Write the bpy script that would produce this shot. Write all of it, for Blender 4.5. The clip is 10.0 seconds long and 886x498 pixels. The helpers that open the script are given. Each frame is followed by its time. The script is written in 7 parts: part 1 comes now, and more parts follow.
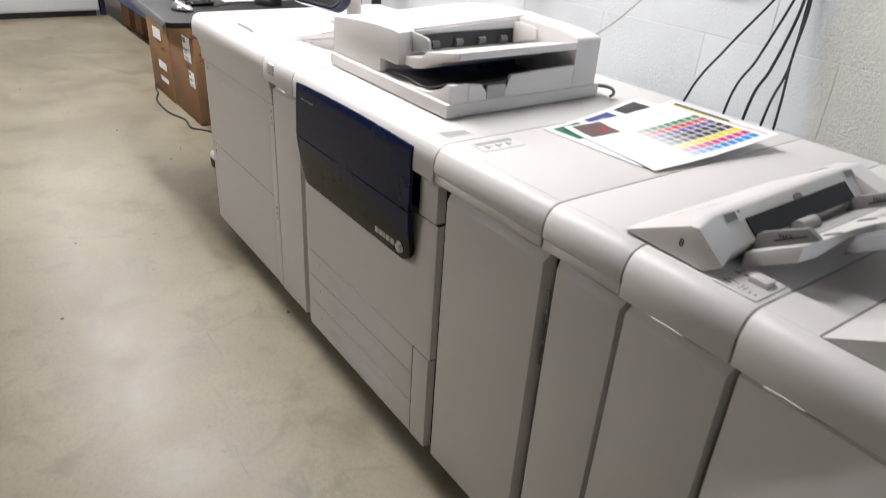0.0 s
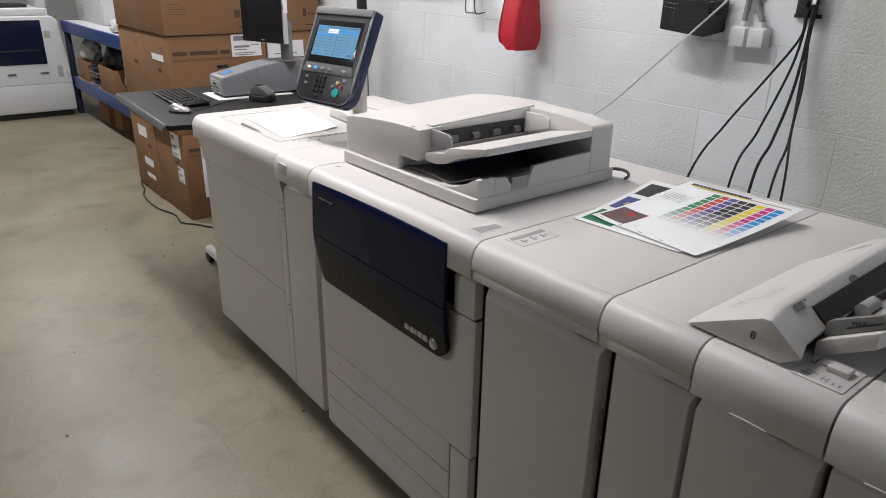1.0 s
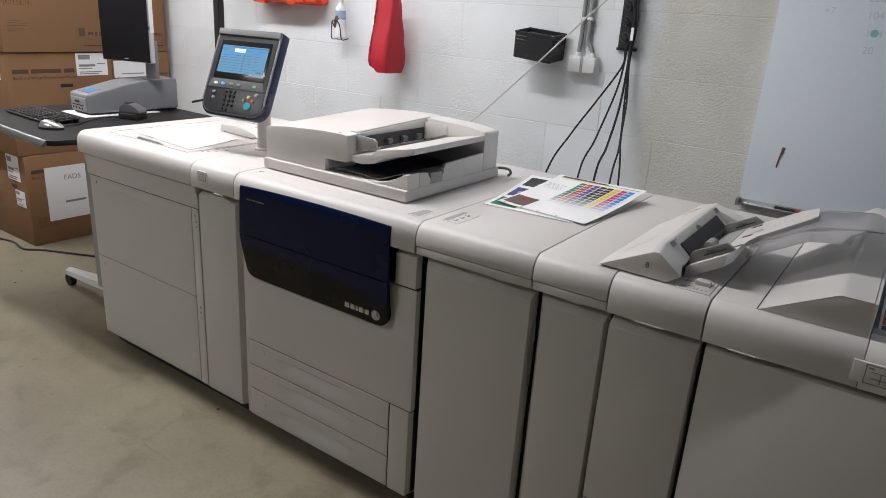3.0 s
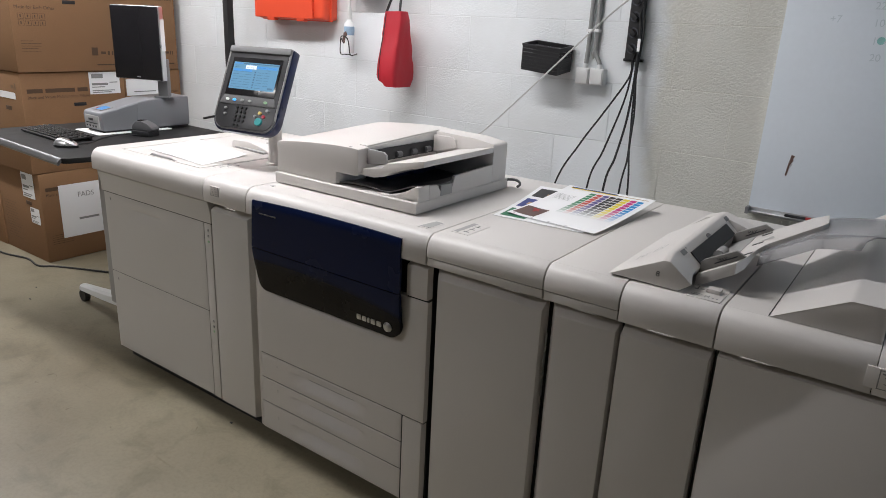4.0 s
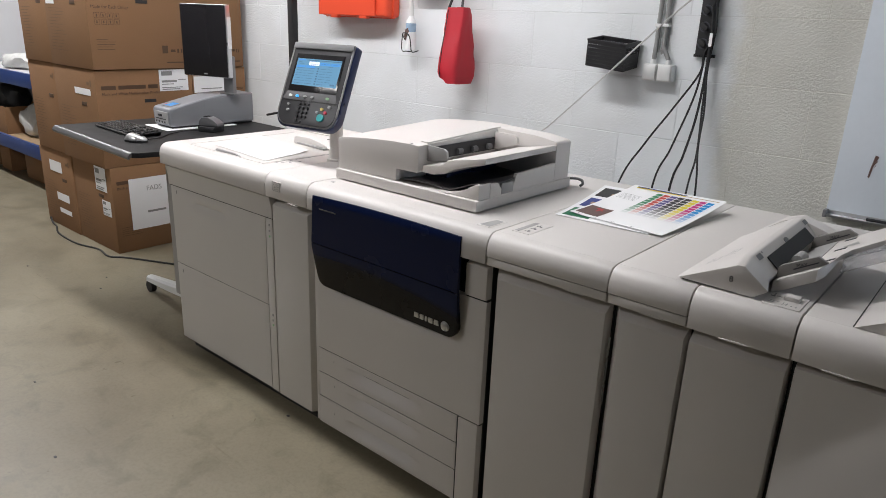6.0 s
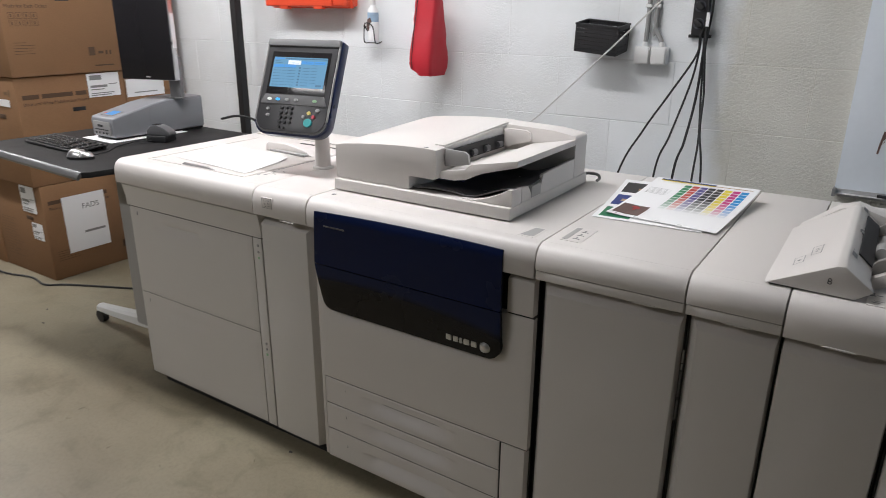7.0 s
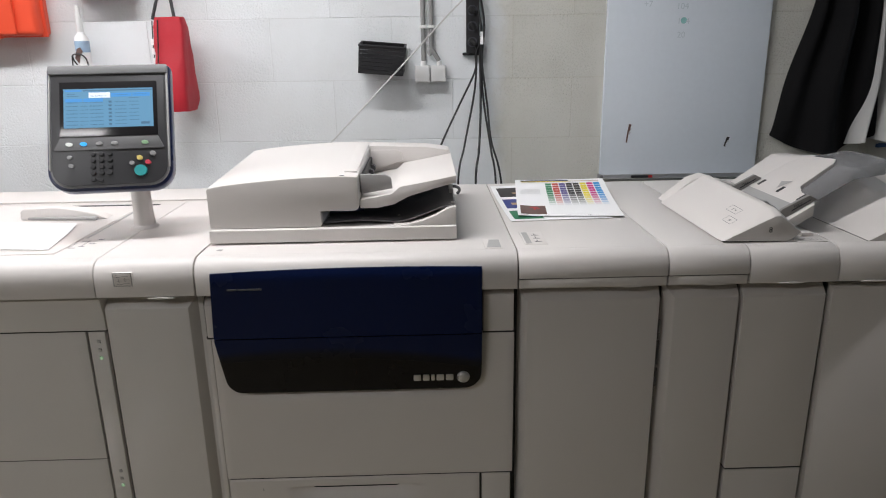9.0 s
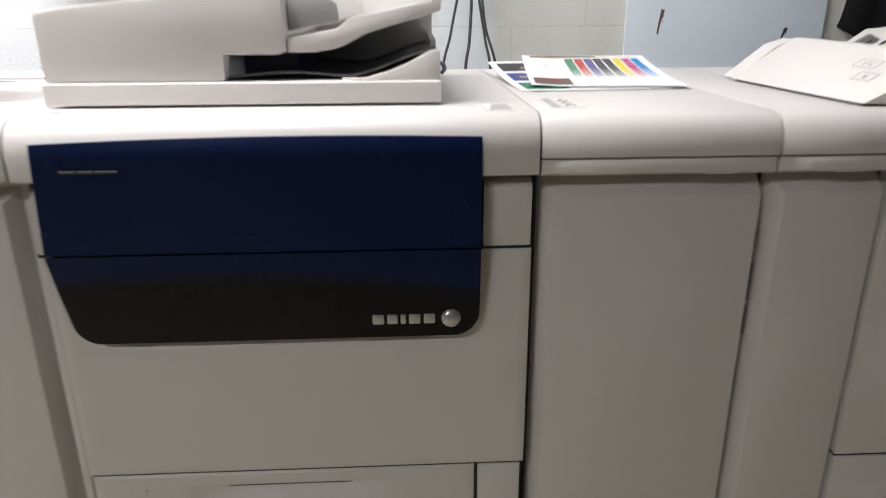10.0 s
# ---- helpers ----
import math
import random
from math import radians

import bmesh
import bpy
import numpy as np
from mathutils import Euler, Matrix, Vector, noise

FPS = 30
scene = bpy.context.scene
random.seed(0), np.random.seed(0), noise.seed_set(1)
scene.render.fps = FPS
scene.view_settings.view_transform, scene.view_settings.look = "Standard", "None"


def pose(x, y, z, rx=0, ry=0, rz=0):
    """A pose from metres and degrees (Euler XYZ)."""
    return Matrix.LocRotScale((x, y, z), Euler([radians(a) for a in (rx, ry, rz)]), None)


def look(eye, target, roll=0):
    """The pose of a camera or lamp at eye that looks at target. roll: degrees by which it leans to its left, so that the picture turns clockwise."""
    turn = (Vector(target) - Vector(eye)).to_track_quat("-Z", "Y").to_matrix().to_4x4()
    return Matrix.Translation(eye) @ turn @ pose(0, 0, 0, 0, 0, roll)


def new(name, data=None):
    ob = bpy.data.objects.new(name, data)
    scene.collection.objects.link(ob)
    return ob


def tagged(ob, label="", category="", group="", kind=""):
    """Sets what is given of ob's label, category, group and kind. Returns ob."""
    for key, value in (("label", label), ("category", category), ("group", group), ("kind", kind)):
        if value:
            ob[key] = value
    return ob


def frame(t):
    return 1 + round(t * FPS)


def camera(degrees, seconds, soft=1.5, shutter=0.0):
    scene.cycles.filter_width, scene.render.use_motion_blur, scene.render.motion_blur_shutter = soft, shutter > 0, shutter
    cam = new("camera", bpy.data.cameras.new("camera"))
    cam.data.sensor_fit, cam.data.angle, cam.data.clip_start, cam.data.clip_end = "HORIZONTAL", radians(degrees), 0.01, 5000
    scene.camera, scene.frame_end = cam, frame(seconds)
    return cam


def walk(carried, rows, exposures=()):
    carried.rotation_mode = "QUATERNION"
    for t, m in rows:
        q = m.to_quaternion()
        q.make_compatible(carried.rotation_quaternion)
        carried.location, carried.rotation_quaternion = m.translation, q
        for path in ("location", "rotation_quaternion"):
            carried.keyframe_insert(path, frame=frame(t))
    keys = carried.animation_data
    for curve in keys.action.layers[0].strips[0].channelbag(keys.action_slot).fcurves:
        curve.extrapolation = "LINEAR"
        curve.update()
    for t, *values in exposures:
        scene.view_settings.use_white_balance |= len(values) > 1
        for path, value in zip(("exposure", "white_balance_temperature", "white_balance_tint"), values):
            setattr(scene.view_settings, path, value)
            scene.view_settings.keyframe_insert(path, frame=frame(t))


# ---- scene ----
cam = camera(66.2, 10.0, soft=0.3, shutter=0.3)
PATH = [
    (0, (1.178, -0.871, 1.491), (-0.235, 0.188, 0.552), 3.8),
    (0.3, (1.11, -0.875, 1.496), (-0.326, 0.25, 0.676), 3.6),
    (0.5, (1.073, -0.907, 1.508), (-0.343, 0.271, 0.731), 1.7),
    (1, (1.054, -0.964, 1.535), (-0.388, 0.201, 0.784), 1.1),
    (1.3, (1.052, -1.101, 1.525), (-0.312, 0.177, 0.813), 1.9),
    (1.5, (1.031, -1.205, 1.505), (-0.265, 0.158, 0.825), 0.8),
    (1.8, (1.041, -1.344, 1.533), (-0.11, 0.138, 0.84), 1.5),
    (2, (1.02, -1.358, 1.508), (-0.031, 0.205, 0.834), 2.7),
    (2.5, (1.049, -1.42, 1.523), (0.002, 0.148, 0.856), 4.0),
    (4, (1.063, -1.466, 1.525), (-0.028, 0.09, 0.905), 2.8),
    (4.5, (1.047, -1.465, 1.521), (-0.03, 0.106, 0.91), 3.2),
    (5, (1.047, -1.462, 1.528), (-0.039, 0.101, 0.911), 3.4),
    (5.5, (1.048, -1.454, 1.526), (-0.085, 0.074, 0.908), 3.1),
    (6, (1.034, -1.448, 1.515), (-0.184, 0.007, 0.883), 2.4),
    (6.2, (1.012, -1.46, 1.517), (-0.193, 0.002, 0.877), 2.4),
    (7.3, (0.482, -1.467, 1.521), (-0.397, 0.198, 0.844), 0.6),
    (7.5, (0.364, -1.472, 1.513), (-0.386, 0.254, 0.837), 1.3),
    (8, (0.126, -1.465, 1.514), (-0.439, 0.337, 0.855), -1.0),
    (8.2, (0.014, -1.49, 1.5), (-0.44, 0.346, 0.852), -2.8),
    (8.5, (-0.128, -1.541, 1.488), (-0.295, 0.343, 0.84), -3.9),
    (9, (-0.213, -1.569, 1.446), (-0.171, 0.35, 0.885), -0.9),
    (9.5, (-0.2, -1.376, 1.343), (-0.097, 0.514, 0.699), -0.2),
    (9.8, (-0.18, -1.167, 1.227), (-0.118, 0.712, 0.548), -0.1),
    (10, (-0.193, -1.014, 1.119), (-0.102, 0.874, 0.466), -0.3),
]
EXPOSURES = [
    (0.0, 0.63), (0.3, 0.34), (0.6, 0.06), (1.0, -0.09), (2.0, -0.05), (7.0, -0.01), (9.0, -0.01), (9.5, 0.04), (9.8, 0.26), (10.0, 0.61),
]
walk(cam, [(t, look(eye, target, roll)) for t, eye, target, roll in PATH], EXPOSURES)

# ---------------------------------------------------------------- world and light
world = bpy.data.worlds.new("world")
scene.world = world
world.use_nodes = True
wn = world.node_tree
bg = wn.nodes["Background"]
sky = wn.nodes.new("ShaderNodeTexSky")
sky.sky_type, sky.sun_disc = "NISHITA", False
sky.sun_elevation, sky.sun_rotation = radians(35), radians(120)
wn.links.new(sky.outputs[0], bg.inputs[0])
bg.inputs[1].default_value = 0.12

ROOM_X0, ROOM_X1, ROOM_Y0, CEIL = -9.2, 4.2, -7.5, 3.1
# Battens out of view; the last is added to brighten the press fronts.
TUBES = [(-7.1, -0.06), (-4.9, -0.06), (-3.0, -0.06), (-0.98, -0.02), (-2.4, -3.1)]
TUBE_WATTS, DAY_WATTS = 45.0, 18.0


# ---------------------------------------------------------------- materials
def material(name, rgb, rough=0.5, metal=0.0, var=0.06, scale=6.0, fine=0.0, fine_scale=400.0, bump=0.0, bump_scale=200.0, spec=0.5,
             emit=None, emit_strength=0.0, coat=0.0):
    """A node material with broad and fine colour variation, roughness variation and relief."""
    m = bpy.data.materials.new(name)
    m.use_nodes = True
    n, lk = m.node_tree.nodes, m.node_tree.links
    p = n["Principled BSDF"]
    tc = n.new("ShaderNodeTexCoord")
    big = n.new("ShaderNodeTexNoise")
    big.inputs["Scale"].default_value, big.inputs["Detail"].default_value = scale, 5
    lk.new(tc.outputs["Object"], big.inputs["Vector"])
    mix = n.new("ShaderNodeMix")
    mix.data_type = "RGBA"
    mix.inputs[6].default_value = (*[c * (1 - var) for c in rgb], 1)
    mix.inputs[7].default_value = (*[min(1, c * (1 + var)) for c in rgb], 1)
    lk.new(big.outputs["Fac"], mix.inputs[0])
    out = mix.outputs[2]
    if fine:
        small = n.new("ShaderNodeTexNoise")
        small.inputs["Scale"].default_value, small.inputs["Detail"].default_value = fine_scale, 3
        lk.new(tc.outputs["Object"], small.inputs["Vector"])
        mul = n.new("ShaderNodeMix")
        mul.data_type, mul.blend_type = "RGBA", "MULTIPLY"
        mul.inputs[0].default_value = 1.0
        ramp = n.new("ShaderNodeMapRange")
        ramp.inputs[1].default_value, ramp.inputs[2].default_value = 0.3, 0.7
        ramp.inputs[3].default_value, ramp.inputs[4].default_value = 1 - fine, 1.0
        lk.new(small.outputs["Fac"], ramp.inputs[0])
        lk.new(out, mul.inputs[6])
        lk.new(ramp.outputs[0], mul.inputs[7])
        out = mul.outputs[2]
    lk.new(out, p.inputs["Base Color"])
    rr = n.new("ShaderNodeMapRange")
    rr.inputs[3].default_value, rr.inputs[4].default_value = max(0, rough - 0.05), min(1, rough + 0.06)
    lk.new(big.outputs["Fac"], rr.inputs[0])
    lk.new(rr.outputs[0], p.inputs["Roughness"])
    p.inputs["Metallic"].default_value = metal
    p.inputs["Specular IOR Level"].default_value = spec
    p.inputs["Coat Weight"].default_value = coat
    p.inputs["Coat Roughness"].default_value = 0.08
    if bump:
        bn = n.new("ShaderNodeTexNoise")
        bn.inputs["Scale"].default_value, bn.inputs["Detail"].default_value = bump_scale, 4
        lk.new(tc.outputs["Object"], bn.inputs["Vector"])
        bp = n.new("ShaderNodeBump")
        bp.inputs["Strength"].default_value, bp.inputs["Distance"].default_value = bump, 0.002
        lk.new(bn.outputs["Fac"], bp.inputs["Height"])
        lk.new(bp.outputs["Normal"], p.inputs["Normal"])
    if emit:
        p.inputs["Emission Color"].default_value = (*emit, 1)
        p.inputs["Emission Strength"].default_value = emit_strength
    return m


SHELL = material("press_plastic", (0.662, 0.630, 0.608), 0.42, var=0.025, scale=3, fine=0.03, fine_scale=900, bump=0.10, bump_scale=1400)
SHELL_SIDE = material("press_plastic_feeder", (0.656, 0.634, 0.614), 0.40, var=0.03, scale=4, fine=0.03, fine_scale=900, bump=0.08, bump_scale=1400)
GREY = material("grey_plastic", (0.36, 0.355, 0.35), 0.45, var=0.04, bump=0.08, bump_scale=1200)
MIDGREY = material("mid_grey_plastic", (0.19, 0.19, 0.195), 0.45, var=0.05, bump=0.08, bump_scale=1200)
GUIDE_GREY = material("guide_grey_plastic", (0.22, 0.21, 0.20), 0.42, var=0.05, bump=0.08, bump_scale=1200)
BAY = material("bay_grey_plastic", (0.105, 0.10, 0.105), 0.40, var=0.08)
DARK = material("dark_plastic", (0.012, 0.012, 0.014), 0.5, var=0.1)
CAVITY = material("dark_grey_plastic", (0.058, 0.060, 0.074), 0.45, var=0.08)
NAVYRIM = material("navy_plastic", (0.006, 0.013, 0.055), 0.28, var=0.08, coat=0.3)
SILVER = material("silver_paint", (0.62, 0.62, 0.63), 0.28, metal=0.85, var=0.03)
STEEL = material("galvanised_metal", (0.42, 0.42, 0.41), 0.42, metal=0.8, var=0.12, scale=30)
PIPE = material("conduit_grey", (0.27, 0.27, 0.265), 0.45, metal=0.2, var=0.10, scale=30)
ALU = material("aluminium", (0.55, 0.56, 0.58), 0.35, metal=0.9, var=0.06, scale=30)
PAPER = material("paper", (0.86, 0.86, 0.87), 0.75, var=0.012, scale=14, bump=0.05, bump_scale=500)
INK = material("printing_ink", (0.03, 0.03, 0.035), 0.6, var=0.05)
INK_SOFT = material("grey_ink", (0.25, 0.25, 0.25), 0.6, var=0.05)
BOX_FAINT = material("faint_brown_ink", (0.16, 0.092, 0.046), 0.75, var=0.08)
BOX_INK = material("brown_ink", (0.085, 0.047, 0.025), 0.75, var=0.08)
RED_CLOTH = material("red_nylon", (0.46, 0.008, 0.022), 0.55, var=0.08, scale=18, fine=0.12, fine_scale=900, bump=0.25, bump_scale=60)
ORANGE = material("orange_plastic", (0.80, 0.085, 0.035), 0.38, var=0.04, bump=0.06, bump_scale=900)
BLACK_CLOTH = material("black_wool", (0.010, 0.010, 0.011), 0.9, var=0.25, scale=12, fine=0.3, fine_scale=500, bump=0.3, bump_scale=120, spec=0.15)
WHITE_CLOTH = material("pale_cotton", (0.55, 0.55, 0.54), 0.85, var=0.06, scale=14, fine=0.08, fine_scale=600, bump=0.3, bump_scale=90, spec=0.2)
BLUE_CLOTH = material("blue_cotton", (0.06, 0.12, 0.27), 0.85, var=0.1, scale=14, fine=0.1, bump=0.3, bump_scale=90, spec=0.2)
RUBBER = material("black_rubber", (0.012, 0.012, 0.013), 0.55, var=0.1)
WHITE_CABLE = material("grey_white_cable", (0.55, 0.55, 0.54), 0.5, var=0.04)
SOCKET = material("socket_plastic", (0.72, 0.725, 0.72), 0.4, var=0.03)
BOARD = material("whiteboard_enamel", (0.75, 0.81, 0.88), 0.20, var=0.03, scale=2.2, fine=0.02, fine_scale=60)
DESKTOP = material("black_desktop", (0.012, 0.0115, 0.012), 0.58, var=0.12, scale=12, fine=0.1, fine_scale=700, spec=0.25)
EDGE = material("satin_edge", (0.07, 0.07, 0.072), 0.33, var=0.06)
METER = material("meter_grey", (0.095, 0.095, 0.10), 0.35, var=0.06)
KIOSK = material("kiosk_grey_paint", (0.20, 0.205, 0.22), 0.40, var=0.04, bump=0.05)
KEY_BLACK = material("keyboard_black", (0.017, 0.017, 0.018), 0.42, var=0.1)
GLASSBLACK = material("screen_black", (0.016, 0.015, 0.017), 0.14, var=0.05)
NAVY_STEEL = material("navy_steel", (0.008, 0.012, 0.035), 0.45, var=0.1, scale=10)
WINDOW_NAVY = material("navy_window", (0.006, 0.010, 0.028), 0.12, var=0.08)
BLUE_STEEL = material("blue_steel", (0.02, 0.05, 0.19), 0.4, var=0.1, scale=10)
WOOD = material("pallet_wood", (0.30, 0.20, 0.11), 0.75, var=0.2, scale=14, bump=0.3, bump_scale=60)
PLASTIC_BAG = material("clear_bag", (0.62, 0.62, 0.60), 0.25, var=0.15, scale=25, bump=0.6, bump_scale=40)
OLD_WHITE = material("far_printer_plastic", (0.55, 0.55, 0.56), 0.45, var=0.04)
SCREEN = material("lit_display", (0.05, 0.08, 0.1), 0.2, emit=(0.16, 0.41, 0.68), emit_strength=0.66)
SCREEN_BLUE = material("lit_display_blue", (0.03, 0.06, 0.1), 0.2, emit=(0.08, 0.33, 0.75), emit_strength=0.9)
SCREEN_WHITE = material("lit_display_white", (0.2, 0.2, 0.2), 0.2, emit=(0.75, 0.85, 0.95), emit_strength=0.95)
SCREEN_DARK = material("lit_display_text", (0.03, 0.05, 0.08), 0.2, emit=(0.10, 0.22, 0.34), emit_strength=0.7)
LED_BLUE = material("blue_key_light", (0.01, 0.05, 0.1), 0.3, emit=(0.05, 0.42, 0.95), emit_strength=1.2)
LED_WHITE = material("white_key_light", (0.3, 0.3, 0.3), 0.3, emit=(0.9, 0.95, 0.9), emit_strength=0.6)
LED_GREEN = material("green_key_light", (0.05, 0.1, 0.05), 0.3, emit=(0.40, 0.62, 0.38), emit_strength=0.5)
KEY_TEAL = material("teal_key", (0.02, 0.30, 0.31), 0.35, var=0.04)
KEY_YELLOW = material("yellow_key", (0.62, 0.50, 0.15), 0.35, var=0.04)
KEY_RED = material("red_key", (0.55, 0.05, 0.08), 0.35, var=0.04)
KEY_GREY = material("grey_key", (0.30, 0.30, 0.30), 0.4, var=0.04)
UI_FACE = material("control_panel_face", (0.034, 0.034, 0.037), 0.35, var=0.05)
UI_BAND = material("control_panel_band", (0.115, 0.115, 0.118), 0.40, var=0.04)
TUBE_LIGHT = material("fluorescent_tube", (0.9, 0.9, 0.9), 0.5, emit=(1.0, 0.98, 0.94), emit_strength=9.0)
TRANSLUCENT = material("smoked_plastic", (0.60, 0.60, 0.62), 0.16, var=0.03)
pb = TRANSLUCENT.node_tree.nodes["Principled BSDF"]
pb.inputs["Transmission Weight"].default_value = 0.80
pb.inputs["IOR"].default_value = 1.10
GLASS = material("window_glass", (0.9, 0.95, 1.0), 0.02, var=0.0)
GLASS.node_tree.nodes["Principled BSDF"].inputs["Transmission Weight"].default_value = 1.0


def ramp_node(n, stops):
    r = n.new("ShaderNodeValToRGB")
    e = r.color_ramp.elements
    e[0].position, e[0].color = stops[0][0], (*stops[0][1], 1)
    e[1].position, e[1].color = stops[-1][0], (*stops[-1][1], 1)
    for pos, col in stops[1:-1]:
        x = e.new(pos)
        x.color = (*col, 1)
    return r


def navy_panel_material():
    """Glossy navy fading to brown-black below a lower-half arc, a reflection painted in."""
    m = material("navy_panel", (0.006, 0.014, 0.055), 0.26, var=0.03)
    n, lk = m.node_tree.nodes, m.node_tree.links
    p = n["Principled BSDF"]
    tc = n.new("ShaderNodeTexCoord")
    sx = n.new("ShaderNodeSeparateXYZ")
    lk.new(tc.outputs["Object"], sx.inputs[0])
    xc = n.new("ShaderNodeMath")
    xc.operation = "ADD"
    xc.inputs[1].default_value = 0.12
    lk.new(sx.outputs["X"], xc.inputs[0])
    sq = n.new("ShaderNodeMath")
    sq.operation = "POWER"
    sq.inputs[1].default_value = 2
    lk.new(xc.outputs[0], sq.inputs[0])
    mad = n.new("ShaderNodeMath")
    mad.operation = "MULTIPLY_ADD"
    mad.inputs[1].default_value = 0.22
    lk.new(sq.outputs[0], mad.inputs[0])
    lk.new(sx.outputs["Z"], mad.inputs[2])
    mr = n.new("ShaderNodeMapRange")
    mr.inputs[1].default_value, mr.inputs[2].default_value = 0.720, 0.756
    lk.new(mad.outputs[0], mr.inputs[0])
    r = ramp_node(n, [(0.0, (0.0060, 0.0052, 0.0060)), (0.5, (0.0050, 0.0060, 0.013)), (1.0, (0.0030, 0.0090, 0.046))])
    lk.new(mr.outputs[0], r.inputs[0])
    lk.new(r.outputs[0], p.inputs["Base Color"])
    p.inputs["Specular IOR Level"].default_value = 0.22
    return m


NAVY = navy_panel_material()


def concrete_floor():
    m = bpy.data.materials.new("concrete_floor")
    m.use_nodes = True
    n, lk = m.node_tree.nodes, m.node_tree.links
    p = n["Principled BSDF"]
    tc = n.new("ShaderNodeTexCoord")

    def noise_tex(scale, detail=6, rough=0.6, dist=0.0):
        t = n.new("ShaderNodeTexNoise")
        t.inputs["Scale"].default_value, t.inputs["Detail"].default_value = scale, detail
        t.inputs["Roughness"].default_value, t.inputs["Distortion"].default_value = rough, dist
        lk.new(tc.outputs["Object"], t.inputs["Vector"])
        return t

    def mult(a, b, amount):
        x = n.new("ShaderNodeMix")
        x.data_type, x.blend_type = "RGBA", "MULTIPLY"
        x.inputs[0].default_value = amount
        lk.new(a, x.inputs[6])
        lk.new(b, x.inputs[7])
        return x.outputs[2]

    big = noise_tex(0.9, 4, 0.55, 0.4)
    base = ramp_node(n, [(0.30, (0.156, 0.131, 0.088)), (0.50, (0.210, 0.182, 0.126)), (0.72, (0.256, 0.227, 0.163))])
    lk.new(big.outputs["Fac"], base.inputs[0])
    mid = noise_tex(5.5, 8, 0.65, 0.6)
    midr = ramp_node(n, [(0.34, (0.70, 0.695, 0.675)), (0.50, (1, 1, 1)), (0.7, (1, 1, 1))])
    lk.new(mid.outputs["Fac"], midr.inputs[0])
    out = mult(base.outputs[0], midr.outputs[0], 0.8)
    fine = noise_tex(70, 6, 0.7)
    finer = ramp_node(n, [(0.30, (0.80, 0.79, 0.77)), (0.55, (1, 1, 1)), (0.8, (1, 1, 1))])
    lk.new(fine.outputs["Fac"], finer.inputs[0])
    out = mult(out, finer.outputs[0], 0.7)
    spots = noise_tex(11, 3, 0.5, 1.2)
    spr = ramp_node(n, [(0.0, (0.45, 0.42, 0.38)), (0.235, (0.55, 0.52, 0.48)), (0.28, (1, 1, 1)), (1.0, (1, 1, 1))])
    lk.new(spots.outputs["Fac"], spr.inputs[0])
    out = mult(out, spr.outputs[0], 0.8)
    # hairline scratches and wheel marks
    mp = n.new("ShaderNodeMapping")
    mp.inputs["Scale"].default_value, mp.inputs["Rotation"].default_value = (1.2, 16, 1), (0, 0, 0.5)
    lk.new(tc.outputs["Object"], mp.inputs[0])
    scr = n.new("ShaderNodeTexNoise")
    scr.inputs["Scale"].default_value, scr.inputs["Detail"].default_value = 3.0, 5
    lk.new(mp.outputs[0], scr.inputs["Vector"])
    scrr = ramp_node(n, [(0.28, (0.72, 0.70, 0.66)), (0.34, (1, 1, 1)), (1.0, (1, 1, 1))])
    lk.new(scr.outputs["Fac"], scrr.inputs[0])
    out = mult(out, scrr.outputs[0], 0.6)
    lk.new(out, p.inputs["Base Color"])
    rr = n.new("ShaderNodeMapRange")
    rr.inputs[1].default_value, rr.inputs[2].default_value, rr.inputs[3].default_value, rr.inputs[4].default_value = 0.3, 0.7, 0.34, 0.50
    lk.new(mid.outputs["Fac"], rr.inputs[0])
    lk.new(rr.outputs[0], p.inputs["Roughness"])
    p.inputs["Specular IOR Level"].default_value = 0.45
    bp = n.new("ShaderNodeBump")
    bp.inputs["Strength"].default_value, bp.inputs["Distance"].default_value = 0.15, 0.002
    lk.new(fine.outputs["Fac"], bp.inputs["Height"])
    lk.new(bp.outputs["Normal"], p.inputs["Normal"])
    return m


FLOOR = concrete_floor()


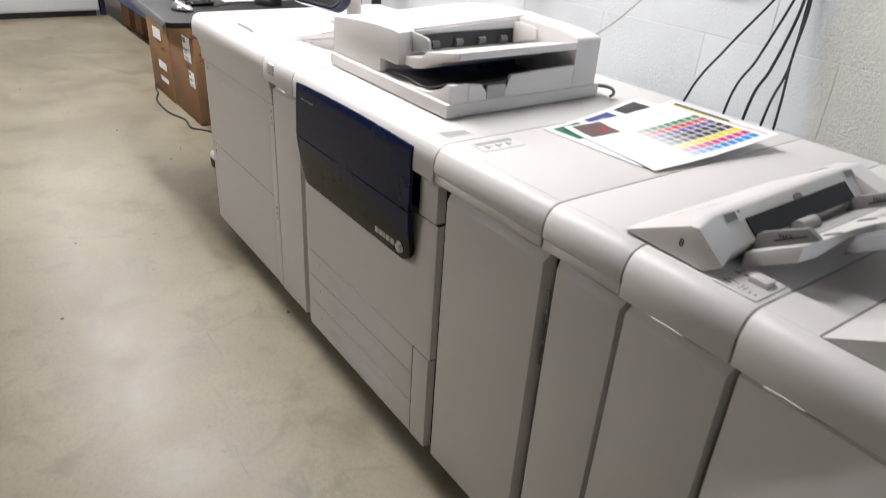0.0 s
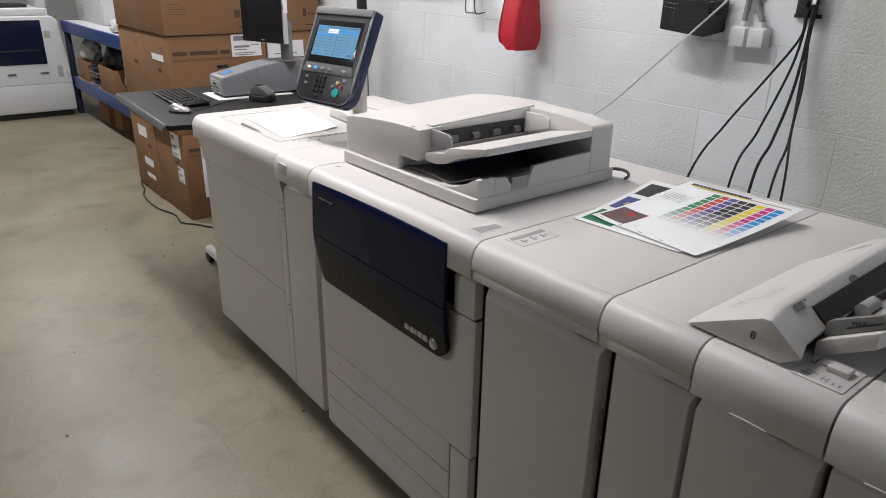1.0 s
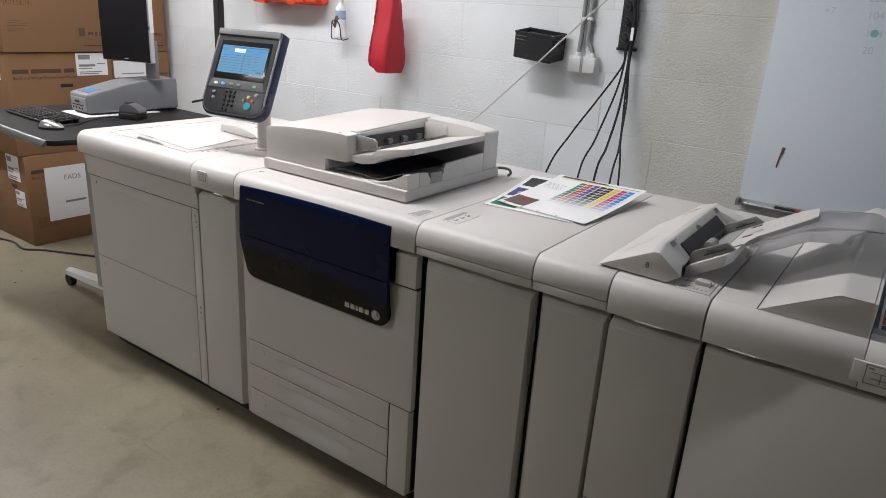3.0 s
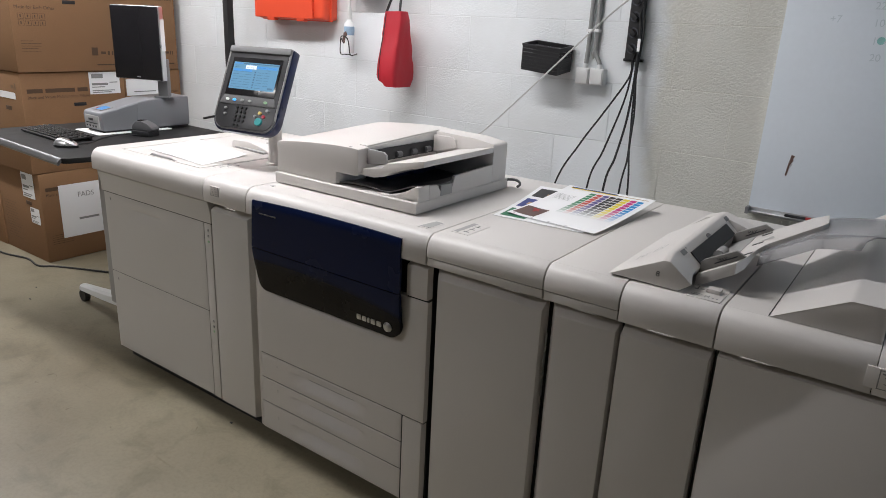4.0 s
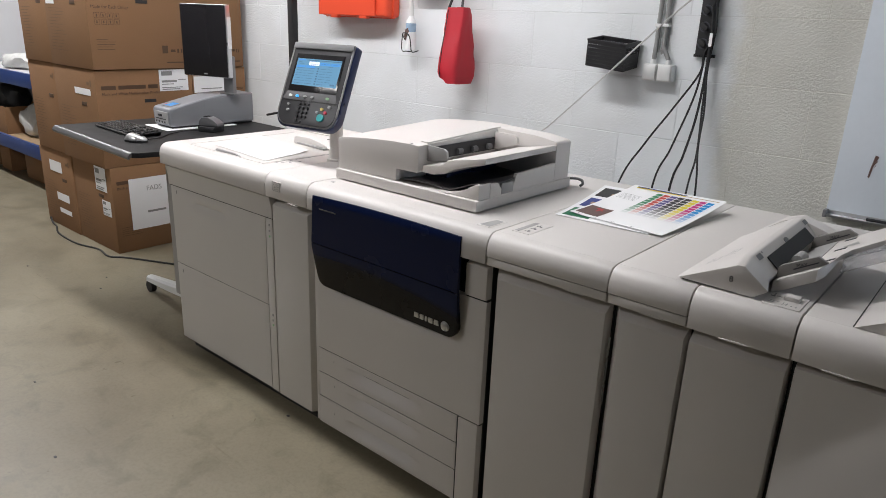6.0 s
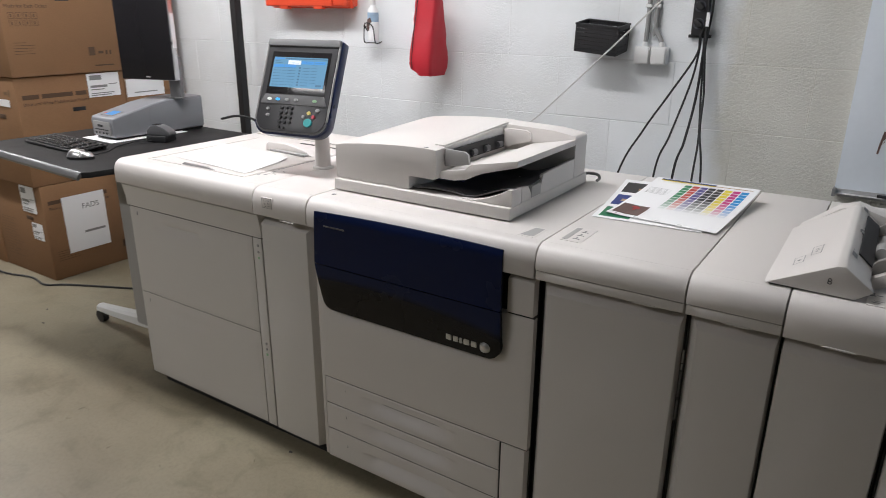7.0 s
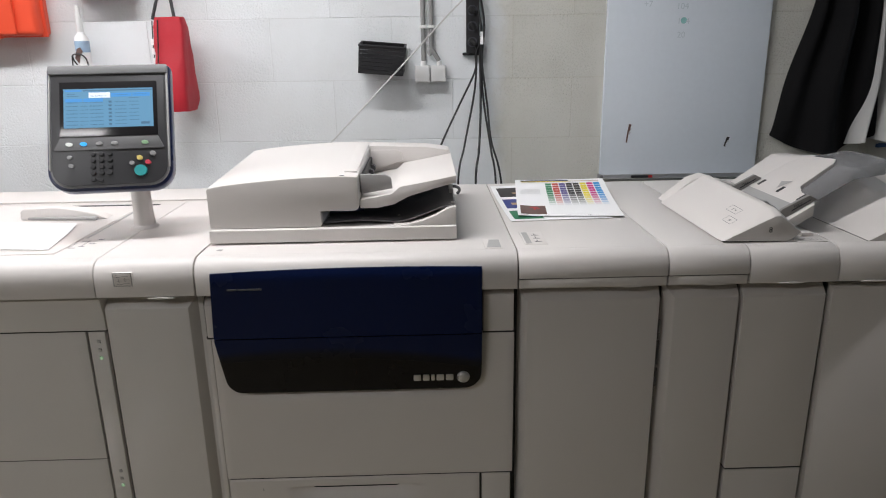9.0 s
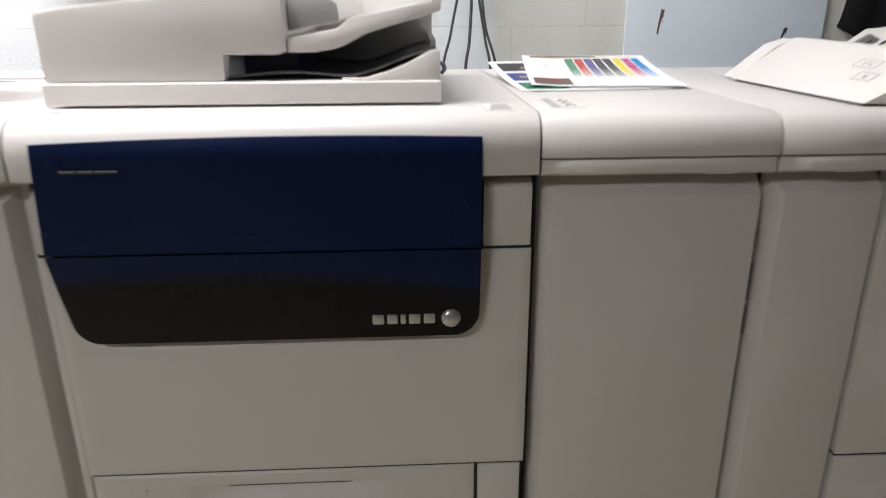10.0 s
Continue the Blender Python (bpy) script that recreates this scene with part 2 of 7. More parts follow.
def wall_paint(name, white, cream, seam):
    """Thickly painted block; the white coat ends along an uneven upright edge at x = seam, past which the older cream coat shows."""
    m = bpy.data.materials.new(name)
    m.use_nodes = True
    n, lk = m.node_tree.nodes, m.node_tree.links
    p = n["Principled BSDF"]
    ge = n.new("ShaderNodeNewGeometry")
    sx = n.new("ShaderNodeSeparateXYZ")
    lk.new(ge.outputs["Position"], sx.inputs[0])
    nz = n.new("ShaderNodeTexNoise")
    nz.inputs["Scale"].default_value, nz.inputs["Detail"].default_value = 14, 6
    lk.new(ge.outputs["Position"], nz.inputs["Vector"])
    ad = n.new("ShaderNodeMath")
    ad.operation = "MULTIPLY_ADD"
    ad.inputs[1].default_value = 0.10
    lk.new(nz.outputs["Fac"], ad.inputs[0])
    lk.new(sx.outputs["X"], ad.inputs[2])
    mr = n.new("ShaderNodeMapRange")
    mr.inputs[1].default_value, mr.inputs[2].default_value = seam + 0.02, seam + 0.09
    lk.new(ad.outputs[0], mr.inputs[0])
    mx = n.new("ShaderNodeMix")
    mx.data_type = "RGBA"
    mx.inputs[6].default_value, mx.inputs[7].default_value = (*white, 1), (*cream, 1)
    lk.new(mr.outputs[0], mx.inputs[0])
    oi = n.new("ShaderNodeObjectInfo")
    r2 = n.new("ShaderNodeMapRange")
    r2.inputs[3].default_value, r2.inputs[4].default_value = 0.965, 1.02
    lk.new(oi.outputs["Random"], r2.inputs[0])
    mu = n.new("ShaderNodeMix")
    mu.data_type, mu.blend_type = "RGBA", "MULTIPLY"
    mu.inputs[0].default_value = 1
    lk.new(mx.outputs[2], mu.inputs[6])
    lk.new(r2.outputs[0], mu.inputs[7])
    big = n.new("ShaderNodeTexNoise")
    big.inputs["Scale"].default_value, big.inputs["Detail"].default_value = 3.0, 6
    lk.new(ge.outputs["Position"], big.inputs["Vector"])
    br = ramp_node(n, [(0.32, (0.93, 0.925, 0.91)), (0.6, (1, 1, 1)), (0.9, (1, 1, 1))])
    lk.new(big.outputs["Fac"], br.inputs[0])
    m2 = n.new("ShaderNodeMix")
    m2.data_type, m2.blend_type = "RGBA", "MULTIPLY"
    m2.inputs[0].default_value = 1
    lk.new(mu.outputs[2], m2.inputs[6])
    lk.new(br.outputs[0], m2.inputs[7])
    lk.new(m2.outputs[2], p.inputs["Base Color"])
    p.inputs["Roughness"].default_value = 0.62
    # pitted block face under the paint: stretched, mostly level pits
    mp = n.new("ShaderNodeMapping")
    mp.inputs["Scale"].default_value = (1, 1, 1.0)
    lk.new(ge.outputs["Position"], mp.inputs[0])
    pit = n.new("ShaderNodeTexNoise")
    pit.inputs["Scale"].default_value, pit.inputs["Detail"].default_value, pit.inputs["Roughness"].default_value = 105, 4, 0.6
    lk.new(mp.outputs[0], pit.inputs["Vector"])
    pr = n.new("ShaderNodeMapRange")
    pr.inputs[1].default_value, pr.inputs[2].default_value = 0.36, 0.56
    lk.new(pit.outputs["Fac"], pr.inputs[0])
    bp = n.new("ShaderNodeBump")
    bp.inputs["Strength"].default_value, bp.inputs["Distance"].default_value = 0.5, 0.003
    patch = n.new("ShaderNodeTexNoise")
    patch.inputs["Scale"].default_value, patch.inputs["Detail"].default_value = 5, 3
    lk.new(ge.outputs["Position"], patch.inputs["Vector"])
    pm = n.new("ShaderNodeMapRange")
    pm.inputs[1].default_value, pm.inputs[2].default_value, pm.inputs[3].default_value, pm.inputs[4].default_value = 0.36, 0.62, 0.08, 0.55
    lk.new(patch.outputs["Fac"], pm.inputs[0])
    st = n.new("ShaderNodeMath")
    st.operation = "MULTIPLY_ADD"
    st.inputs[1].default_value = 0.28
    lk.new(mr.outputs[0], st.inputs[0])
    lk.new(pm.outputs[0], st.inputs[2])
    lk.new(st.outputs[0], bp.inputs["Strength"])
    lk.new(pr.outputs[0], bp.inputs["Height"])
    lk.new(bp.outputs["Normal"], p.inputs["Normal"])
    return m


BLOCK = wall_paint("painted_block", (0.760, 0.785, 0.805), (0.685, 0.68, 0.63), 0.10)
JOINT = wall_paint("painted_joint", (0.715, 0.735, 0.75), (0.66, 0.645, 0.585), 0.10)
PLAIN_WALL = material("plain_wall_paint", (0.30, 0.295, 0.285), 0.7, var=0.05, scale=1.2, fine=0.05, fine_scale=40, bump=0.2, bump_scale=60)
CEILING = material("ceiling_paint", (0.45, 0.45, 0.44), 0.8, var=0.04, scale=1.5)


def cardboard(name, rgb):
    m = material(name, rgb, 0.78, var=0.09, scale=5, fine=0.10, fine_scale=160, bump=0.10, bump_scale=300, spec=0.25)
    n, lk = m.node_tree.nodes, m.node_tree.links
    p = n["Principled BSDF"]
    src = p.inputs["Base Color"].links[0].from_socket
    oi = n.new("ShaderNodeObjectInfo")
    r = n.new("ShaderNodeMapRange")
    r.inputs[3].default_value, r.inputs[4].default_value = 0.90, 1.06
    lk.new(oi.outputs["Random"], r.inputs[0])
    mu = n.new("ShaderNodeMix")
    mu.data_type, mu.blend_type = "RGBA", "MULTIPLY"
    mu.inputs[0].default_value = 1
    lk.new(src, mu.inputs[6])
    lk.new(r.outputs[0], mu.inputs[7])
    lk.new(mu.outputs[2], p.inputs["Base Color"])
    return m


CARD = cardboard("cardboard", (0.272, 0.150, 0.077))


# ---------------------------------------------------------------- mesh helpers
ORIGIN = {}


def thing(name, loc, label, category, group="", rz=0.0, local=False, kind=""):
    """An empty at a thing's base. local: its parts are given in its own coordinates, else in the world's."""
    ob = new(name)
    ob.empty_display_size = 0.1
    ob.matrix_basis = pose(*loc, 0, 0, rz)
    tagged(ob, label, category, group, kind)
    ORIGIN[ob.name] = Vector((0, 0, 0)) if local else Vector(loc)
    return ob


def mesh_of(name, bm, mat, smooth=35):
    bmesh.ops.recalc_face_normals(bm, faces=bm.faces)
    me = bpy.data.meshes.new(name)
    bm.to_mesh(me)
    bm.free()
    for mm in (mat if isinstance(mat, (list, tuple)) else [mat]):
        me.materials.append(mm)
    if smooth:
        me.polygons.foreach_set("use_smooth", [True] * len(me.polygons))
        me.set_sharp_from_angle(angle=radians(smooth))
    return me


def part(name, bm, mat, parent, label="", smooth=35):
    """Links a bmesh as one mesh object under a thing or a part."""
    off = ORIGIN[parent.name]
    bmesh.ops.translate(bm, verts=bm.verts, vec=-off)
    ob = new(name, mesh_of(name, bm, mat, smooth))
    ob.parent = parent
    ORIGIN[ob.name] = off
    return tagged(ob, label)


def lone(name, bm, mat, loc, label, category, group="", kind="", smooth=35):
    """A thing that is one mesh, in world coordinates, with its origin at loc."""
    bmesh.ops.translate(bm, verts=bm.verts, vec=-Vector(loc))
    ob = new(name, mesh_of(name, bm, mat, smooth))
    ob.location = loc
    ORIGIN[ob.name] = Vector(loc)
    return tagged(ob, label, category, group, kind)


def bevelled(bm, width, segments=2, angle=30):
    if width > 0:
        es = [e for e in bm.edges if len(e.link_faces) == 2 and e.calc_face_angle(0) > radians(angle)]
        bmesh.ops.bevel(bm, geom=es, offset=width, segments=segments, profile=0.6, affect="EDGES", clamp_overlap=True)
    return bm


def rbox(x0, x1, y0, y1, z0, z1, r=0.003, seg=2):
    bm = bmesh.new()
    bmesh.ops.create_cube(bm, size=1)
    bmesh.ops.scale(bm, verts=bm.verts, vec=(x1 - x0, y1 - y0, z1 - z0))
    bmesh.ops.translate(bm, verts=bm.verts, vec=((x0 + x1) / 2, (y0 + y1) / 2, (z0 + z1) / 2))
    return bevelled(bm, r, seg)


def prism(points, axis, a, b, r=0.0, seg=2, angle=30):
    """A polygon drawn out along an axis: for x the points are (y, z), for y (x, z), for z (x, y)."""
    put = {"x": lambda p, q, s: (s, p, q), "y": lambda p, q, s: (p, s, q), "z": lambda p, q, s: (p, q, s)}[axis]
    bm = bmesh.new()
    lo = [bm.verts.new(put(p, q, a)) for p, q in points]
    hi = [bm.verts.new(put(p, q, b)) for p, q in points]
    n = len(points)
    bm.faces.new(lo)
    bm.faces.new(list(reversed(hi)))
    for i in range(n):
        bm.faces.new((lo[i], hi[i], hi[(i + 1) % n], lo[(i + 1) % n]))
    bmesh.ops.recalc_face_normals(bm, faces=bm.faces)
    return bevelled(bm, r, seg, angle)


def frustum(x0, x1, z0, z1, yb, yf, il=0.0, ir=0.0, it=0.0, ib=0.0, r=0.003):
    """A door leaf whose front face is set in from its back outline, so that its edges slope."""
    bm = bmesh.new()
    back = [bm.verts.new(p) for p in ((x0, yb, z0), (x1, yb, z0), (x1, yb, z1), (x0, yb, z1))]
    front = [bm.verts.new(p) for p in ((x0 + il, yf, z0 + ib), (x1 - ir, yf, z0 + ib), (x1 - ir, yf, z1 - it), (x0 + il, yf, z1 - it))]
    bm.faces.new(back)
    bm.faces.new(front)
    for i in range(4):
        bm.faces.new((back[i], back[(i + 1) % 4], front[(i + 1) % 4], front[i]))
    bmesh.ops.recalc_face_normals(bm, faces=bm.faces)
    return bevelled(bm, r, 2, 15)


def surface(nx, nz, f, thick):
    """A grid sheet f(u, v) with a back sheet moved by the vector thick, closed at the rim."""
    bm = bmesh.new()
    t = Vector(thick)
    A = [[bm.verts.new(f(i / nx, j / nz)) for j in range(nz + 1)] for i in range(nx + 1)]
    B = [[bm.verts.new(v.co + t) for v in row] for row in A]
    for i in range(nx):
        for j in range(nz):
            bm.faces.new((A[i][j], A[i + 1][j], A[i + 1][j + 1], A[i][j + 1]))
            bm.faces.new((B[i][j], B[i][j + 1], B[i + 1][j + 1], B[i + 1][j]))
    for i in range(nx):
        bm.faces.new((A[i][0], B[i][0], B[i + 1][0], A[i + 1][0]))
        bm.faces.new((A[i][nz], A[i + 1][nz], B[i + 1][nz], B[i][nz]))
    for j in range(nz):
        bm.faces.new((A[0][j], A[0][j + 1], B[0][j + 1], B[0][j]))
        bm.faces.new((A[nx][j], B[nx][j], B[nx][j + 1], A[nx][j + 1]))
    return bm


def smoothstep(a, b, x):
    t = min(1, max(0, (x - a) / (b - a)))
    return t * t * (3 - 2 * t)


def scooped(x0, x1, z0, z1, yf, thick, cx, cz, hw, hh, depth, nx=44, nz=22):
    """A drawer front with a finger scoop: deep under a crisp upper edge, running out downwards."""
    def f(u, v):
        x, z = x0 + (x1 - x0) * u, z0 + (z1 - z0) * v
        a = abs(x - cx) / hw
        b = (cz - z) / hh
        d = 0.0
        if a < 1 and -0.12 < b < 1:
            d = depth * (1 - smoothstep(0.55, 1.0, a)) * smoothstep(-0.12, 0.06, b) * (1 - smoothstep(0.1, 1.0, b))
        e = min(x - x0, x1 - x, z - z0, z1 - z)
        return (x, yf + d + 0.003 * (1 - smoothstep(0, 0.004, e)), z)
    return surface(nx, nz, f, (0, thick, 0))


def rod(points, r, sides=8, closed_ends=True):
    """A round bar along a list of points."""
    bm = bmesh.new()
    pts = [Vector(p) for p in points]
    rings = []
    prev = None
    for i, p in enumerate(pts):
        d = (pts[min(i + 1, len(pts) - 1)] - pts[max(i - 1, 0)]).normalized()
        if prev is None:
            ref = Vector((0, 0, 1)) if abs(d.z) < 0.9 else Vector((1, 0, 0))
            side = d.cross(ref).normalized()
        else:
            side = (prev - d * prev.dot(d)).normalized()
        prev = side
        up = d.cross(side)
        rr = r(i / (len(pts) - 1)) if callable(r) else r
        rings.append([bm.verts.new(p + side * rr * math.cos(2 * math.pi * k / sides) + up * rr * math.sin(2 * math.pi * k / sides)) for k in range(sides)])
    for a, b in zip(rings, rings[1:]):
        for k in range(sides):
            bm.faces.new((a[k], a[(k + 1) % sides], b[(k + 1) % sides], b[k]))
    if closed_ends:
        bm.faces.new(rings[0])
        bm.faces.new(list(reversed(rings[-1])))
    return bm


def bend(points, steps=8):
    """A smooth line through the points."""
    P = [Vector(p) for p in points]
    P = [P[0] * 2 - P[1]] + P + [P[-1] * 2 - P[-2]]
    out = []
    for i in range(1, len(P) - 2):
        for k in range(steps):
            t = k / steps
            out.append(0.5 * ((2 * P[i]) + (P[i + 1] - P[i - 1]) * t + (2 * P[i - 1] - 5 * P[i] + 4 * P[i + 1] - P[i + 2]) * t * t
                              + (3 * P[i] - P[i - 1] - 3 * P[i + 1] + P[i + 2]) * t ** 3))
    out.append(P[-2])
    return out


def lathe(profile, at, sides=20):
    """A turned shape: (radius, height) pairs about an upright axis."""
    bm = bmesh.new()
    rings = [[bm.verts.new((at[0] + r * math.cos(2 * math.pi * k / sides), at[1] + r * math.sin(2 * math.pi * k / sides), at[2] + h)) for k in range(sides)]
             for r, h in profile]
    for a, b in zip(rings, rings[1:]):
        for k in range(sides):
            bm.faces.new((a[k], a[(k + 1) % sides], b[(k + 1) % sides], b[k]))
    bm.faces.new(rings[0])
    bm.faces.new(list(reversed(rings[-1])))
    return bm


def merge(*bms):
    """Several shapes of one part in one bmesh."""
    out = bmesh.new()
    for b in bms:
        me = bpy.data.meshes.new("tmp")
        b.to_mesh(me)
        b.free()
        out.from_mesh(me)
        bpy.data.meshes.remove(me)
    return out


def moved(bm, m):
    bmesh.ops.transform(bm, matrix=m, verts=bm.verts)
    return bm


def sheet(corners, lift=0.0, thick=0.0006, curl=None, nx=14, ny=10):
    """A paper sheet from four corners (round the sheet), with its corners lifted by curl(u, v)."""
    c = [Vector(p) for p in corners]
    def f(u, v):
        p = (c[0] * (1 - u) + c[1] * u) * (1 - v) + (c[3] * (1 - u) + c[2] * u) * v
        return p + Vector((0, 0, lift + (curl(u, v) if curl else 0)))
    return surface(nx, ny, f, (0, 0, -thick))


def quad_strip(rects, frame_of):
    """Flat bars or patches: each (u0, v0, u1, v1) laid by frame_of(u, v)."""
    bm = bmesh.new()
    for u0, v0, u1, v1 in rects:
        bm.faces.new([bm.verts.new(frame_of(u, v)) for u, v in ((u0, v0), (u1, v0), (u1, v1), (u0, v1))])
    return bm


def lettering(text, parent, place, right, up, size, mat, name="lettering"):
    """Built-in font, laid flat at a place with its reading direction and its upright direction."""
    cu = bpy.data.curves.new(name, "FONT")
    cu.body, cu.size, cu.extrude = text, size, 0.0003
    cu.materials.append(mat)
    ob = new(name, cu)
    ob.parent = parent
    r, u = Vector(right).normalized(), Vector(up).normalized()
    w = r.cross(u)
    m = Matrix((r, u, w)).transposed().to_4x4()
    ob.matrix_basis = Matrix.Translation(Vector(place) - ORIGIN[parent.name]) @ m
    return ob


# ---------------------------------------------------------------- the room
WALL_A = math.atan(-0.02)
WALL_P = Vector((-0.2, 1.392, 0))
WALL_DIR = Vector((math.cos(WALL_A), math.sin(WALL_A), 0))
WALL_N = Vector((math.sin(WALL_A), -math.cos(WALL_A), 0))


def on_wall(x, d, z):
    """The place at x along the block wall, d metres out from it."""
    s = (x - WALL_P.x) / WALL_DIR.x
    p = WALL_P + WALL_DIR * s + WALL_N * d
    return (p.x, p.y, z)


floor = lone("floor", rbox(ROOM_X0 - 0.2, ROOM_X1 + 0.2, ROOM_Y0 - 0.2, 2.0, -0.12, 0.0, 0), FLOOR, (0, 0, 0),
             "worn greenish beige power-floated concrete floor with stains", "floor", kind="structure", smooth=0)
lone("ceiling", rbox(ROOM_X0 - 0.2, ROOM_X1 + 0.2, ROOM_Y0 - 0.2, 2.0, CEIL, CEIL + 0.15, 0), CEILING, (0, 0, CEIL),
     "plain white painted ceiling", "ceiling", kind="structure", smooth=0)
# Assumed walls close the room; their dark grey holds down bounce light.
lone("wall_west", rbox(ROOM_X0 - 0.2, ROOM_X0, ROOM_Y0 - 0.2, 2.0, 0, CEIL, 0), PLAIN_WALL, (ROOM_X0, 0, 0),
     "plain grey painted wall", "wall", kind="structure", smooth=0)
lone("wall_south", rbox(ROOM_X0, ROOM_X1, ROOM_Y0 - 0.2, ROOM_Y0, 0, CEIL, 0), PLAIN_WALL, (0, ROOM_Y0, 0),
     "plain grey painted wall", "wall", kind="structure", smooth=0)
# Unseen window inferred for the blue side light, kept off the press fronts.
WIN = (0.10, 1.25, 0.95, 2.35)
east = merge(rbox(ROOM_X1, ROOM_X1 + 0.2, ROOM_Y0 - 0.2, WIN[0], 0, CEIL, 0), rbox(ROOM_X1, ROOM_X1 + 0.2, WIN[1], 2.0, 0, CEIL, 0),
             rbox(ROOM_X1, ROOM_X1 + 0.2, WIN[0], WIN[1], 0, WIN[2], 0), rbox(ROOM_X1, ROOM_X1 + 0.2, WIN[0], WIN[1], WIN[3], CEIL, 0))
lone("wall_east", east, PLAIN_WALL, (ROOM_X1, 0, 0), "plain grey painted wall with a window opening", "wall", kind="structure", smooth=0)
window = thing("window_1", (ROOM_X1 + 0.1, (WIN[0] + WIN[1]) / 2, WIN[2]), "wide daylight window in the end wall", "window", kind="structure")
fr = []
for a, b in ((WIN[0], WIN[0] + 0.06), (0.645, 0.705), (WIN[1] - 0.06, WIN[1])):
    fr.append(rbox(ROOM_X1 + 0.07, ROOM_X1 + 0.13, a, b, WIN[2], WIN[3], 0.004))
for a, b in ((WIN[2], WIN[2] + 0.06), (WIN[3] - 0.06, WIN[3])):
    fr.append(rbox(ROOM_X1 + 0.072, ROOM_X1 + 0.128, WIN[0], WIN[1], a, b, 0.004))
part("window_frame", merge(*fr), SOCKET, window)
for a, b in ((WIN[0] + 0.06, 0.645), (0.705, WIN[1] - 0.06)):
    pane = part("pane", rbox(ROOM_X1 + 0.095, ROOM_X1 + 0.105, a, b, WIN[2] + 0.06, WIN[3] - 0.06, 0), GLASS, window, smooth=0)
    pane.visible_shadow = False
daylight = bpy.data.lights.new("daylight", "AREA")
daylight.shape, daylight.size, daylight.size_y, daylight.energy, daylight.color = "RECTANGLE", 1.1, 1.3, DAY_WATTS, (0.62, 0.80, 1.0)
new("daylight", daylight).matrix_basis = look((ROOM_X1 + 0.06, (WIN[0] + WIN[1]) / 2, (WIN[2] + WIN[3]) / 2), (0.0, (WIN[0] + WIN[1]) / 2, 1.1))


# out-of-view fluorescent battens under the ceiling, spaced to balance the brightness
def batten(x, y):
    f = thing("ceiling_light", (x, y, CEIL - 0.09), "unseen white twin-tube fluorescent batten under the ceiling", "ceiling light", "battens of the hall")
    part("housing", prism([(y - 0.07, CEIL), (y + 0.07, CEIL), (y + 0.05, CEIL - 0.05), (y - 0.05, CEIL - 0.05)], "x", x - 0.78, x + 0.78, 0.004), SOCKET, f)
    for s in (-0.032, 0.032):
        part("tube", rod([(x - 0.74, y + s, CEIL - 0.072), (x + 0.74, y + s, CEIL - 0.072)], 0.013, 12), TUBE_LIGHT, f, "lit fluorescent tube")
    la = bpy.data.lights.new("tube_glow", "AREA")
    la.shape, la.size, la.size_y, la.energy, la.color = "RECTANGLE", 1.5, 0.10, TUBE_WATTS, (0.99, 0.98, 1.0)
    lo = new("tube_glow", la)
    lo.matrix_basis = look((x, y, CEIL - 0.10), (x, y + 0.0001, 0)) @ pose(0, 0, 0, 0, 0, 0)


for x, y in TUBES:
    batten(x, y)


# ---------------------------------------------------------------- the press line
DECK = 0.98
BACK = 0.855
BULL = [(0.012, DECK), (0.004, DECK - 0.0008), (-0.006, DECK - 0.004), (-0.0155, DECK - 0.010), (-0.0225, DECK - 0.019), (-0.0275, DECK - 0.031), (-0.030, DECK - 0.046)]


def top_cover(x0, x1, low, parent, label="", mat=None):
    pts = [(BACK, DECK - 0.004), (BACK - 0.004, DECK), (0.0135, DECK), (0.0128, DECK - 0.001)] + BULL + [(-0.030, low), (0.03, low), (0.03, low + 0.01), (BACK, low + 0.01)]
    return part("top_cover", prism(pts, "x", x0, x1, 0.0022, 2, 40), mat or SHELL, parent, label, smooth=28)


def lip(cx, z, parent, y=-0.031):
    """A raised sliver that gives the finger grip under the cover its highlight."""
    prof = [(cx + 0.032 * math.cos(a), 0.0020 * math.sin(a)) for a in [math.pi * 2 * k / 20 for k in range(20)]]
    bm = prism([(p, z + q) for p, q in prof], "y", y - 0.0010, y + 0.02, 0.0008, 1)
    part("grip_lip", bm, SHELL, parent, "raised finger grip edge shaped for its highlight")


def plinth(x0, x1, parent):
    # dark block filling the strip under the covers where only shade lies
    part("plinth", rbox(x0 + 0.012, x1 - 0.012, 0.055, BACK - 0.02, 0.0, 0.07, 0.002), DARK, parent, "dark base block filling the shade under the covers")


def liner(x0, x1, parent, y=0.016):
    """Black sheet behind the covers, put there so their joints read as shade."""
    part("joint_shade_liner", rbox(x0 + 0.0015, x1 - 0.0015, y, y + 0.03, 0.064, 0.905, 0), DARK, parent, "black sheet behind the covers that darkens their joints", smooth=0)


def shade_filler(x0, x1, z0, z1, parent, y0=0.0, y1=0.017):
    """Black strip that paints the shade inside a joint between two covers."""
    part("joint_shade", rbox(x0, x1, y0, y1, z0 - 0.0004, z1 + 0.0004, 0), DARK, parent, "black strip standing in for joint shade", smooth=0)


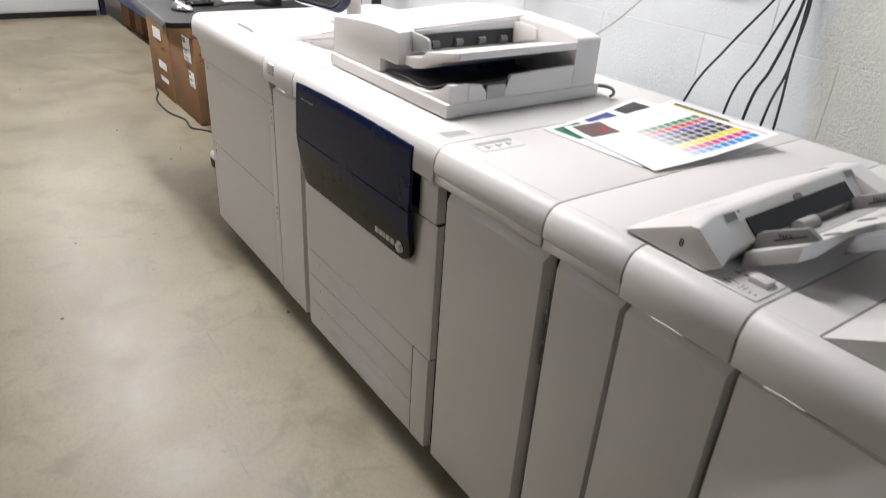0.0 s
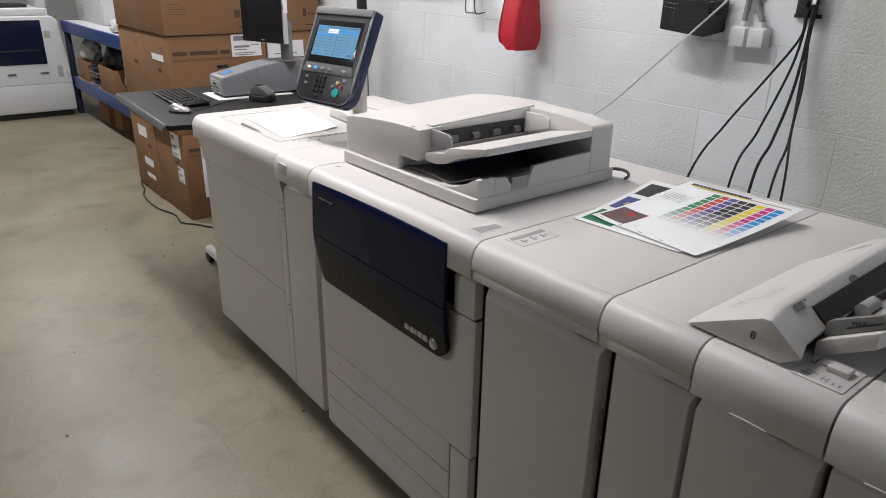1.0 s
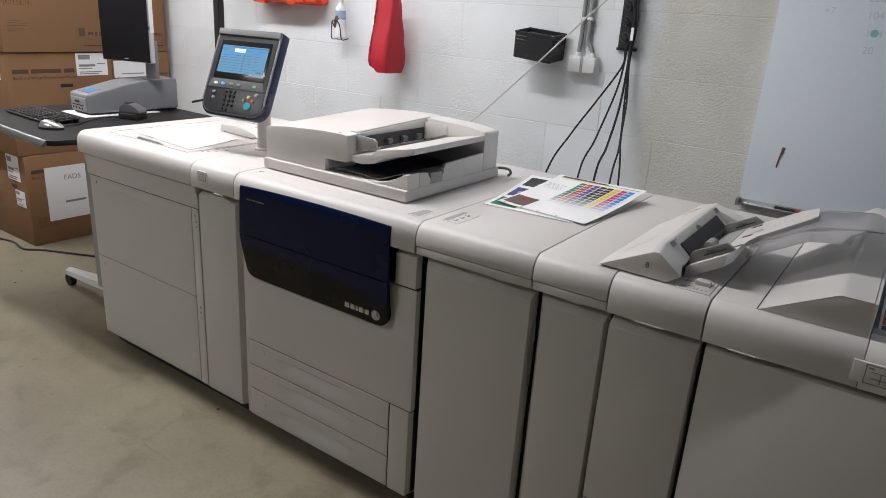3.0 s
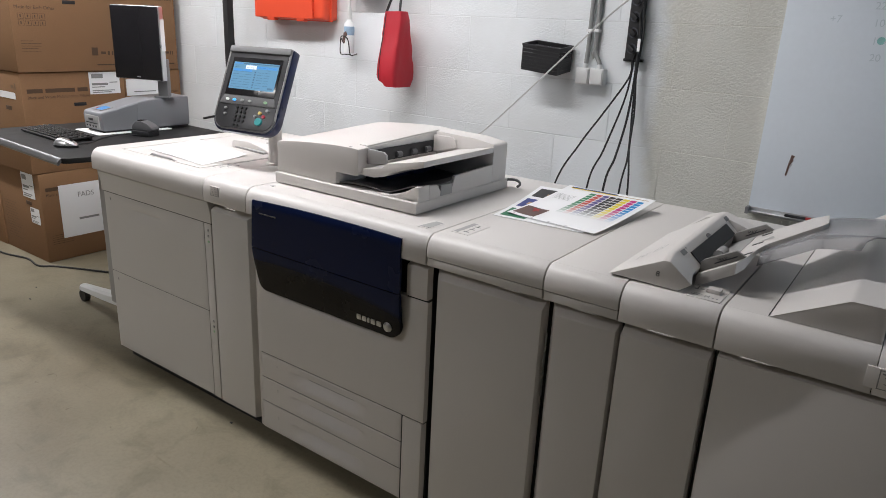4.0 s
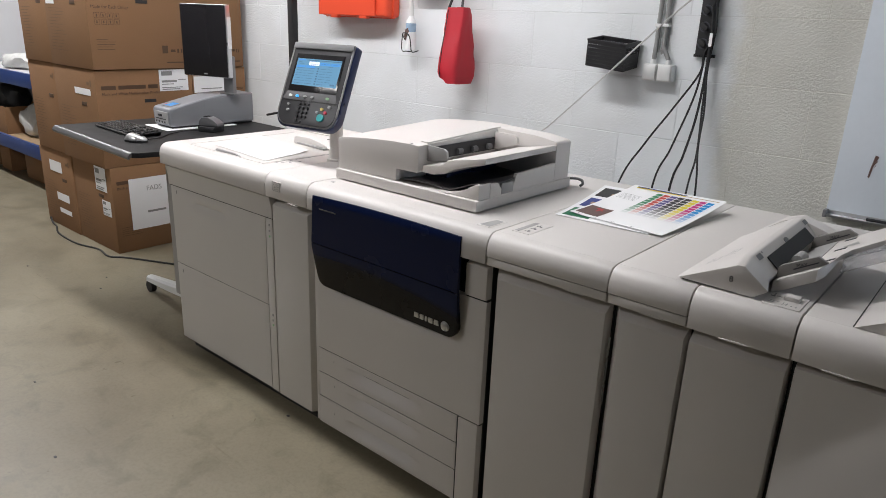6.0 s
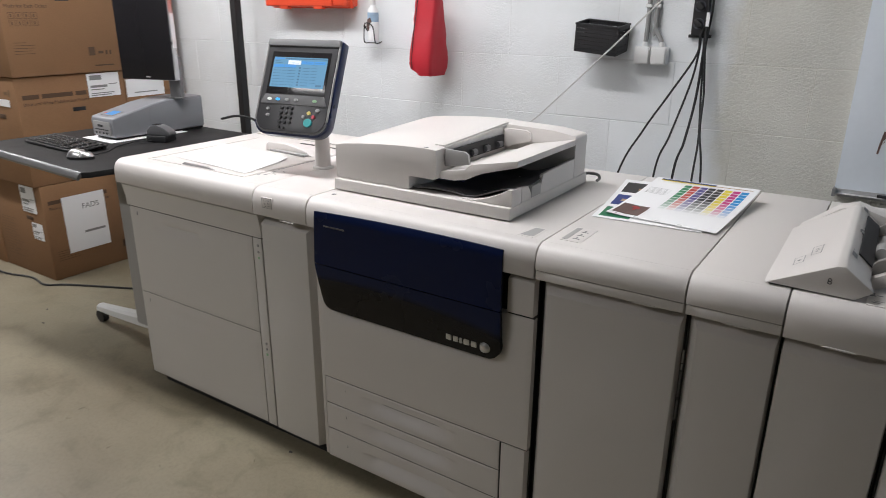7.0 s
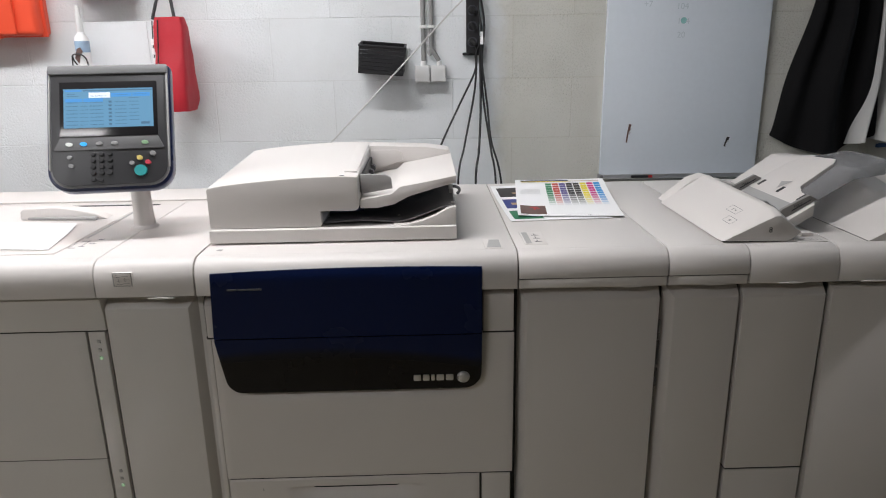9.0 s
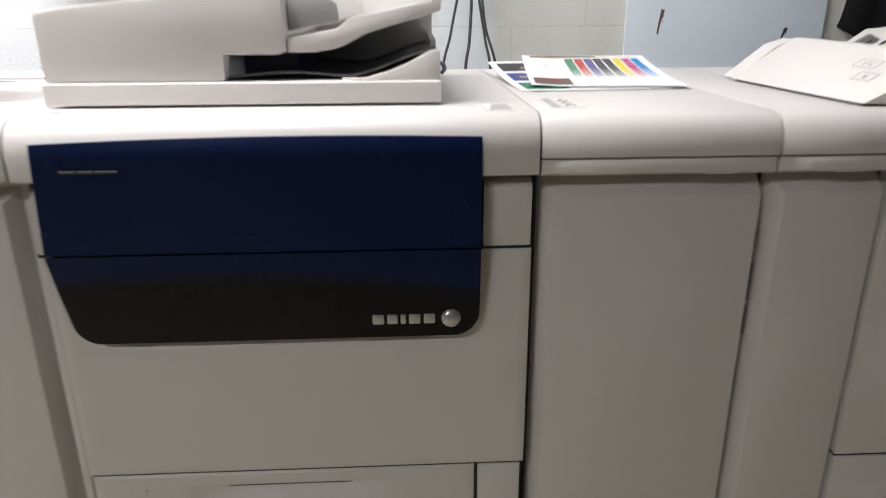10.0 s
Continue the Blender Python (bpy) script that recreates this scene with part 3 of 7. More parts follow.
# -- paper feeder
def paper_feeder():
    x0, x1 = -1.762, -0.7715
    t = thing("paper_feeder", (-1.27, 0.43, 0), "off-white high capacity paper feeder with a sheet on its top tray", "paper feeder")
    xs = -1.006
    part("body", rbox(x0 + 0.004, x1 - 0.004, 0.028, BACK - 0.003, 0.06, 0.90, 0.004), SHELL_SIDE, t)
    plinth(x0, x1, t)
    liner(x0, xs - 0.001, t)
    liner(xs, x1, t, 0.040)
    # top cover in two pieces over one deck
    top_cover(x0, xs - 0.0012, 0.893, t)
    top_cover(xs + 0.0012, x1 - 0.0015, 0.893, t)
    # sloping band under the nose
    part("front_band", prism([(0.03, 0.889), (-0.010, 0.889), (-0.014, 0.883), (-0.004, 0.835), (-0.004, 0.799), (0.03, 0.799)], "x", x0 + 0.006, xs - 0.002, 0.002), SHELL_SIDE, t)
    d1 = part("drawer", scooped(x0 + 0.008, -1.0645, 0.4360, 0.7935, 0.002, 0.012, -1.455, 0.755, 0.170, 0.050, 0.009), SHELL_SIDE, t)
    d2 = part("drawer", scooped(x0 + 0.008, -1.0645, 0.066, 0.4335, 0.002, 0.012, -1.455, 0.390, 0.170, 0.055, 0.003), SHELL_SIDE, t)
    for d, z in ((d1, 0.77), (d2, 0.405)):
        part("drawer_number", rbox(-1.705, -1.702, 0.0005, 0.003, z - 0.008, z + 0.006, 0), INK_SOFT, d, smooth=0)
    shade_filler(x0 + 0.010, -1.066, 0.4335, 0.4360, t, 0.006)
    shade_filler(x0 + 0.008, xs - 0.003, 0.7940, 0.7990, t, 0.003)
    part("indicator_strip", rbox(-1.0565, xs - 0.0095, 0.0015, 0.03, 0.066, 0.7935, 0.002), SHELL_SIDE, t)
    for z in (0.768, 0.745, 0.724, 0.40, 0.378, 0.357):
        part("indicator_lamp", rbox(-1.037, -1.029, -0.0005, 0.004, z - 0.004, z + 0.004, 0.001), LED_GREEN if z in (0.724, 0.357) else GREY, t)
    part("door", frustum(xs - 0.001, x1 - 0.006, 0.066, 0.887, 0.045, -0.001, 0.001, 0.026, 0.034, 0.0, 0.003), SHELL_SIDE, t)
    lip(-0.855, 0.889, t)
    # sticker with a line drawing on the nose
    st = part("sticker", rbox(-0.960, -0.914, -0.0315, -0.024, 0.921, 0.955, 0.0005), SHELL, t)
    bars = [(0.02, 0.02, 0.98, 0.06), (0.02, 0.94, 0.98, 0.98), (0.02, 0.02, 0.06, 0.98), (0.94, 0.02, 0.98, 0.98), (0.2, 0.16, 0.5, 0.19), (0.55, 0.22, 0.86, 0.25), (0.2, 0.40, 0.45, 0.43), (0.30, 0.30, 0.33, 0.55),
            (0.62, 0.35, 0.65, 0.62), (0.55, 0.48, 0.86, 0.51), (0.14, 0.66, 0.40, 0.69), (0.5, 0.72, 0.8, 0.75), (0.16, 0.82, 0.28, 0.85)]
    part("drawing", quad_strip(bars, lambda u, v: (-0.960 + 0.046 * u, -0.0319, 0.921 + 0.034 * v)), INK_SOFT, st, smooth=0)
    # recessed bypass tray, its slide guides and pictograms
    part("tray_rim", merge(rbox(-1.66, -1.135, 0.052, 0.056, DECK, DECK + 0.0015, 0), rbox(-1.135, -1.131, 0.052, 0.60, DECK, DECK + 0.0015, 0),
                           rbox(-1.66, -1.656, 0.056, 0.60, DECK, DECK + 0.0015, 0)), SHELL, t, smooth=0)
    part("front_guide", prism([(-1.47, 0.981), (-1.455, 0.991), (-1.33, 0.989), (-1.305, 0.984), (-1.29, 0.981)], "y", 0.058, 0.066, 0.001), GREY, t, "grey paper guide")
    part("rear_guide", prism([(-1.42, 0.981), (-1.418, 1.008), (-1.405, 1.016), (-1.31, 1.018), (-1.255, 1.010), (-1.20, 0.998), (-1.165, 0.981)], "y", 0.42, 0.465, 0.005, 3), SHELL, t, "pale slide guide")
    part("guide_foot", prism([(-1.40, 0.42), (-1.19, 0.40), (-1.19, 0.47), (-1.40, 0.47)], "z", 0.981, 0.990, 0.003), GREY, t, "grey slide of the guide")
    part("slot", rbox(-1.41, -1.08, 0.60, 0.616, DECK, DECK + 0.0008, 0), DARK, t, "dark slot")
    part("slot", rbox(-1.125, -1.117, 0.20, 0.55, DECK, DECK + 0.0008, 0), GREY, t, "narrow slot")
    bars = [(0.0, 0.0, 0.3, 0.05), (0.0, 0.05, 0.05, 0.4), (0.35, 0.1, 0.6, 0.16), (0.4, 0.16, 0.46, 0.5), (0.1, 0.5, 0.5, 0.55), (0.6, 0.3, 0.9, 0.35), (0.7, 0.6, 0.95, 0.68)]
    part("pictogram", quad_strip(bars, lambda u, v: (-1.125 + 0.06 * u, 0.10 + 0.13 * v, DECK + 0.0008)), INK_SOFT, t, smooth=0)
    part("rear_lid", rbox(-1.74, -0.79, 0.66, 0.845, DECK + 0.0005, DECK + 0.006, 0.003), SHELL, t)
    return t


paper_feeder()
lone("paper_sheet", sheet([(-1.592, 0.128, 0.981), (-1.164, 0.086, 0.981), (-1.212, 0.336, 0.981), (-1.660, 0.412, 0.981)], 0.0015, 0.0008,
                          lambda u, v: 0.006 * smoothstep(0.7, 1.0, v) * smoothstep(0.4, 1.0, u) + 0.0015 * math.sin(3 * u)), PAPER, (-1.41, 0.24, 0.984),
     "blank white paper sheet lying in the bypass tray", "paper")


# -- print engine
def bull_y(z):
    """Front of the nose at a height."""
    best = BULL[-1][0]
    for (ya, za), (yb, zb) in zip(BULL, BULL[1:]):
        if zb <= z <= za:
            best = ya + (yb - ya) * (za - z) / (za - zb)
    return best


def print_engine():
    x0, x1 = -0.7685, -0.0015
    t = thing("print_engine", (-0.385, 0.43, 0), "off-white digital colour press with a navy front panel", "printer")
    part("body", rbox(x0 + 0.004, x1 - 0.004, 0.03, BACK - 0.003, 0.05, 0.90, 0.004), SHELL, t)
    plinth(x0, x1, t)
    liner(x0, x1, t)
    top_cover(x0, x1, 0.892, t)
    part("corner_cover", frustum(-0.082, x1 - 0.002, 0.7745, 0.889, 0.04, -0.009, 0.0, 0.003, 0.018, 0.0, 0.003), SHELL, t)
    part("corner_cover", frustum(x0 + 0.001, -0.742, 0.7745, 0.889, 0.04, -0.010, 0.006, 0.0, 0.030, 0.0, 0.003), SHELL, t)
    # white front door with a lipped recess for the panel
    part("front_door", scooped(x0 + 0.014, x1 - 0.003, 0.370, 0.7685, -0.008, 0.03, -0.41, 0.628, 0.36, 0.030, 0.010, 70, 40), SHELL, t)

    xa, xb = -0.732, -0.0875
    xm, hw = (xa + xb) / 2, (xb - xa) / 2

    def upper(u, v):
        x = xa + (xb - xa) * u
        top = 0.947 + 0.0075 * (1 - ((x - xm - 0.05) / (hw + 0.05)) ** 2)
        z = 0.7825 + (top - 0.7825) * v
        return (x - 0.006 * (1 - v) * (1 - u), bull_y(z) - 0.0045 - 0.003 * (1 - v), z)

    def lower(u, v):
        x = xa - 0.006 + (xb - xa + 0.006) * u
        rc = 0.042
        e = min(x - xa + 0.006, xb - x)
        bot = 0.630 + (rc - math.sqrt(max(0, rc * rc - (rc - min(rc, e)) ** 2)) if e < rc else 0)
        if u < 0.5:
            x += 0.014 * (1 - v)
        z = bot + (0.7795 - bot) * v
        return (x, -0.0375 + 0.012 * (1 - v) ** 1.5, z)

    us = 60
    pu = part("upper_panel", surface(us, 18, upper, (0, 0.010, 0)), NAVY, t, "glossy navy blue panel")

    def lower_warp(u, v):
        # finer steps towards the rounded corners
        w = 0.5 - 0.5 * math.cos(math.pi * u)
        return lower(w, v)

    pl = part("lower_panel", surface(us, 14, lower_warp, (0, 0.012, 0)), NAVY, t, "navy panel with a brown-black reflection painted in")
    # the maker's word mark and ball are plain silver shapes
    wx, wz, wy = -0.258, 0.655, -0.0298
    for i, w in enumerate((0.021, 0.019, 0.011, 0.021, 0.021)):
        a = wx + sum((0.021, 0.019, 0.011, 0.021, 0.021)[:i]) + 0.0022 * i
        part("mark_bar", rbox(a, a + w - 0.002, wy - 0.002, wy + 0.004, wz - 0.001, wz + 0.0165, 0.004), SILVER, pl, "silver plain mark")
    ball = lathe([(0.0002, 0.0), (0.006, -0.0005), (0.011, -0.002), (0.0150, -0.005), (0.0165, -0.009)][::-1], (0, 0, 0), 24)
    moved(ball, Matrix.Translation((-0.1335, wy - 0.0078, 0.6625)) @ pose(0, 0, 0, 90, 0, 0))
    part("mark_ball", ball, SILVER, pl, "silver round badge")
    words = [rbox(a, b, -0.0380, -0.0352, 0.9055, 0.9095, 0.0004, 1) for a, b in ((-0.694, -0.688), (-0.687, -0.672), (-0.668, -0.655), (-0.654, -0.648), (-0.645, -0.630), (-0.629, -0.612))]
    tagged(part("model_mark", merge(*words), EDGE, pu, "small dim plain bars of lettering"), kind="stuff")
    # trays
    for i, (za, zb) in enumerate(((0.2690, 0.3655), (0.1688, 0.2660), (0.055, 0.1658))):
        tr = part("paper_tray", scooped(x0 + 0.016, -0.0915, za, zb, -0.006, 0.03, -0.42, za + 0.066, 0.190, 0.050, 0.024, 60, 24), SHELL, t)
        lettering(str(i + 1), tr, (-0.667, -0.0068, za + 0.062), (1, 0, 0), (0, 0, 1), 0.013, INK_SOFT, "tray_number")
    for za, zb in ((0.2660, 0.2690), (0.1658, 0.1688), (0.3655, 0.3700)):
        shade_filler(x0 + 0.018, -0.0925, za, zb, t, -0.002)
    shade_filler(-0.0910, -0.0855, 0.055, 0.3655, t, -0.002)
    shade_filler(-0.084, x1 - 0.004, 0.3655, 0.3700, t, -0.002)
    shade_filler(-0.082, x1 - 0.003, 0.7685, 0.7745, t, -0.003)
    shade_filler(x0 + 0.002, -0.745, 0.7685, 0.7745, t, -0.003)
    part("tray_side_cover", frustum(-0.085, x1 - 0.003, 0.055, 0.3655, 0.03, -0.006, 0.0, 0.006, 0.0, 0.0, 0.003), SHELL, t)
    # pictogram plate and blue-grey badge on the deck
    pl1 = part("deck_plate", rbox(-0.076, -0.029, 0.020, 0.104, DECK - 0.002, DECK + 0.001, 0.001), SHELL, t, "pale inset plate")
    part("plate_mark", prism([(-0.0705, 0.028), (-0.035, 0.028), (-0.035, 0.096), (-0.060, 0.096)], "z", DECK + 0.001, DECK + 0.0016), GREY, pl1, "grey slanted mark", smooth=0)
    part("deck_mark", rbox(-0.735, -0.722, 0.05, 0.062, DECK, DECK + 0.0012, 0), GREY, t, smooth=0)
    # thin bright reveal on the engine's left post
    part("side_post", rbox(x0 - 0.001, x0 + 0.011, 0.0, 0.03, 0.055, 0.7685, 0.002), SHELL, t)
    lead = bend([(-0.16, 0.655, 1.008), (-0.132, 0.660, 1.011), (-0.112, 0.665, 1.007), (-0.106, 0.665, 0.996), (-0.114, 0.660, 0.986)], 6)
    part("lead", rod(lead, 0.005, 8), MIDGREY, t, "grey lead looping from the scanner")
    return t


print_engine()


# -- document scanner on the engine
def scanner():
    xa, xb, ya, yb = -0.765, -0.140, 0.105, 0.615
    t = thing("document_scanner", (-0.45, 0.36, DECK), "off-white document feeder and scanner lid with a dark paper bay", "scanner")
    # dark block drawing in the shade of the gap below the lid
    part("foot", rbox(xa + 0.03, xb - 0.03, ya + 0.035, yb - 0.02, DECK, 0.992, 0.001), CAVITY, t, "dark block standing in for the shadow gap")
    part("platen_lid", rbox(xa, xb, ya - 0.006, yb + 0.02, 0.9845, 1.019, 0.004, 3), SHELL, t)
    head = [(-0.765, 1.020), (-0.484, 1.020), (-0.484, 1.060), (-0.395, 1.060), (-0.387, 1.068), (-0.387, 1.146), (-0.42, 1.1485), (-0.50, 1.1475), (-0.58, 1.1435), (-0.66, 1.1375),
            (-0.73, 1.130), (-0.762, 1.1245), (-0.7655, 1.118)]
    def rise(bm):
        """The roof climbs gently towards the rear."""
        for v in bm.verts:
            v.co.z += 0.023 * max(0.0, min(1.0, (v.co.z - 1.07) / 0.05)) * (v.co.y - ya) / (yb - ya)
        return bm

    part("feed_head", rise(prism(head, "y", ya + 0.006, yb, 0.004, 2, 35)), SHELL, t)
    part("roof_seam", rise(rbox(-0.425, -0.391, 0.16, 0.55, 1.1445, 1.1515, 0.002)), SHELL, t)
    # blue-black block painting in the shade of the bay under the head
    part("bay_shade", rbox(-0.483, -0.388, ya + 0.15, yb - 0.06, 1.0195, 1.0595, 0.001), NAVYRIM, t, "blue-black block standing in for the bay's shade", smooth=0)
    back = [(-0.387, 1.020), (xb, 1.020), (xb, 1.145), (xb - 0.006, 1.152), (-0.22, 1.163), (-0.387, 1.1685)]
    part("rear_wall", prism(back, "y", 0.525, yb, 0.003, 2, 35), SHELL, t)
    tray = [(-0.386, 1.084), (-0.305, 1.098), (-0.283, 1.116), (-0.215, 1.128), (-0.139, 1.143), (-0.139, 1.124), (-0.20, 1.108), (-0.262, 1.090), (-0.30, 1.070), (-0.34, 1.062), (-0.386, 1.062)]
    part("input_tray", prism(tray, "y", 0.130, 0.522, 0.003, 2, 35), SHELL, t)
    part("front_guide", prism([(-0.384, 1.095), (-0.302, 1.108), (-0.306, 1.136), (-0.318, 1.143), (-0.384, 1.146)], "y", 0.150, 0.160, 0.002), GREY, t, "grey sliding paper guide")
    part("rear_guide", prism([(-0.384, 1.095), (-0.285, 1.125), (-0.290, 1.150), (-0.305, 1.157), (-0.384, 1.158)], "y", 0.505, 0.515, 0.002), SHELL, t)
    part("feed_mouth", rbox(-0.3865, -0.379, 0.165, 0.50, 1.097, 1.138, 0.001), DARK, t, "dark feed slot")
    for yy in (0.22, 0.30, 0.38, 0.46):
        part("feed_roller", rod([(-0.376, yy - 0.012, 1.112), (-0.376, yy + 0.012, 1.112)], 0.010, 12), METER, t)

    def bay(u, v):
        x = -0.482 + (xb - 0.004 + 0.482) * u
        z = 1.0225 + 0.010 * math.sin(math.pi * min(1, u / 0.55)) * 0.6 + 0.040 * smoothstep(0.55, 1.0, u) + 0.004 * math.cos(12 * v)
        return (x, 0.128 + 0.40 * v, z)

    part("output_tray", surface(30, 16, bay, (0, 0, -0.003)), BAY, t, "dark grey curved paper bay")
    lipf = [(-0.300, 1.019), (-0.262, 1.023), (-0.225, 1.032), (-0.190, 1.046), (-0.158, 1.064), (-0.1415, 1.066), (-0.1415, 1.019)]
    part("bay_front_lip", prism(lipf, "y", 0.110, 0.165, 0.002, 2, 35), SHELL, t)
    part("bay_step", rbox(-0.30, -0.205, 0.112, 0.16, 1.018, 1.0225, 0.001), SHELL, t)
    part("side_wall", prism([(0.165, 1.019), (0.165, 1.064), (0.205, 1.060), (0.22, 1.040), (0.285, 1.040), (0.30, 1.075), (0.525, 1.082), (0.525, 1.019)], "x", -0.152, -0.1405, 0.002), SHELL, t)
    part("side_pocket", rbox(-0.150, -0.1385, 0.222, 0.283, 1.022, 1.056, 0.002), GREY, t, "grey notch in the side")
    part("head_mark", rbox(-0.432, -0.420, 0.118, 0.122, 1.1485, 1.1502, 0), INK_SOFT, t, smooth=0)
    return t


scanner()


# -- control panel on its stem
def control_panel():
    t = thing("control_panel", (-1.012, 0.315, DECK), "grey and navy touch-screen control panel on a pale stem", "control panel")
    part("stem", lathe([(0.038, 0.0), (0.036, 0.006), (0.029, 0.010), (0.0265, 0.05), (0.0255, 0.14), (0.025, 0.19)], (-1.012, 0.315, DECK), 24), SHELL, t, "pale round stem")
    part("stem_neck", rbox(-1.05, -0.975, 0.235, 0.33, 1.13, 1.22, 0.012, 3), SHELL, t)
    w, h = 0.303, 0.332
    tilt = pose(-1.018, 0.163, 1.115, -24, 0, 9.0)

    def outline(inset, n=7):
        """Square shoulders at the top, wide round corners below."""
        hw, r1, r0 = w / 2 - inset, 0.055 - inset * 0.7, 0.010
        pts = []
        for k in range(n + 1):
            a = math.pi + k / n * math.pi / 2
            pts.append((-hw + r1 + r1 * math.cos(a), inset + r1 + r1 * math.sin(a)))
        for k in range(n + 1):
            a = 1.5 * math.pi + k / n * math.pi / 2
            pts.append((hw - r1 + r1 * math.cos(a), inset + r1 + r1 * math.sin(a)))
        for k in range(4):
            a = k / 3 * math.pi / 2
            pts.append((hw - r0 + r0 * math.cos(a), h - inset - r0 + r0 * math.sin(a)))
        for k in range(4):
            a = math.pi / 2 + k / 3 * math.pi / 2
            pts.append((-hw + r0 + r0 * math.cos(a), h - inset - r0 + r0 * math.sin(a)))
        return pts

    def add(name, bm, mat, label="", smooth=35):
        return part(name, moved(bm, tilt), mat, t, label, smooth)

    add("shell", prism(outline(0.0), "y", -0.004, 0.030, 0.006), NAVYRIM, "navy rim")
    add("rear_cover", prism(outline(0.03), "y", 0.0302, 0.056, 0.008), SHELL, "pale back cover")
    add("bezel", prism(outline(0.008), "y", -0.0085, -0.003, 0.0015), MIDGREY, "mid-grey bezel")
    add("face", prism(outline(0.013), "y", -0.0115, -0.008, 0.001), UI_FACE, "dark grey face")
    add("top_bar", rbox(-w / 2 + 0.006, w / 2 - 0.006, -0.0165, -0.002, h - 0.026, h - 0.001, 0.005), MIDGREY, "dark grey upper bar")
    add("display_frame", rbox(-0.118, 0.118, -0.0135, -0.0110, 0.140, 0.286, 0.002), GLASSBLACK, "black display frame")
    add("display", rbox(-0.108, 0.108, -0.0142, -0.0130, 0.163, 0.267, 0), SCREEN, "lit pale blue display", 0)
    fx = lambda u, v: (-0.108 + 0.216 * u, -0.0146, 0.163 + 0.104 * v)
    for r in ((0.02, 0.66, 0.21, 0.75), (0.22, 0.66, 0.44, 0.75), (0.53, 0.78, 0.76, 0.88), (0.02, 0.93, 0.20, 0.97), (0.77, 0.78, 0.97, 0.88)):
        add("display_field", quad_strip([r], fx), SCREEN_BLUE, "blue display field", 0)
    add("display_tab", quad_strip([(0.28, 0.76, 0.52, 0.90)], fx), SCREEN_WHITE, "", 0)
    bars = [(0.22, 0.935, 1.0, 0.965), (0.86, 0.06, 0.96, 0.12)]
    for r in range(7):
        v = 0.07 + r * 0.095
        bars += [(0.03, v, 0.16, v + 0.014), (0.18, v, 0.27, v + 0.010), (0.29, v, 0.44, v + 0.014), (0.50, v - 0.012, 0.535, v + 0.040), (0.57, v, 0.70, v + 0.014), (0.73, v + 0.10, 0.84, v + 0.112)]
    bars += [(0.04, 0.80, 0.17, 0.815), (0.04, 0.86, 0.13, 0.872), (0.30, 0.80, 0.49, 0.815), (0.57, 0.825, 0.72, 0.838), (0.78, 0.83, 0.93, 0.842)]
    add("display_text", quad_strip(bars, fx), SCREEN_DARK, "", 0)
    add("key_band", prism([(-0.128, 0.104), (0.128, 0.104), (0.132, 0.108), (0.118, 0.137), (-0.118, 0.137), (-0.132, 0.108)], "y", -0.0145, -0.011, 0.001), UI_BAND, "mid-grey key band")

    def key(x, z, rx, rz, mat, name="key", label=""):
        pts = [(x + rx * math.cos(2 * math.pi * k / 14), z + rz * math.sin(2 * math.pi * k / 14)) for k in range(14)]
        add(name, prism(pts, "y", -0.0178, -0.011, 0.0008, 1), mat, label)

    for x, m in ((-0.096, LED_WHITE), (-0.062, LED_BLUE), (-0.024, KEY_GREY), (0.012, KEY_GREY), (0.086, LED_GREEN)):
        key(x, 0.120, 0.0085, 0.0050, m)
    for i in range(3):
        for j in range(4):
            key(-0.040 + 0.020 * i, 0.092 - 0.0165 * j, 0.0062, 0.0052, DARK, "number_key", "black number key")
    for x, z in ((-0.040, 0.026), (-0.022, 0.024), (-0.095, 0.086), (-0.092, 0.064)):
        key(x, z, 0.0065, 0.0048, KEY_GREY if x < -0.09 else DARK)
    key(0.074, 0.046, 0.0160, 0.0145, KEY_TEAL, "start_key", "large round teal start key")
    key(0.072, 0.079, 0.0072, 0.0062, KEY_YELLOW, "clear_key", "yellow key")
    key(0.092, 0.067, 0.0068, 0.0060, KEY_RED, "stop_key", "red key")
    key(0.053, 0.066, 0.0062, 0.0052, KEY_GREY)
    key(0.104, 0.090, 0.0075, 0.0060, KEY_GREY)
    for side in (-1, 1):
        a, b = sorted((side * (w / 2 - 0.0105), side * (w / 2 - 0.006)))
        part("edge_strip", moved(rbox(a, b, -0.0125, -0.004, 0.055, h - 0.003, 0.0015), tilt), GREY, t, "pale grey edge strip")
    return t


control_panel()


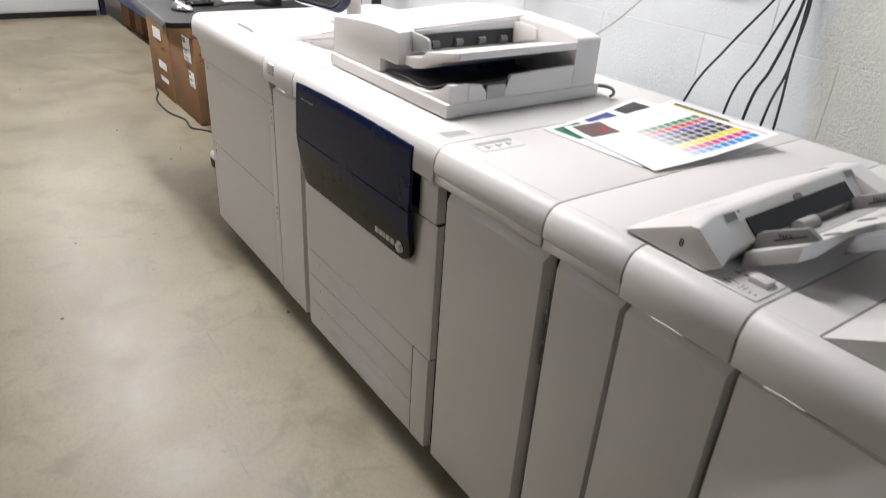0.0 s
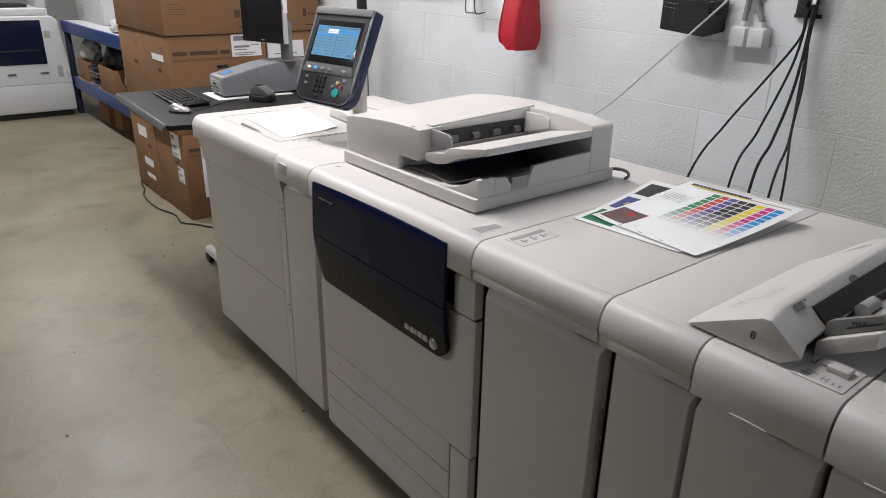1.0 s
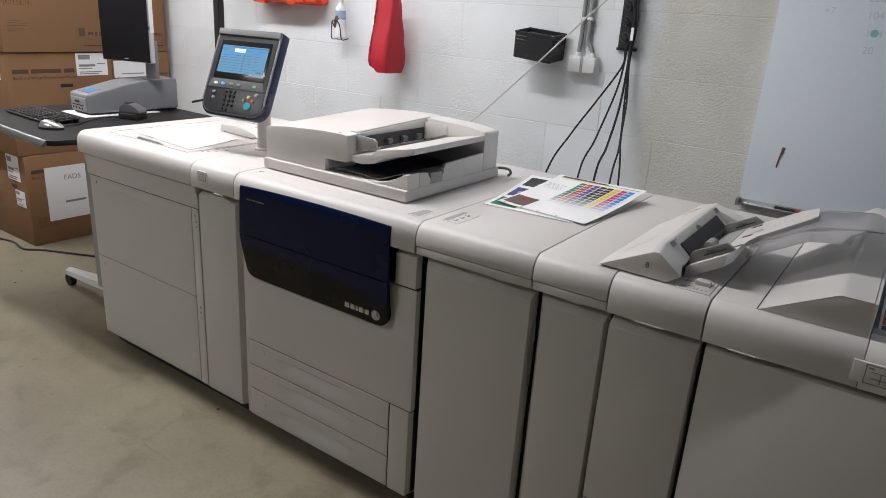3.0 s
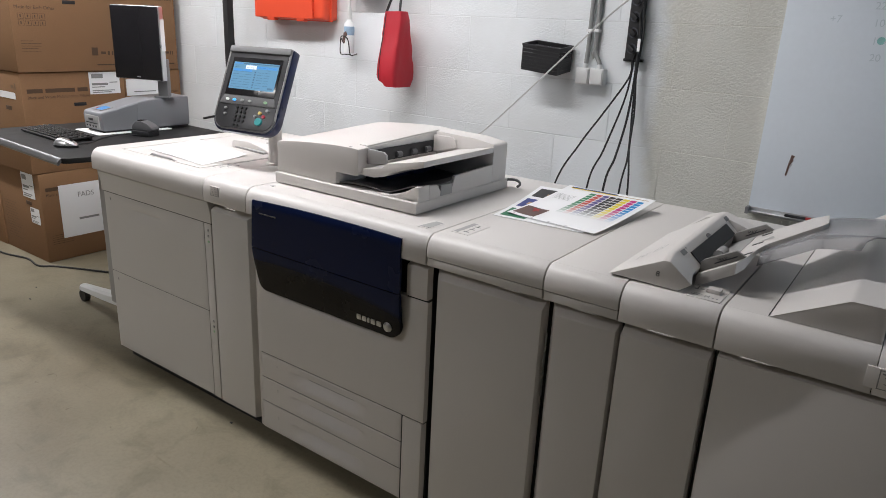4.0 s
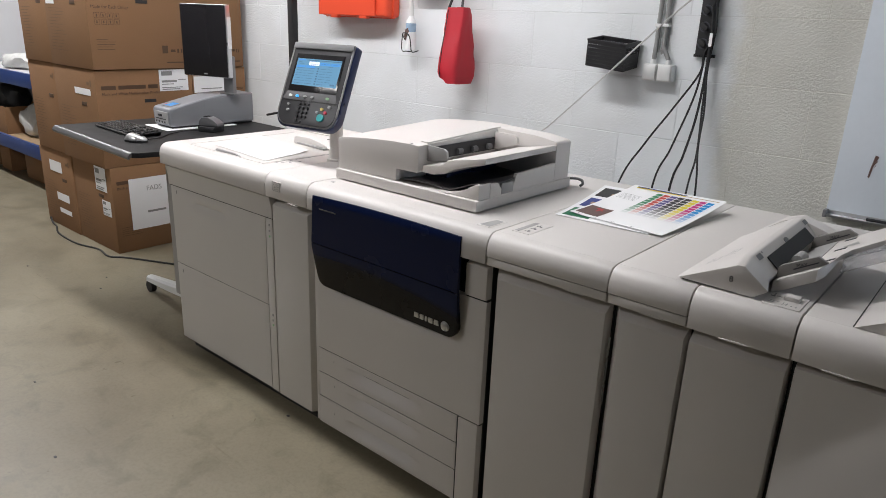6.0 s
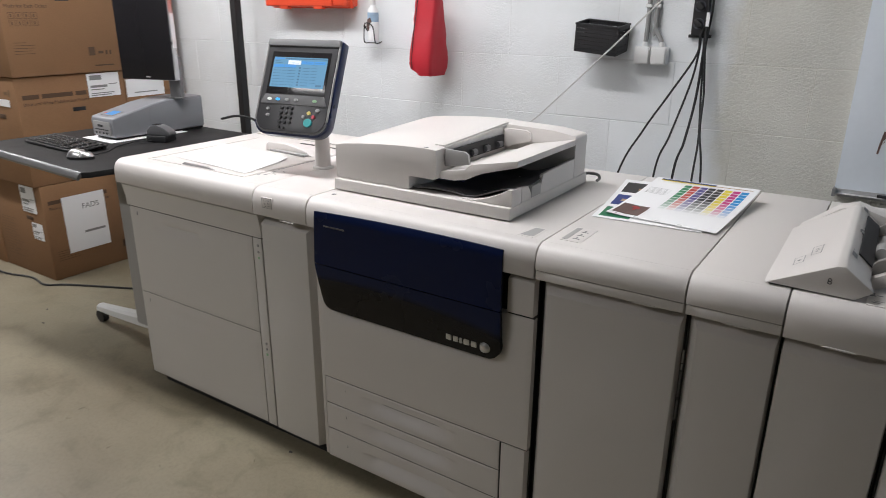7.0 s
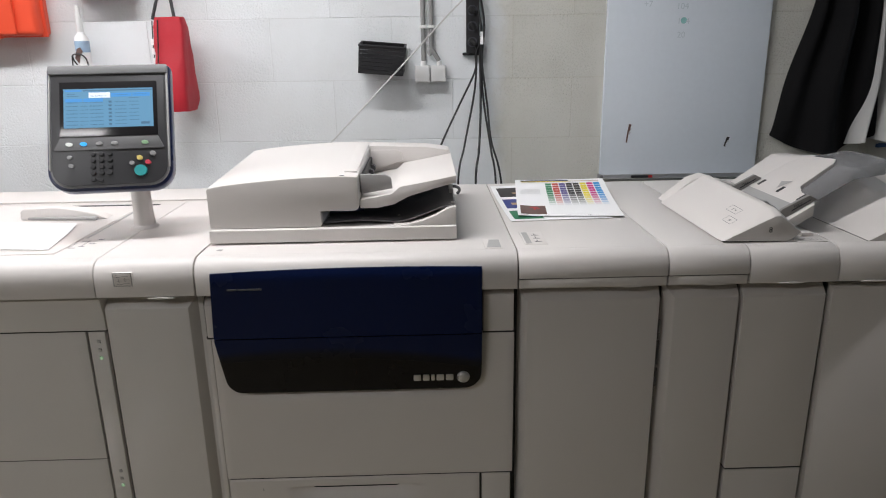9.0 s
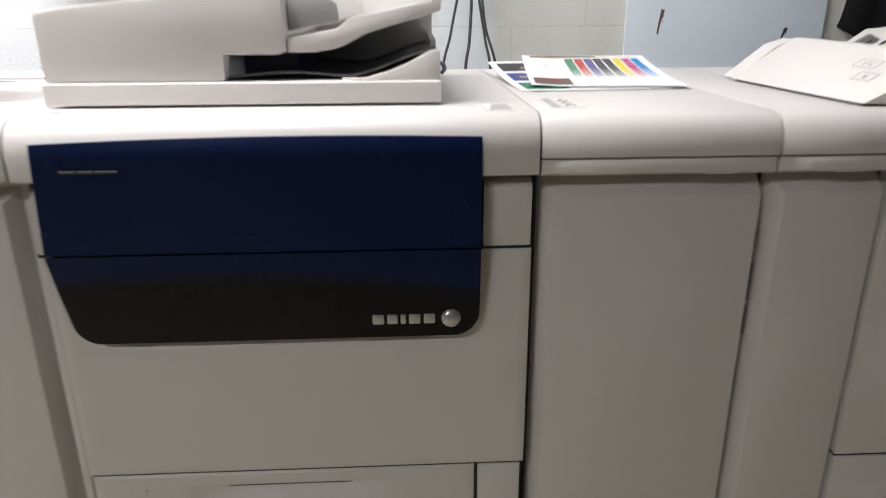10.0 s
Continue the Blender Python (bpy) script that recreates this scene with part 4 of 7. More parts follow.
# -- interface modules and finisher
def module(name, x0, x1, label, chamfer, strip=True, split=None, lip_at=None, category="printer module"):
    t = thing(name, ((x0 + x1) / 2, 0.43, 0), label, category)
    part("body", rbox(x0 + 0.004, x1 - 0.004, 0.06, BACK - 0.003, 0.05, 0.90, 0.004), SHELL, t)
    plinth(x0, x1, t)
    liner(x0, x1, t, 0.030)
    if strip:
        top_cover(x0 + 0.0015, x1 - 0.0015, 0.9165, t)
        shade_filler(x0 + 0.003, x1 - 0.003, 0.9132, 0.9165, t, -0.0235, 0.028)
        part("trim_strip", prism([(0.03, 0.9132), (-0.0265, 0.9132), (-0.0265, 0.892), (-0.020, 0.888), (0.03, 0.888)], "x", x0 + 0.002, x1 - 0.002, 0.0015), SHELL, t)
    else:
        top_cover(x0 + 0.0015, x1 - 0.0015, 0.892, t)
    top = 0.884
    a = x0 + (0.0045 if chamfer else 0.0035)
    if split:
        shade_filler(x0 + 0.005, x1 - 0.005, split - 0.002, split + 0.002, t, -0.002, 0.03)
        part("door", frustum(a, x1 - 0.0035, split + 0.0025, top, 0.032, -0.006, chamfer, 0.004, 0.034, 0, 0.003), SHELL, t)
        part("lower_cover", frustum(a, x1 - 0.0035, 0.062, split - 0.0025, 0.032, -0.006, chamfer, 0.004, 0, 0, 0.003), SHELL, t)
    else:
        part("door", frustum(a, x1 - 0.0035, 0.062, top, 0.032, -0.006, chamfer, 0.004, 0.034, 0, 0.003), SHELL, t)
    if lip_at:
        lip(lip_at, 0.8905 if strip else 0.8915, t, -0.0265 if strip else -0.031)
    return t


decurler = module("interface_module", 0.0005, 0.3635, "off-white interface module beside the print engine", 0.022, lip_at=0.275)
plate = part("deck_plate", rbox(0.026, 0.084, 0.047, 0.166, DECK - 0.002, DECK + 0.0012, 0.001), SHELL, decurler)
part("plate_slot", rbox(0.031, 0.045, 0.055, 0.158, DECK + 0.0012, DECK + 0.0020, 0), GREY, plate, smooth=0)
for k in range(3):
    part("plate_pictogram", rbox(0.054, 0.072, 0.068 + 0.03 * k, 0.071 + 0.03 * k, DECK + 0.0012, DECK + 0.0020, 0), INK_SOFT, plate, smooth=0)
    part("plate_pictogram", rbox(0.060, 0.063, 0.074 + 0.03 * k, 0.084 + 0.03 * k, DECK + 0.0012, DECK + 0.0020, 0), INK_SOFT, plate, smooth=0)
transport = module("transport_module", 0.3645, 0.5610, "narrow off-white transport module with a deep finger edge", 0.024, lip_at=0.478)
for za, zb, mt in ((0.752, 0.785, GREY), (0.733, 0.748, GREY), (0.662, 0.728, MIDGREY), (0.600, 0.652, MIDGREY)):
    part("gap_label", rbox(0.3650, 0.3688, 0.0105, 0.0150, za, zb, 0.0005), mt, transport, "pale label inside the gap", smooth=0)
inserter_base = module("inserter_module", 0.5620, 0.7790, "off-white module under the sheet inserter with a split door", 0.0, strip=False, split=0.357, lip_at=0.665)
sw = part("switch_plate", rbox(0.694, 0.769, 0.014, 0.108, DECK - 0.002, DECK + 0.0022, 0.001), SHELL, inserter_base, "pale switch plate with pictograms")
part("switch", rbox(0.726, 0.757, 0.058, 0.083, DECK + 0.002, DECK + 0.012, 0.002), SHELL, sw)
bars = [(0.05, 0.55, 0.18, 0.62), (0.12, 0.62, 0.16, 0.8), (0.22, 0.6, 0.36, 0.66), (0.1, 0.15, 0.3, 0.2), (0.15, 0.25, 0.4, 0.28), (0.5, 0.1, 0.52, 0.3), (0.60, 0.1, 0.62, 0.3), (0.5, 0.19, 0.62, 0.21), (0.72, 0.12, 0.76, 0.2), (0.84, 0.12, 0.88, 0.2)]
tagged(part("pictogram", quad_strip(bars, lambda u, v: (0.694 + 0.075 * u, 0.014 + 0.092 * v, DECK + 0.0027)), INK_SOFT, sw, smooth=0), kind="stuff")


def finisher():
    x0, x1 = 0.780, 1.62
    t = thing("finisher", (1.2, 0.43, 0), "off-white stacking finisher with a ramped lid and an output well", "finisher")
    part("body", rbox(x0 + 0.004, x1, 0.05, BACK - 0.003, 0.05, 0.90, 0.004), SHELL, t)
    plinth(x0, x1, t)
    liner(x0, x1, t)
    pts = [(BACK, DECK - 0.004), (BACK - 0.004, DECK), (0.0135, DECK), (0.0128, DECK - 0.001)] + BULL + [(-0.030, 0.892), (0.03, 0.892), (0.03, 0.902), (BACK, 0.902)]
    part("top_cover", prism(pts, "x", x0 + 0.0015, 1.074, 0.0022, 2, 40), SHELL, t, smooth=28)
    nose = [(0.05, DECK), (0.0135, DECK), (0.0128, DECK - 0.001)] + BULL + [(-0.030, 0.892), (0.05, 0.892)]
    part("front_rail", prism(nose, "x", 1.0755, x1, 0.0022, 2, 40), SHELL, t, smooth=28)
    part("door", frustum(x0 + 0.0035, x1 - 0.004, 0.062, 0.889, 0.06, -0.006, 0.004, 0.004, 0.022, 0, 0.003), SHELL, t)
    lip(0.868, 0.8915, t)
    part("lid_seam", rbox(0.8665, 0.8685, 0.014, 0.80, DECK, DECK + 0.0006, 0), DARK, t, smooth=0)

    def lid(u, v):
        y = 0.012 + 0.788 * v
        x = 0.8700 + 0.196 * u
        r = min(1, max(0, (x - 0.870) / 0.138))
        rise = 0.072 + 0.045 * smoothstep(0.16, 0.45, y)
        return (x, y, DECK + 0.001 + r * rise - 0.02 * smoothstep(0.6, 0.8, y) * r)

    lidm = surface(28, 40, lid, (0, 0, -0.004))
    skirt = prism([(0.8705, DECK + 0.0005), (1.008, DECK + 0.0705), (1.066, DECK + 0.0705), (1.070, DECK + 0.0005)], "y", 0.013, 0.018, 0.0008)
    part("ramp_lid", merge(lidm, skirt), SHELL, t, "ramped output lid")
    ys = [0.013 + 0.778 * k / 24 for k in range(25)]
    topz = [lid(1.0, (y - 0.012) / 0.788)[2] for y in ys]
    pr = [(y, z - 0.0015) for y, z in zip(ys, topz)] + [(ys[-1], 0.90), (ys[0], 0.90)]
    part("lid_end", prism(pr, "x", 1.0665, 1.0735, 0.001, 1), SHELL, t)
    part("well_floor", rbox(1.076, x1 - 0.05, 0.055, 0.80, 0.905, 0.925, 0.002), GREY, t, "grey output well floor")
    part("well_wall", rbox(1.076, x1, 0.80, BACK, 0.905, 1.00, 0.004), SHELL, t)
    part("well_end", rbox(x1 - 0.05, x1, 0.055, 0.80, 0.905, 1.02, 0.004), SHELL, t)
    part("well_step", rbox(1.076, 1.40, 0.056, 0.11, 0.925, 0.972, 0.003), GREY, t, "grey step in the output well")
    st = part("sticker", rbox(1.060, 1.165, -0.0318, -0.025, 0.906, 0.950, 0.0005), SHELL, t, "pale sticker with line drawings")
    bars = [(0.2, 0.04, 0.97, 0.08), (0.2, 0.90, 0.97, 0.94), (0.2, 0.04, 0.22, 0.94), (0.95, 0.04, 0.97, 0.94), (0.3, 0.3, 0.9, 0.34), (0.3, 0.6, 0.6, 0.64), (0.45, 0.15, 0.47, 0.6), (0.6, 0.15, 0.62, 0.75),
            (0.75, 0.3, 0.77, 0.8), (0.25, 0.74, 0.34, 0.82)]
    part("drawing", quad_strip(bars, lambda u, v: (1.060 + 0.105 * u, -0.0322, 0.906 + 0.044 * v)), INK_SOFT, st, smooth=0)
    return t


finisher()


# printed brochures lying in the well
def ink(name, rgb):
    return material(name, rgb, 0.5, var=0.06, scale=40)


INKS = {"red": ink("red_ink", (0.40, 0.03, 0.03)), "blue": ink("blue_ink", (0.03, 0.05, 0.22)), "dark": ink("dark_ink", (0.03, 0.028, 0.03)),
        "green": ink("green_ink", (0.02, 0.17, 0.08)), "tan": ink("tan_ink", (0.45, 0.30, 0.18)), "brown": ink("brown_print", (0.13, 0.075, 0.065)),
        "yellow": ink("yellow_ink", (0.75, 0.58, 0.03)), "teal": ink("teal_ink", (0.05, 0.22, 0.26))}
pile = thing("printed_sheets", (1.24, 0.33, 0.925), "stack of colour printed sheets in the output well", "paper")
part("sheets", rbox(1.085, 1.50, 0.125, 0.58, 0.925, 0.952, 0.001), PAPER, pile, smooth=0)
for k, (c, a, b) in enumerate((("dark", 0.13, 0.19), ("red", 0.195, 0.30), ("blue", 0.305, 0.41), ("tan", 0.415, 0.44), ("dark", 0.45, 0.57))):
    part("printed_band", quad_strip([(1.09, a, 1.49, b)], lambda u, v: (u, v, 0.9526)), INKS[c], pile, smooth=0)


# -- sheet inserter on the module
def inserter():
    t = thing("sheet_inserter", (0.72, 0.27, DECK), "off-white sheet inserter with grey guides and a smoked tray extension", "sheet inserter")
    ya, yb = 0.019, 0.470

    # the head is lower at its front end than at the rear
    front = [(0.507, 0.9845), (0.633, 1.046), (0.648, 1.047), (0.704, 1.004), (0.672, 0.9815)]
    rear = [(0.503, 0.9845), (0.632, 1.068), (0.646, 1.069), (0.690, 1.028), (0.672, 0.9815)]
    bm = bmesh.new()
    A = [bm.verts.new((p, ya, q)) for p, q in front]
    M = [bm.verts.new((r0 * 0.25 + r1 * 0.75, ya + 0.035, q0 * 0.35 + q1 * 0.65)) for (r0, q0), (r1, q1) in zip(front, rear)]
    B = [bm.verts.new((p, yb, q)) for p, q in rear]
    bm.faces.new(A)
    bm.faces.new(list(reversed(B)))
    for P, Q in ((A, M), (M, B)):
        for i in range(5):
            bm.faces.new((P[i], Q[i], Q[(i + 1) % 5], P[(i + 1) % 5]))
    bmesh.ops.recalc_face_normals(bm, faces=bm.faces)
    head = part("feed_head", bevelled(bm, 0.004, 2, 25), SHELL, t)
    # dark block that puts shade between the head and the deck
    part("foot", rbox(0.515, 0.668, ya + 0.008, yb - 0.004, DECK, 0.986, 0.001), DARK, t, "dark block standing in for shade under the head")
    part("rear_cap", prism([(0.515, 0.985), (0.600, 1.053), (0.640, 1.066), (0.760, 1.028), (0.780, 0.985)], "y", yb + 0.001, yb + 0.060, 0.004), SHELL, t)
    lettering("8", head, (0.620, ya - 0.0006, 1.006), (1, 0, 0), (0, 0, 1), 0.019, INK, "number_mark")
    def slope(x, y):
        return 0.9845 + (x - 0.504) / 0.128 * (0.0758 + 0.0077 * (y - 0.054) / 0.416) + 0.0014

    frames_ = []
    for a, b, c, d in ((0.549, 0.078, 0.568, 0.126), (0.577, 0.112, 0.596, 0.172)):
        frames_ += [(a, b, a + 0.0012, d), (c - 0.0012, b, c, d), (a, b, c, b + 0.0018), (a, d - 0.0018, c, d)]
        frames_ += [(a + 0.007, b + 0.018, a + 0.011, b + 0.024), (a + 0.006, d - 0.024, a + 0.012, d - 0.020), (a + 0.011, b + 0.026, a + 0.0125, d - 0.026)]
    part("pictogram", quad_strip(frames_, lambda u, v: (u, v, slope(u, v))), INK_SOFT, head, smooth=0)
    part("oval_mark", moved(prism([(0.014 * math.cos(2 * math.pi * k / 16), 0.007 * math.sin(2 * math.pi * k / 16)) for k in range(16)], "z", 0, 0.0012),
                            Matrix.Translation((0.6605, 0.275, 1.0545)) @ pose(0, 0, 0, 0, 41, 0) @ pose(0, 0, 0, 0, 0, 90)), MIDGREY, head)
    # dark patch painting in the mouth's shade on the right-hand slope's lower half
    def mouth(u, v):
        y = 0.118 + 0.310 * v
        k = 0.36 + 0.62 * u
        top_z = 1.0613 + 0.0077 * (y - 0.054) / 0.416
        low_z = 1.021 + 0.009 * (y - 0.054) / 0.416
        return (0.6465 + (0.692 - 0.6465) * k + 0.0022, y, top_z + (low_z - top_z) * k + 0.0022)

    part("mouth", surface(2, 2, mouth, (-0.002, 0, -0.002)), DARK, t, "black patch for the shaded feed mouth", smooth=0)
    for r in ((0.0, 0.07, 0.010, 0.10), (0.0, 0.44, 0.010, 0.47), (0.0, 0.105, 0.003, 0.112)):
        part("slope_label", quad_strip([r], lambda u, v: (0.652 + u, v, 1.0600 - u * 0.89 + 0.0077 * (v - 0.054) / 0.416)), MIDGREY, head, smooth=0)
    # tray: wide near the head, narrower outwards, all climbing to the right
    def z_at(x):
        return 1.006 + max(0, x - 0.69) * 0.60

    outline = [(0.690, 0.095), (0.772, 0.098), (0.784, 0.125), (0.792, 0.200), (0.806, 0.235), (0.905, 0.258), (0.917, 0.272), (0.905, 0.390), (0.870, 0.425), (0.690, 0.440)]
    tb = bmesh.new()
    top = [tb.verts.new((x, y, z_at(x))) for x, y in outline]
    bot = [tb.verts.new((x, y, z_at(x) - (0.030 if y < 0.16 else 0.014))) for x, y in outline]
    tb.faces.new(top)
    tb.faces.new(list(reversed(bot)))
    for i in range(len(top)):
        tb.faces.new((top[i], bot[i], bot[(i + 1) % len(top)], top[(i + 1) % len(top)]))
    bmesh.ops.recalc_face_normals(tb, faces=tb.faces)
    tray = part("tray", bevelled(tb, 0.003, 2, 25), SHELL, t)
    part("tray_insert", surface(1, 1, lambda u, v: (0.694 + 0.055 * u, 0.135 + 0.29 * v, z_at(0.694 + 0.055 * u) + 0.0016), (0, 0, -0.002)), GREY, tray, "grey sensor strip", smooth=0)
    for yy in (0.17, 0.28, 0.39):
        part("tray_slot", surface(1, 1, lambda u, v: (0.765 + 0.022 * u, yy - 0.006 + 0.012 * v, z_at(0.765 + 0.022 * u) + 0.0012), (0, 0, -0.001)), DARK, tray, smooth=0)
    tri = bmesh.new()
    tri.faces.new([tri.verts.new((x, y, z_at(x) + 0.0012)) for x, y in ((0.775, 0.30), (0.81, 0.285), (0.80, 0.325))])
    part("tray_arrow", tri, GREY, tray, smooth=0)
    part("feed_roller", rod([(0.705, 0.215, z_at(0.705) + 0.012), (0.705, 0.265, z_at(0.705) + 0.012)], 0.013, 14), GREY, t, "grey feed roller")
    for name, yy in (("front_guide", 0.118), ("rear_guide", 0.418)):
        g = part(name, prism([(0.690, z_at(0.690)), (0.692, z_at(0.692) + 0.027), (0.699, z_at(0.699) + 0.030), (0.764, z_at(0.764) + 0.026), (0.786, z_at(0.786) + 0.002)], "y", yy - 0.006, yy + 0.006, 0.002), GUIDE_GREY, t,
                 "grey paper guide marked MAX")
        m = Vector((1, 0, 0.40)).normalized()
        lettering("MAX", g, (0.728, yy - 0.0066, z_at(0.728) + 0.0145), m, (-0.4, 0, 1), 0.0105, INK, "max_mark")
        part("guide_window", prism([(0.722, z_at(0.722) + 0.010), (0.722, z_at(0.722) + 0.013), (0.768, z_at(0.768) + 0.013), (0.768, z_at(0.768) + 0.010)], "y", yy - 0.0068, yy - 0.006, 0), INK, g, smooth=0)
    # smoked extension
    def ext(u, v):
        e = abs(2 * v - 1)
        x = 0.800 + 0.250 * u - 0.055 * u * smoothstep(0.55, 1.0, e)
        z = z_at(min(x, 0.915)) - 0.012 + 0.16 * max(0, x - 0.915) - 0.6 * max(0, x - 1.02) ** 1.2
        return (x, 0.175 + 0.245 * v, z - 0.024 * smoothstep(0.86, 1, e))

    part("tray_extension", surface(18, 22, ext, (0, 0, -0.003)), TRANSLUCENT, t, "smoked translucent tray extension")
    return t


inserter()


# -- test charts on the deck
def chart_back():
    t = thing("test_chart", (0.12, 0.52, DECK), "colour test print with photo panels on the deck", "paper")
    c = [(0.020, 0.280), (0.312, 0.297), (0.290, 0.668), (-0.006, 0.636)]
    F = lambda u, v, z=0.0: (Vector((*c[0], 0)) * (1 - u) + Vector((*c[1], 0)) * u) * (1 - v) + (Vector((*c[3], 0)) * (1 - u) + Vector((*c[2], 0)) * u) * v + Vector((0, 0, DECK + 0.0028 + 0.030 * v ** 1.7 + z))
    part("sheet", surface(14, 20, lambda u, v: F(u, v), (0, 0, -0.0012)), PAPER, t)
    for mname, r in (("green", (0.05, 0.05, 0.34, 0.30)), ("blue", (0.05, 0.37, 0.40, 0.62)), ("dark", (0.05, 0.69, 0.60, 0.93))):
        part("photo_panel", surface(6, 8, lambda u, v, r=r: F(r[0] + (r[2] - r[0]) * u, r[1] + (r[3] - r[1]) * v, 0.0006), (0, 0, -0.0003)), INKS[mname], t, smooth=0)
    for r, nm in (((0.2, 0.76, 0.34, 0.80), "tan"), ((0.12, 0.46, 0.3, 0.52), "tan"), ((0.3, 0.84, 0.36, 0.86), "red"), ((0.22, 0.40, 0.30, 0.44), "red"), ((0.40, 0.73, 0.52, 0.75), "tan")):
        part("photo_detail", quad_strip([r], lambda u, v: F(u, v, 0.0010)), INKS[nm], t, smooth=0)


def faded_ink(name, rgb):
    """Ink whose tint runs from full at the far row to pale at the near one."""
    m = material(name, rgb, 0.55, var=0.02)
    n, lk = m.node_tree.nodes, m.node_tree.links
    tc = n.new("ShaderNodeTexCoord")
    sp = n.new("ShaderNodeSeparateXYZ")
    lk.new(tc.outputs["Object"], sp.inputs[0])
    rng = n.new("ShaderNodeMapRange")
    rng.inputs[1].default_value, rng.inputs[2].default_value = -0.075, 0.135
    lk.new(sp.outputs["Y"], rng.inputs[0])
    r = ramp_node(n, [(0.0, (0.84, 0.84, 0.85)), (0.22, tuple(0.45 * 0.84 + 0.55 * c for c in rgb)), (0.60, rgb)])
    lk.new(rng.outputs[0], r.inputs[0])
    lk.new(r.outputs[0], n["Principled BSDF"].inputs["Base Color"])
    return m


def chart_front():
    t = thing("test_chart", (0.20, 0.5, DECK), "white colour test chart with rows of tint patches on the deck", "paper")
    c = [(0.045, 0.322), (0.347, 0.299), (0.382, 0.700), (0.082, 0.682)]
    cu = lambda u, v: 0.004 + 0.034 * v ** 1.7 + 0.003 * smoothstep(0.2, 0.0, u)
    F = lambda u, v, z=0.0: (Vector((*c[0], 0)) * (1 - u) + Vector((*c[1], 0)) * u) * (1 - v) + (Vector((*c[3], 0)) * (1 - u) + Vector((*c[2], 0)) * u) * v + Vector((0, 0, DECK + 0.003 + cu(u, v) + z))
    part("sheet", surface(20, 20, lambda u, v: F(u, v), (0, 0, -0.0010)), PAPER, t)
    cols = [("green", (0.03, 0.22, 0.10)), ("red", (0.55, 0.07, 0.05)), ("violet", (0.10, 0.08, 0.28)), ("black", (0.02, 0.02, 0.025)), ("charcoal", (0.025, 0.022, 0.02)),
            ("yellow", (0.80, 0.66, 0.03)), ("magenta", (0.58, 0.03, 0.22)), ("cyan", (0.0, 0.26, 0.62))]
    for k, (nm, rgb) in enumerate(cols):
        u0 = 0.33 + 0.077 * k
        rects = [(u0, 0.30 + 0.061 * j, u0 + 0.066, 0.30 + 0.061 * j + 0.050) for j in range(10)]
        tint = faded_ink("tint_" + nm, rgb)
        for r in rects:
            part("colour_patch", quad_strip([r], lambda u, v: F(u, v, 0.0006)), tint, t, nm + " tint patch", smooth=0)
    part("photo_panel", surface(6, 8, lambda u, v: F(0.03 + 0.25 * u, 0.05 + 0.24 * v, 0.0010), (0, 0, -0.0004)), INKS["brown"], t, "brown photo panel", smooth=0)
    for r in ((0.13, 0.225, 0.20, 0.255), (0.16, 0.17, 0.185, 0.222), (0.19, 0.20, 0.22, 0.222)):
        part("photo_detail", quad_strip([r], lambda u, v: F(u, v, 0.0017)), INKS["red"], t, smooth=0)
    for k, nm in enumerate(("yellow", "dark", "blue")):
        part("colour_bar", quad_strip([(0.06, 0.935 + 0.014 * k, 0.60, 0.948 + 0.014 * k)], lambda u, v: F(u, v, 0.0007)), INKS[nm], t, smooth=0)
    part("colour_bar", quad_strip([(0.60, 0.940, 0.95, 0.952)], lambda u, v: F(u, v, 0.0007)), INKS["tan"], t, smooth=0)
    lines = [(0.05, 0.62 + 0.025 * k, 0.26, 0.624 + 0.025 * k) for k in range(6)] + [(0.06 + 0.2 * k, 0.018, 0.10 + 0.2 * k, 0.026) for k in range(4)]
    tagged(part("text_lines", quad_strip(lines, lambda u, v: F(u, v, 0.0007)), INK_SOFT, t, smooth=0), kind="stuff")


chart_back()
chart_front()


# ---------------------------------------------------------------- things on the wall
def wall_thing(name, x, z, label, category, **kw):
    """An empty on the wall's face; its parts are given along the wall (x), out of it (-y) and up (z)."""
    return thing(name, on_wall(x, 0, z), label, category, rz=math.degrees(WALL_A), local=True, **kw)


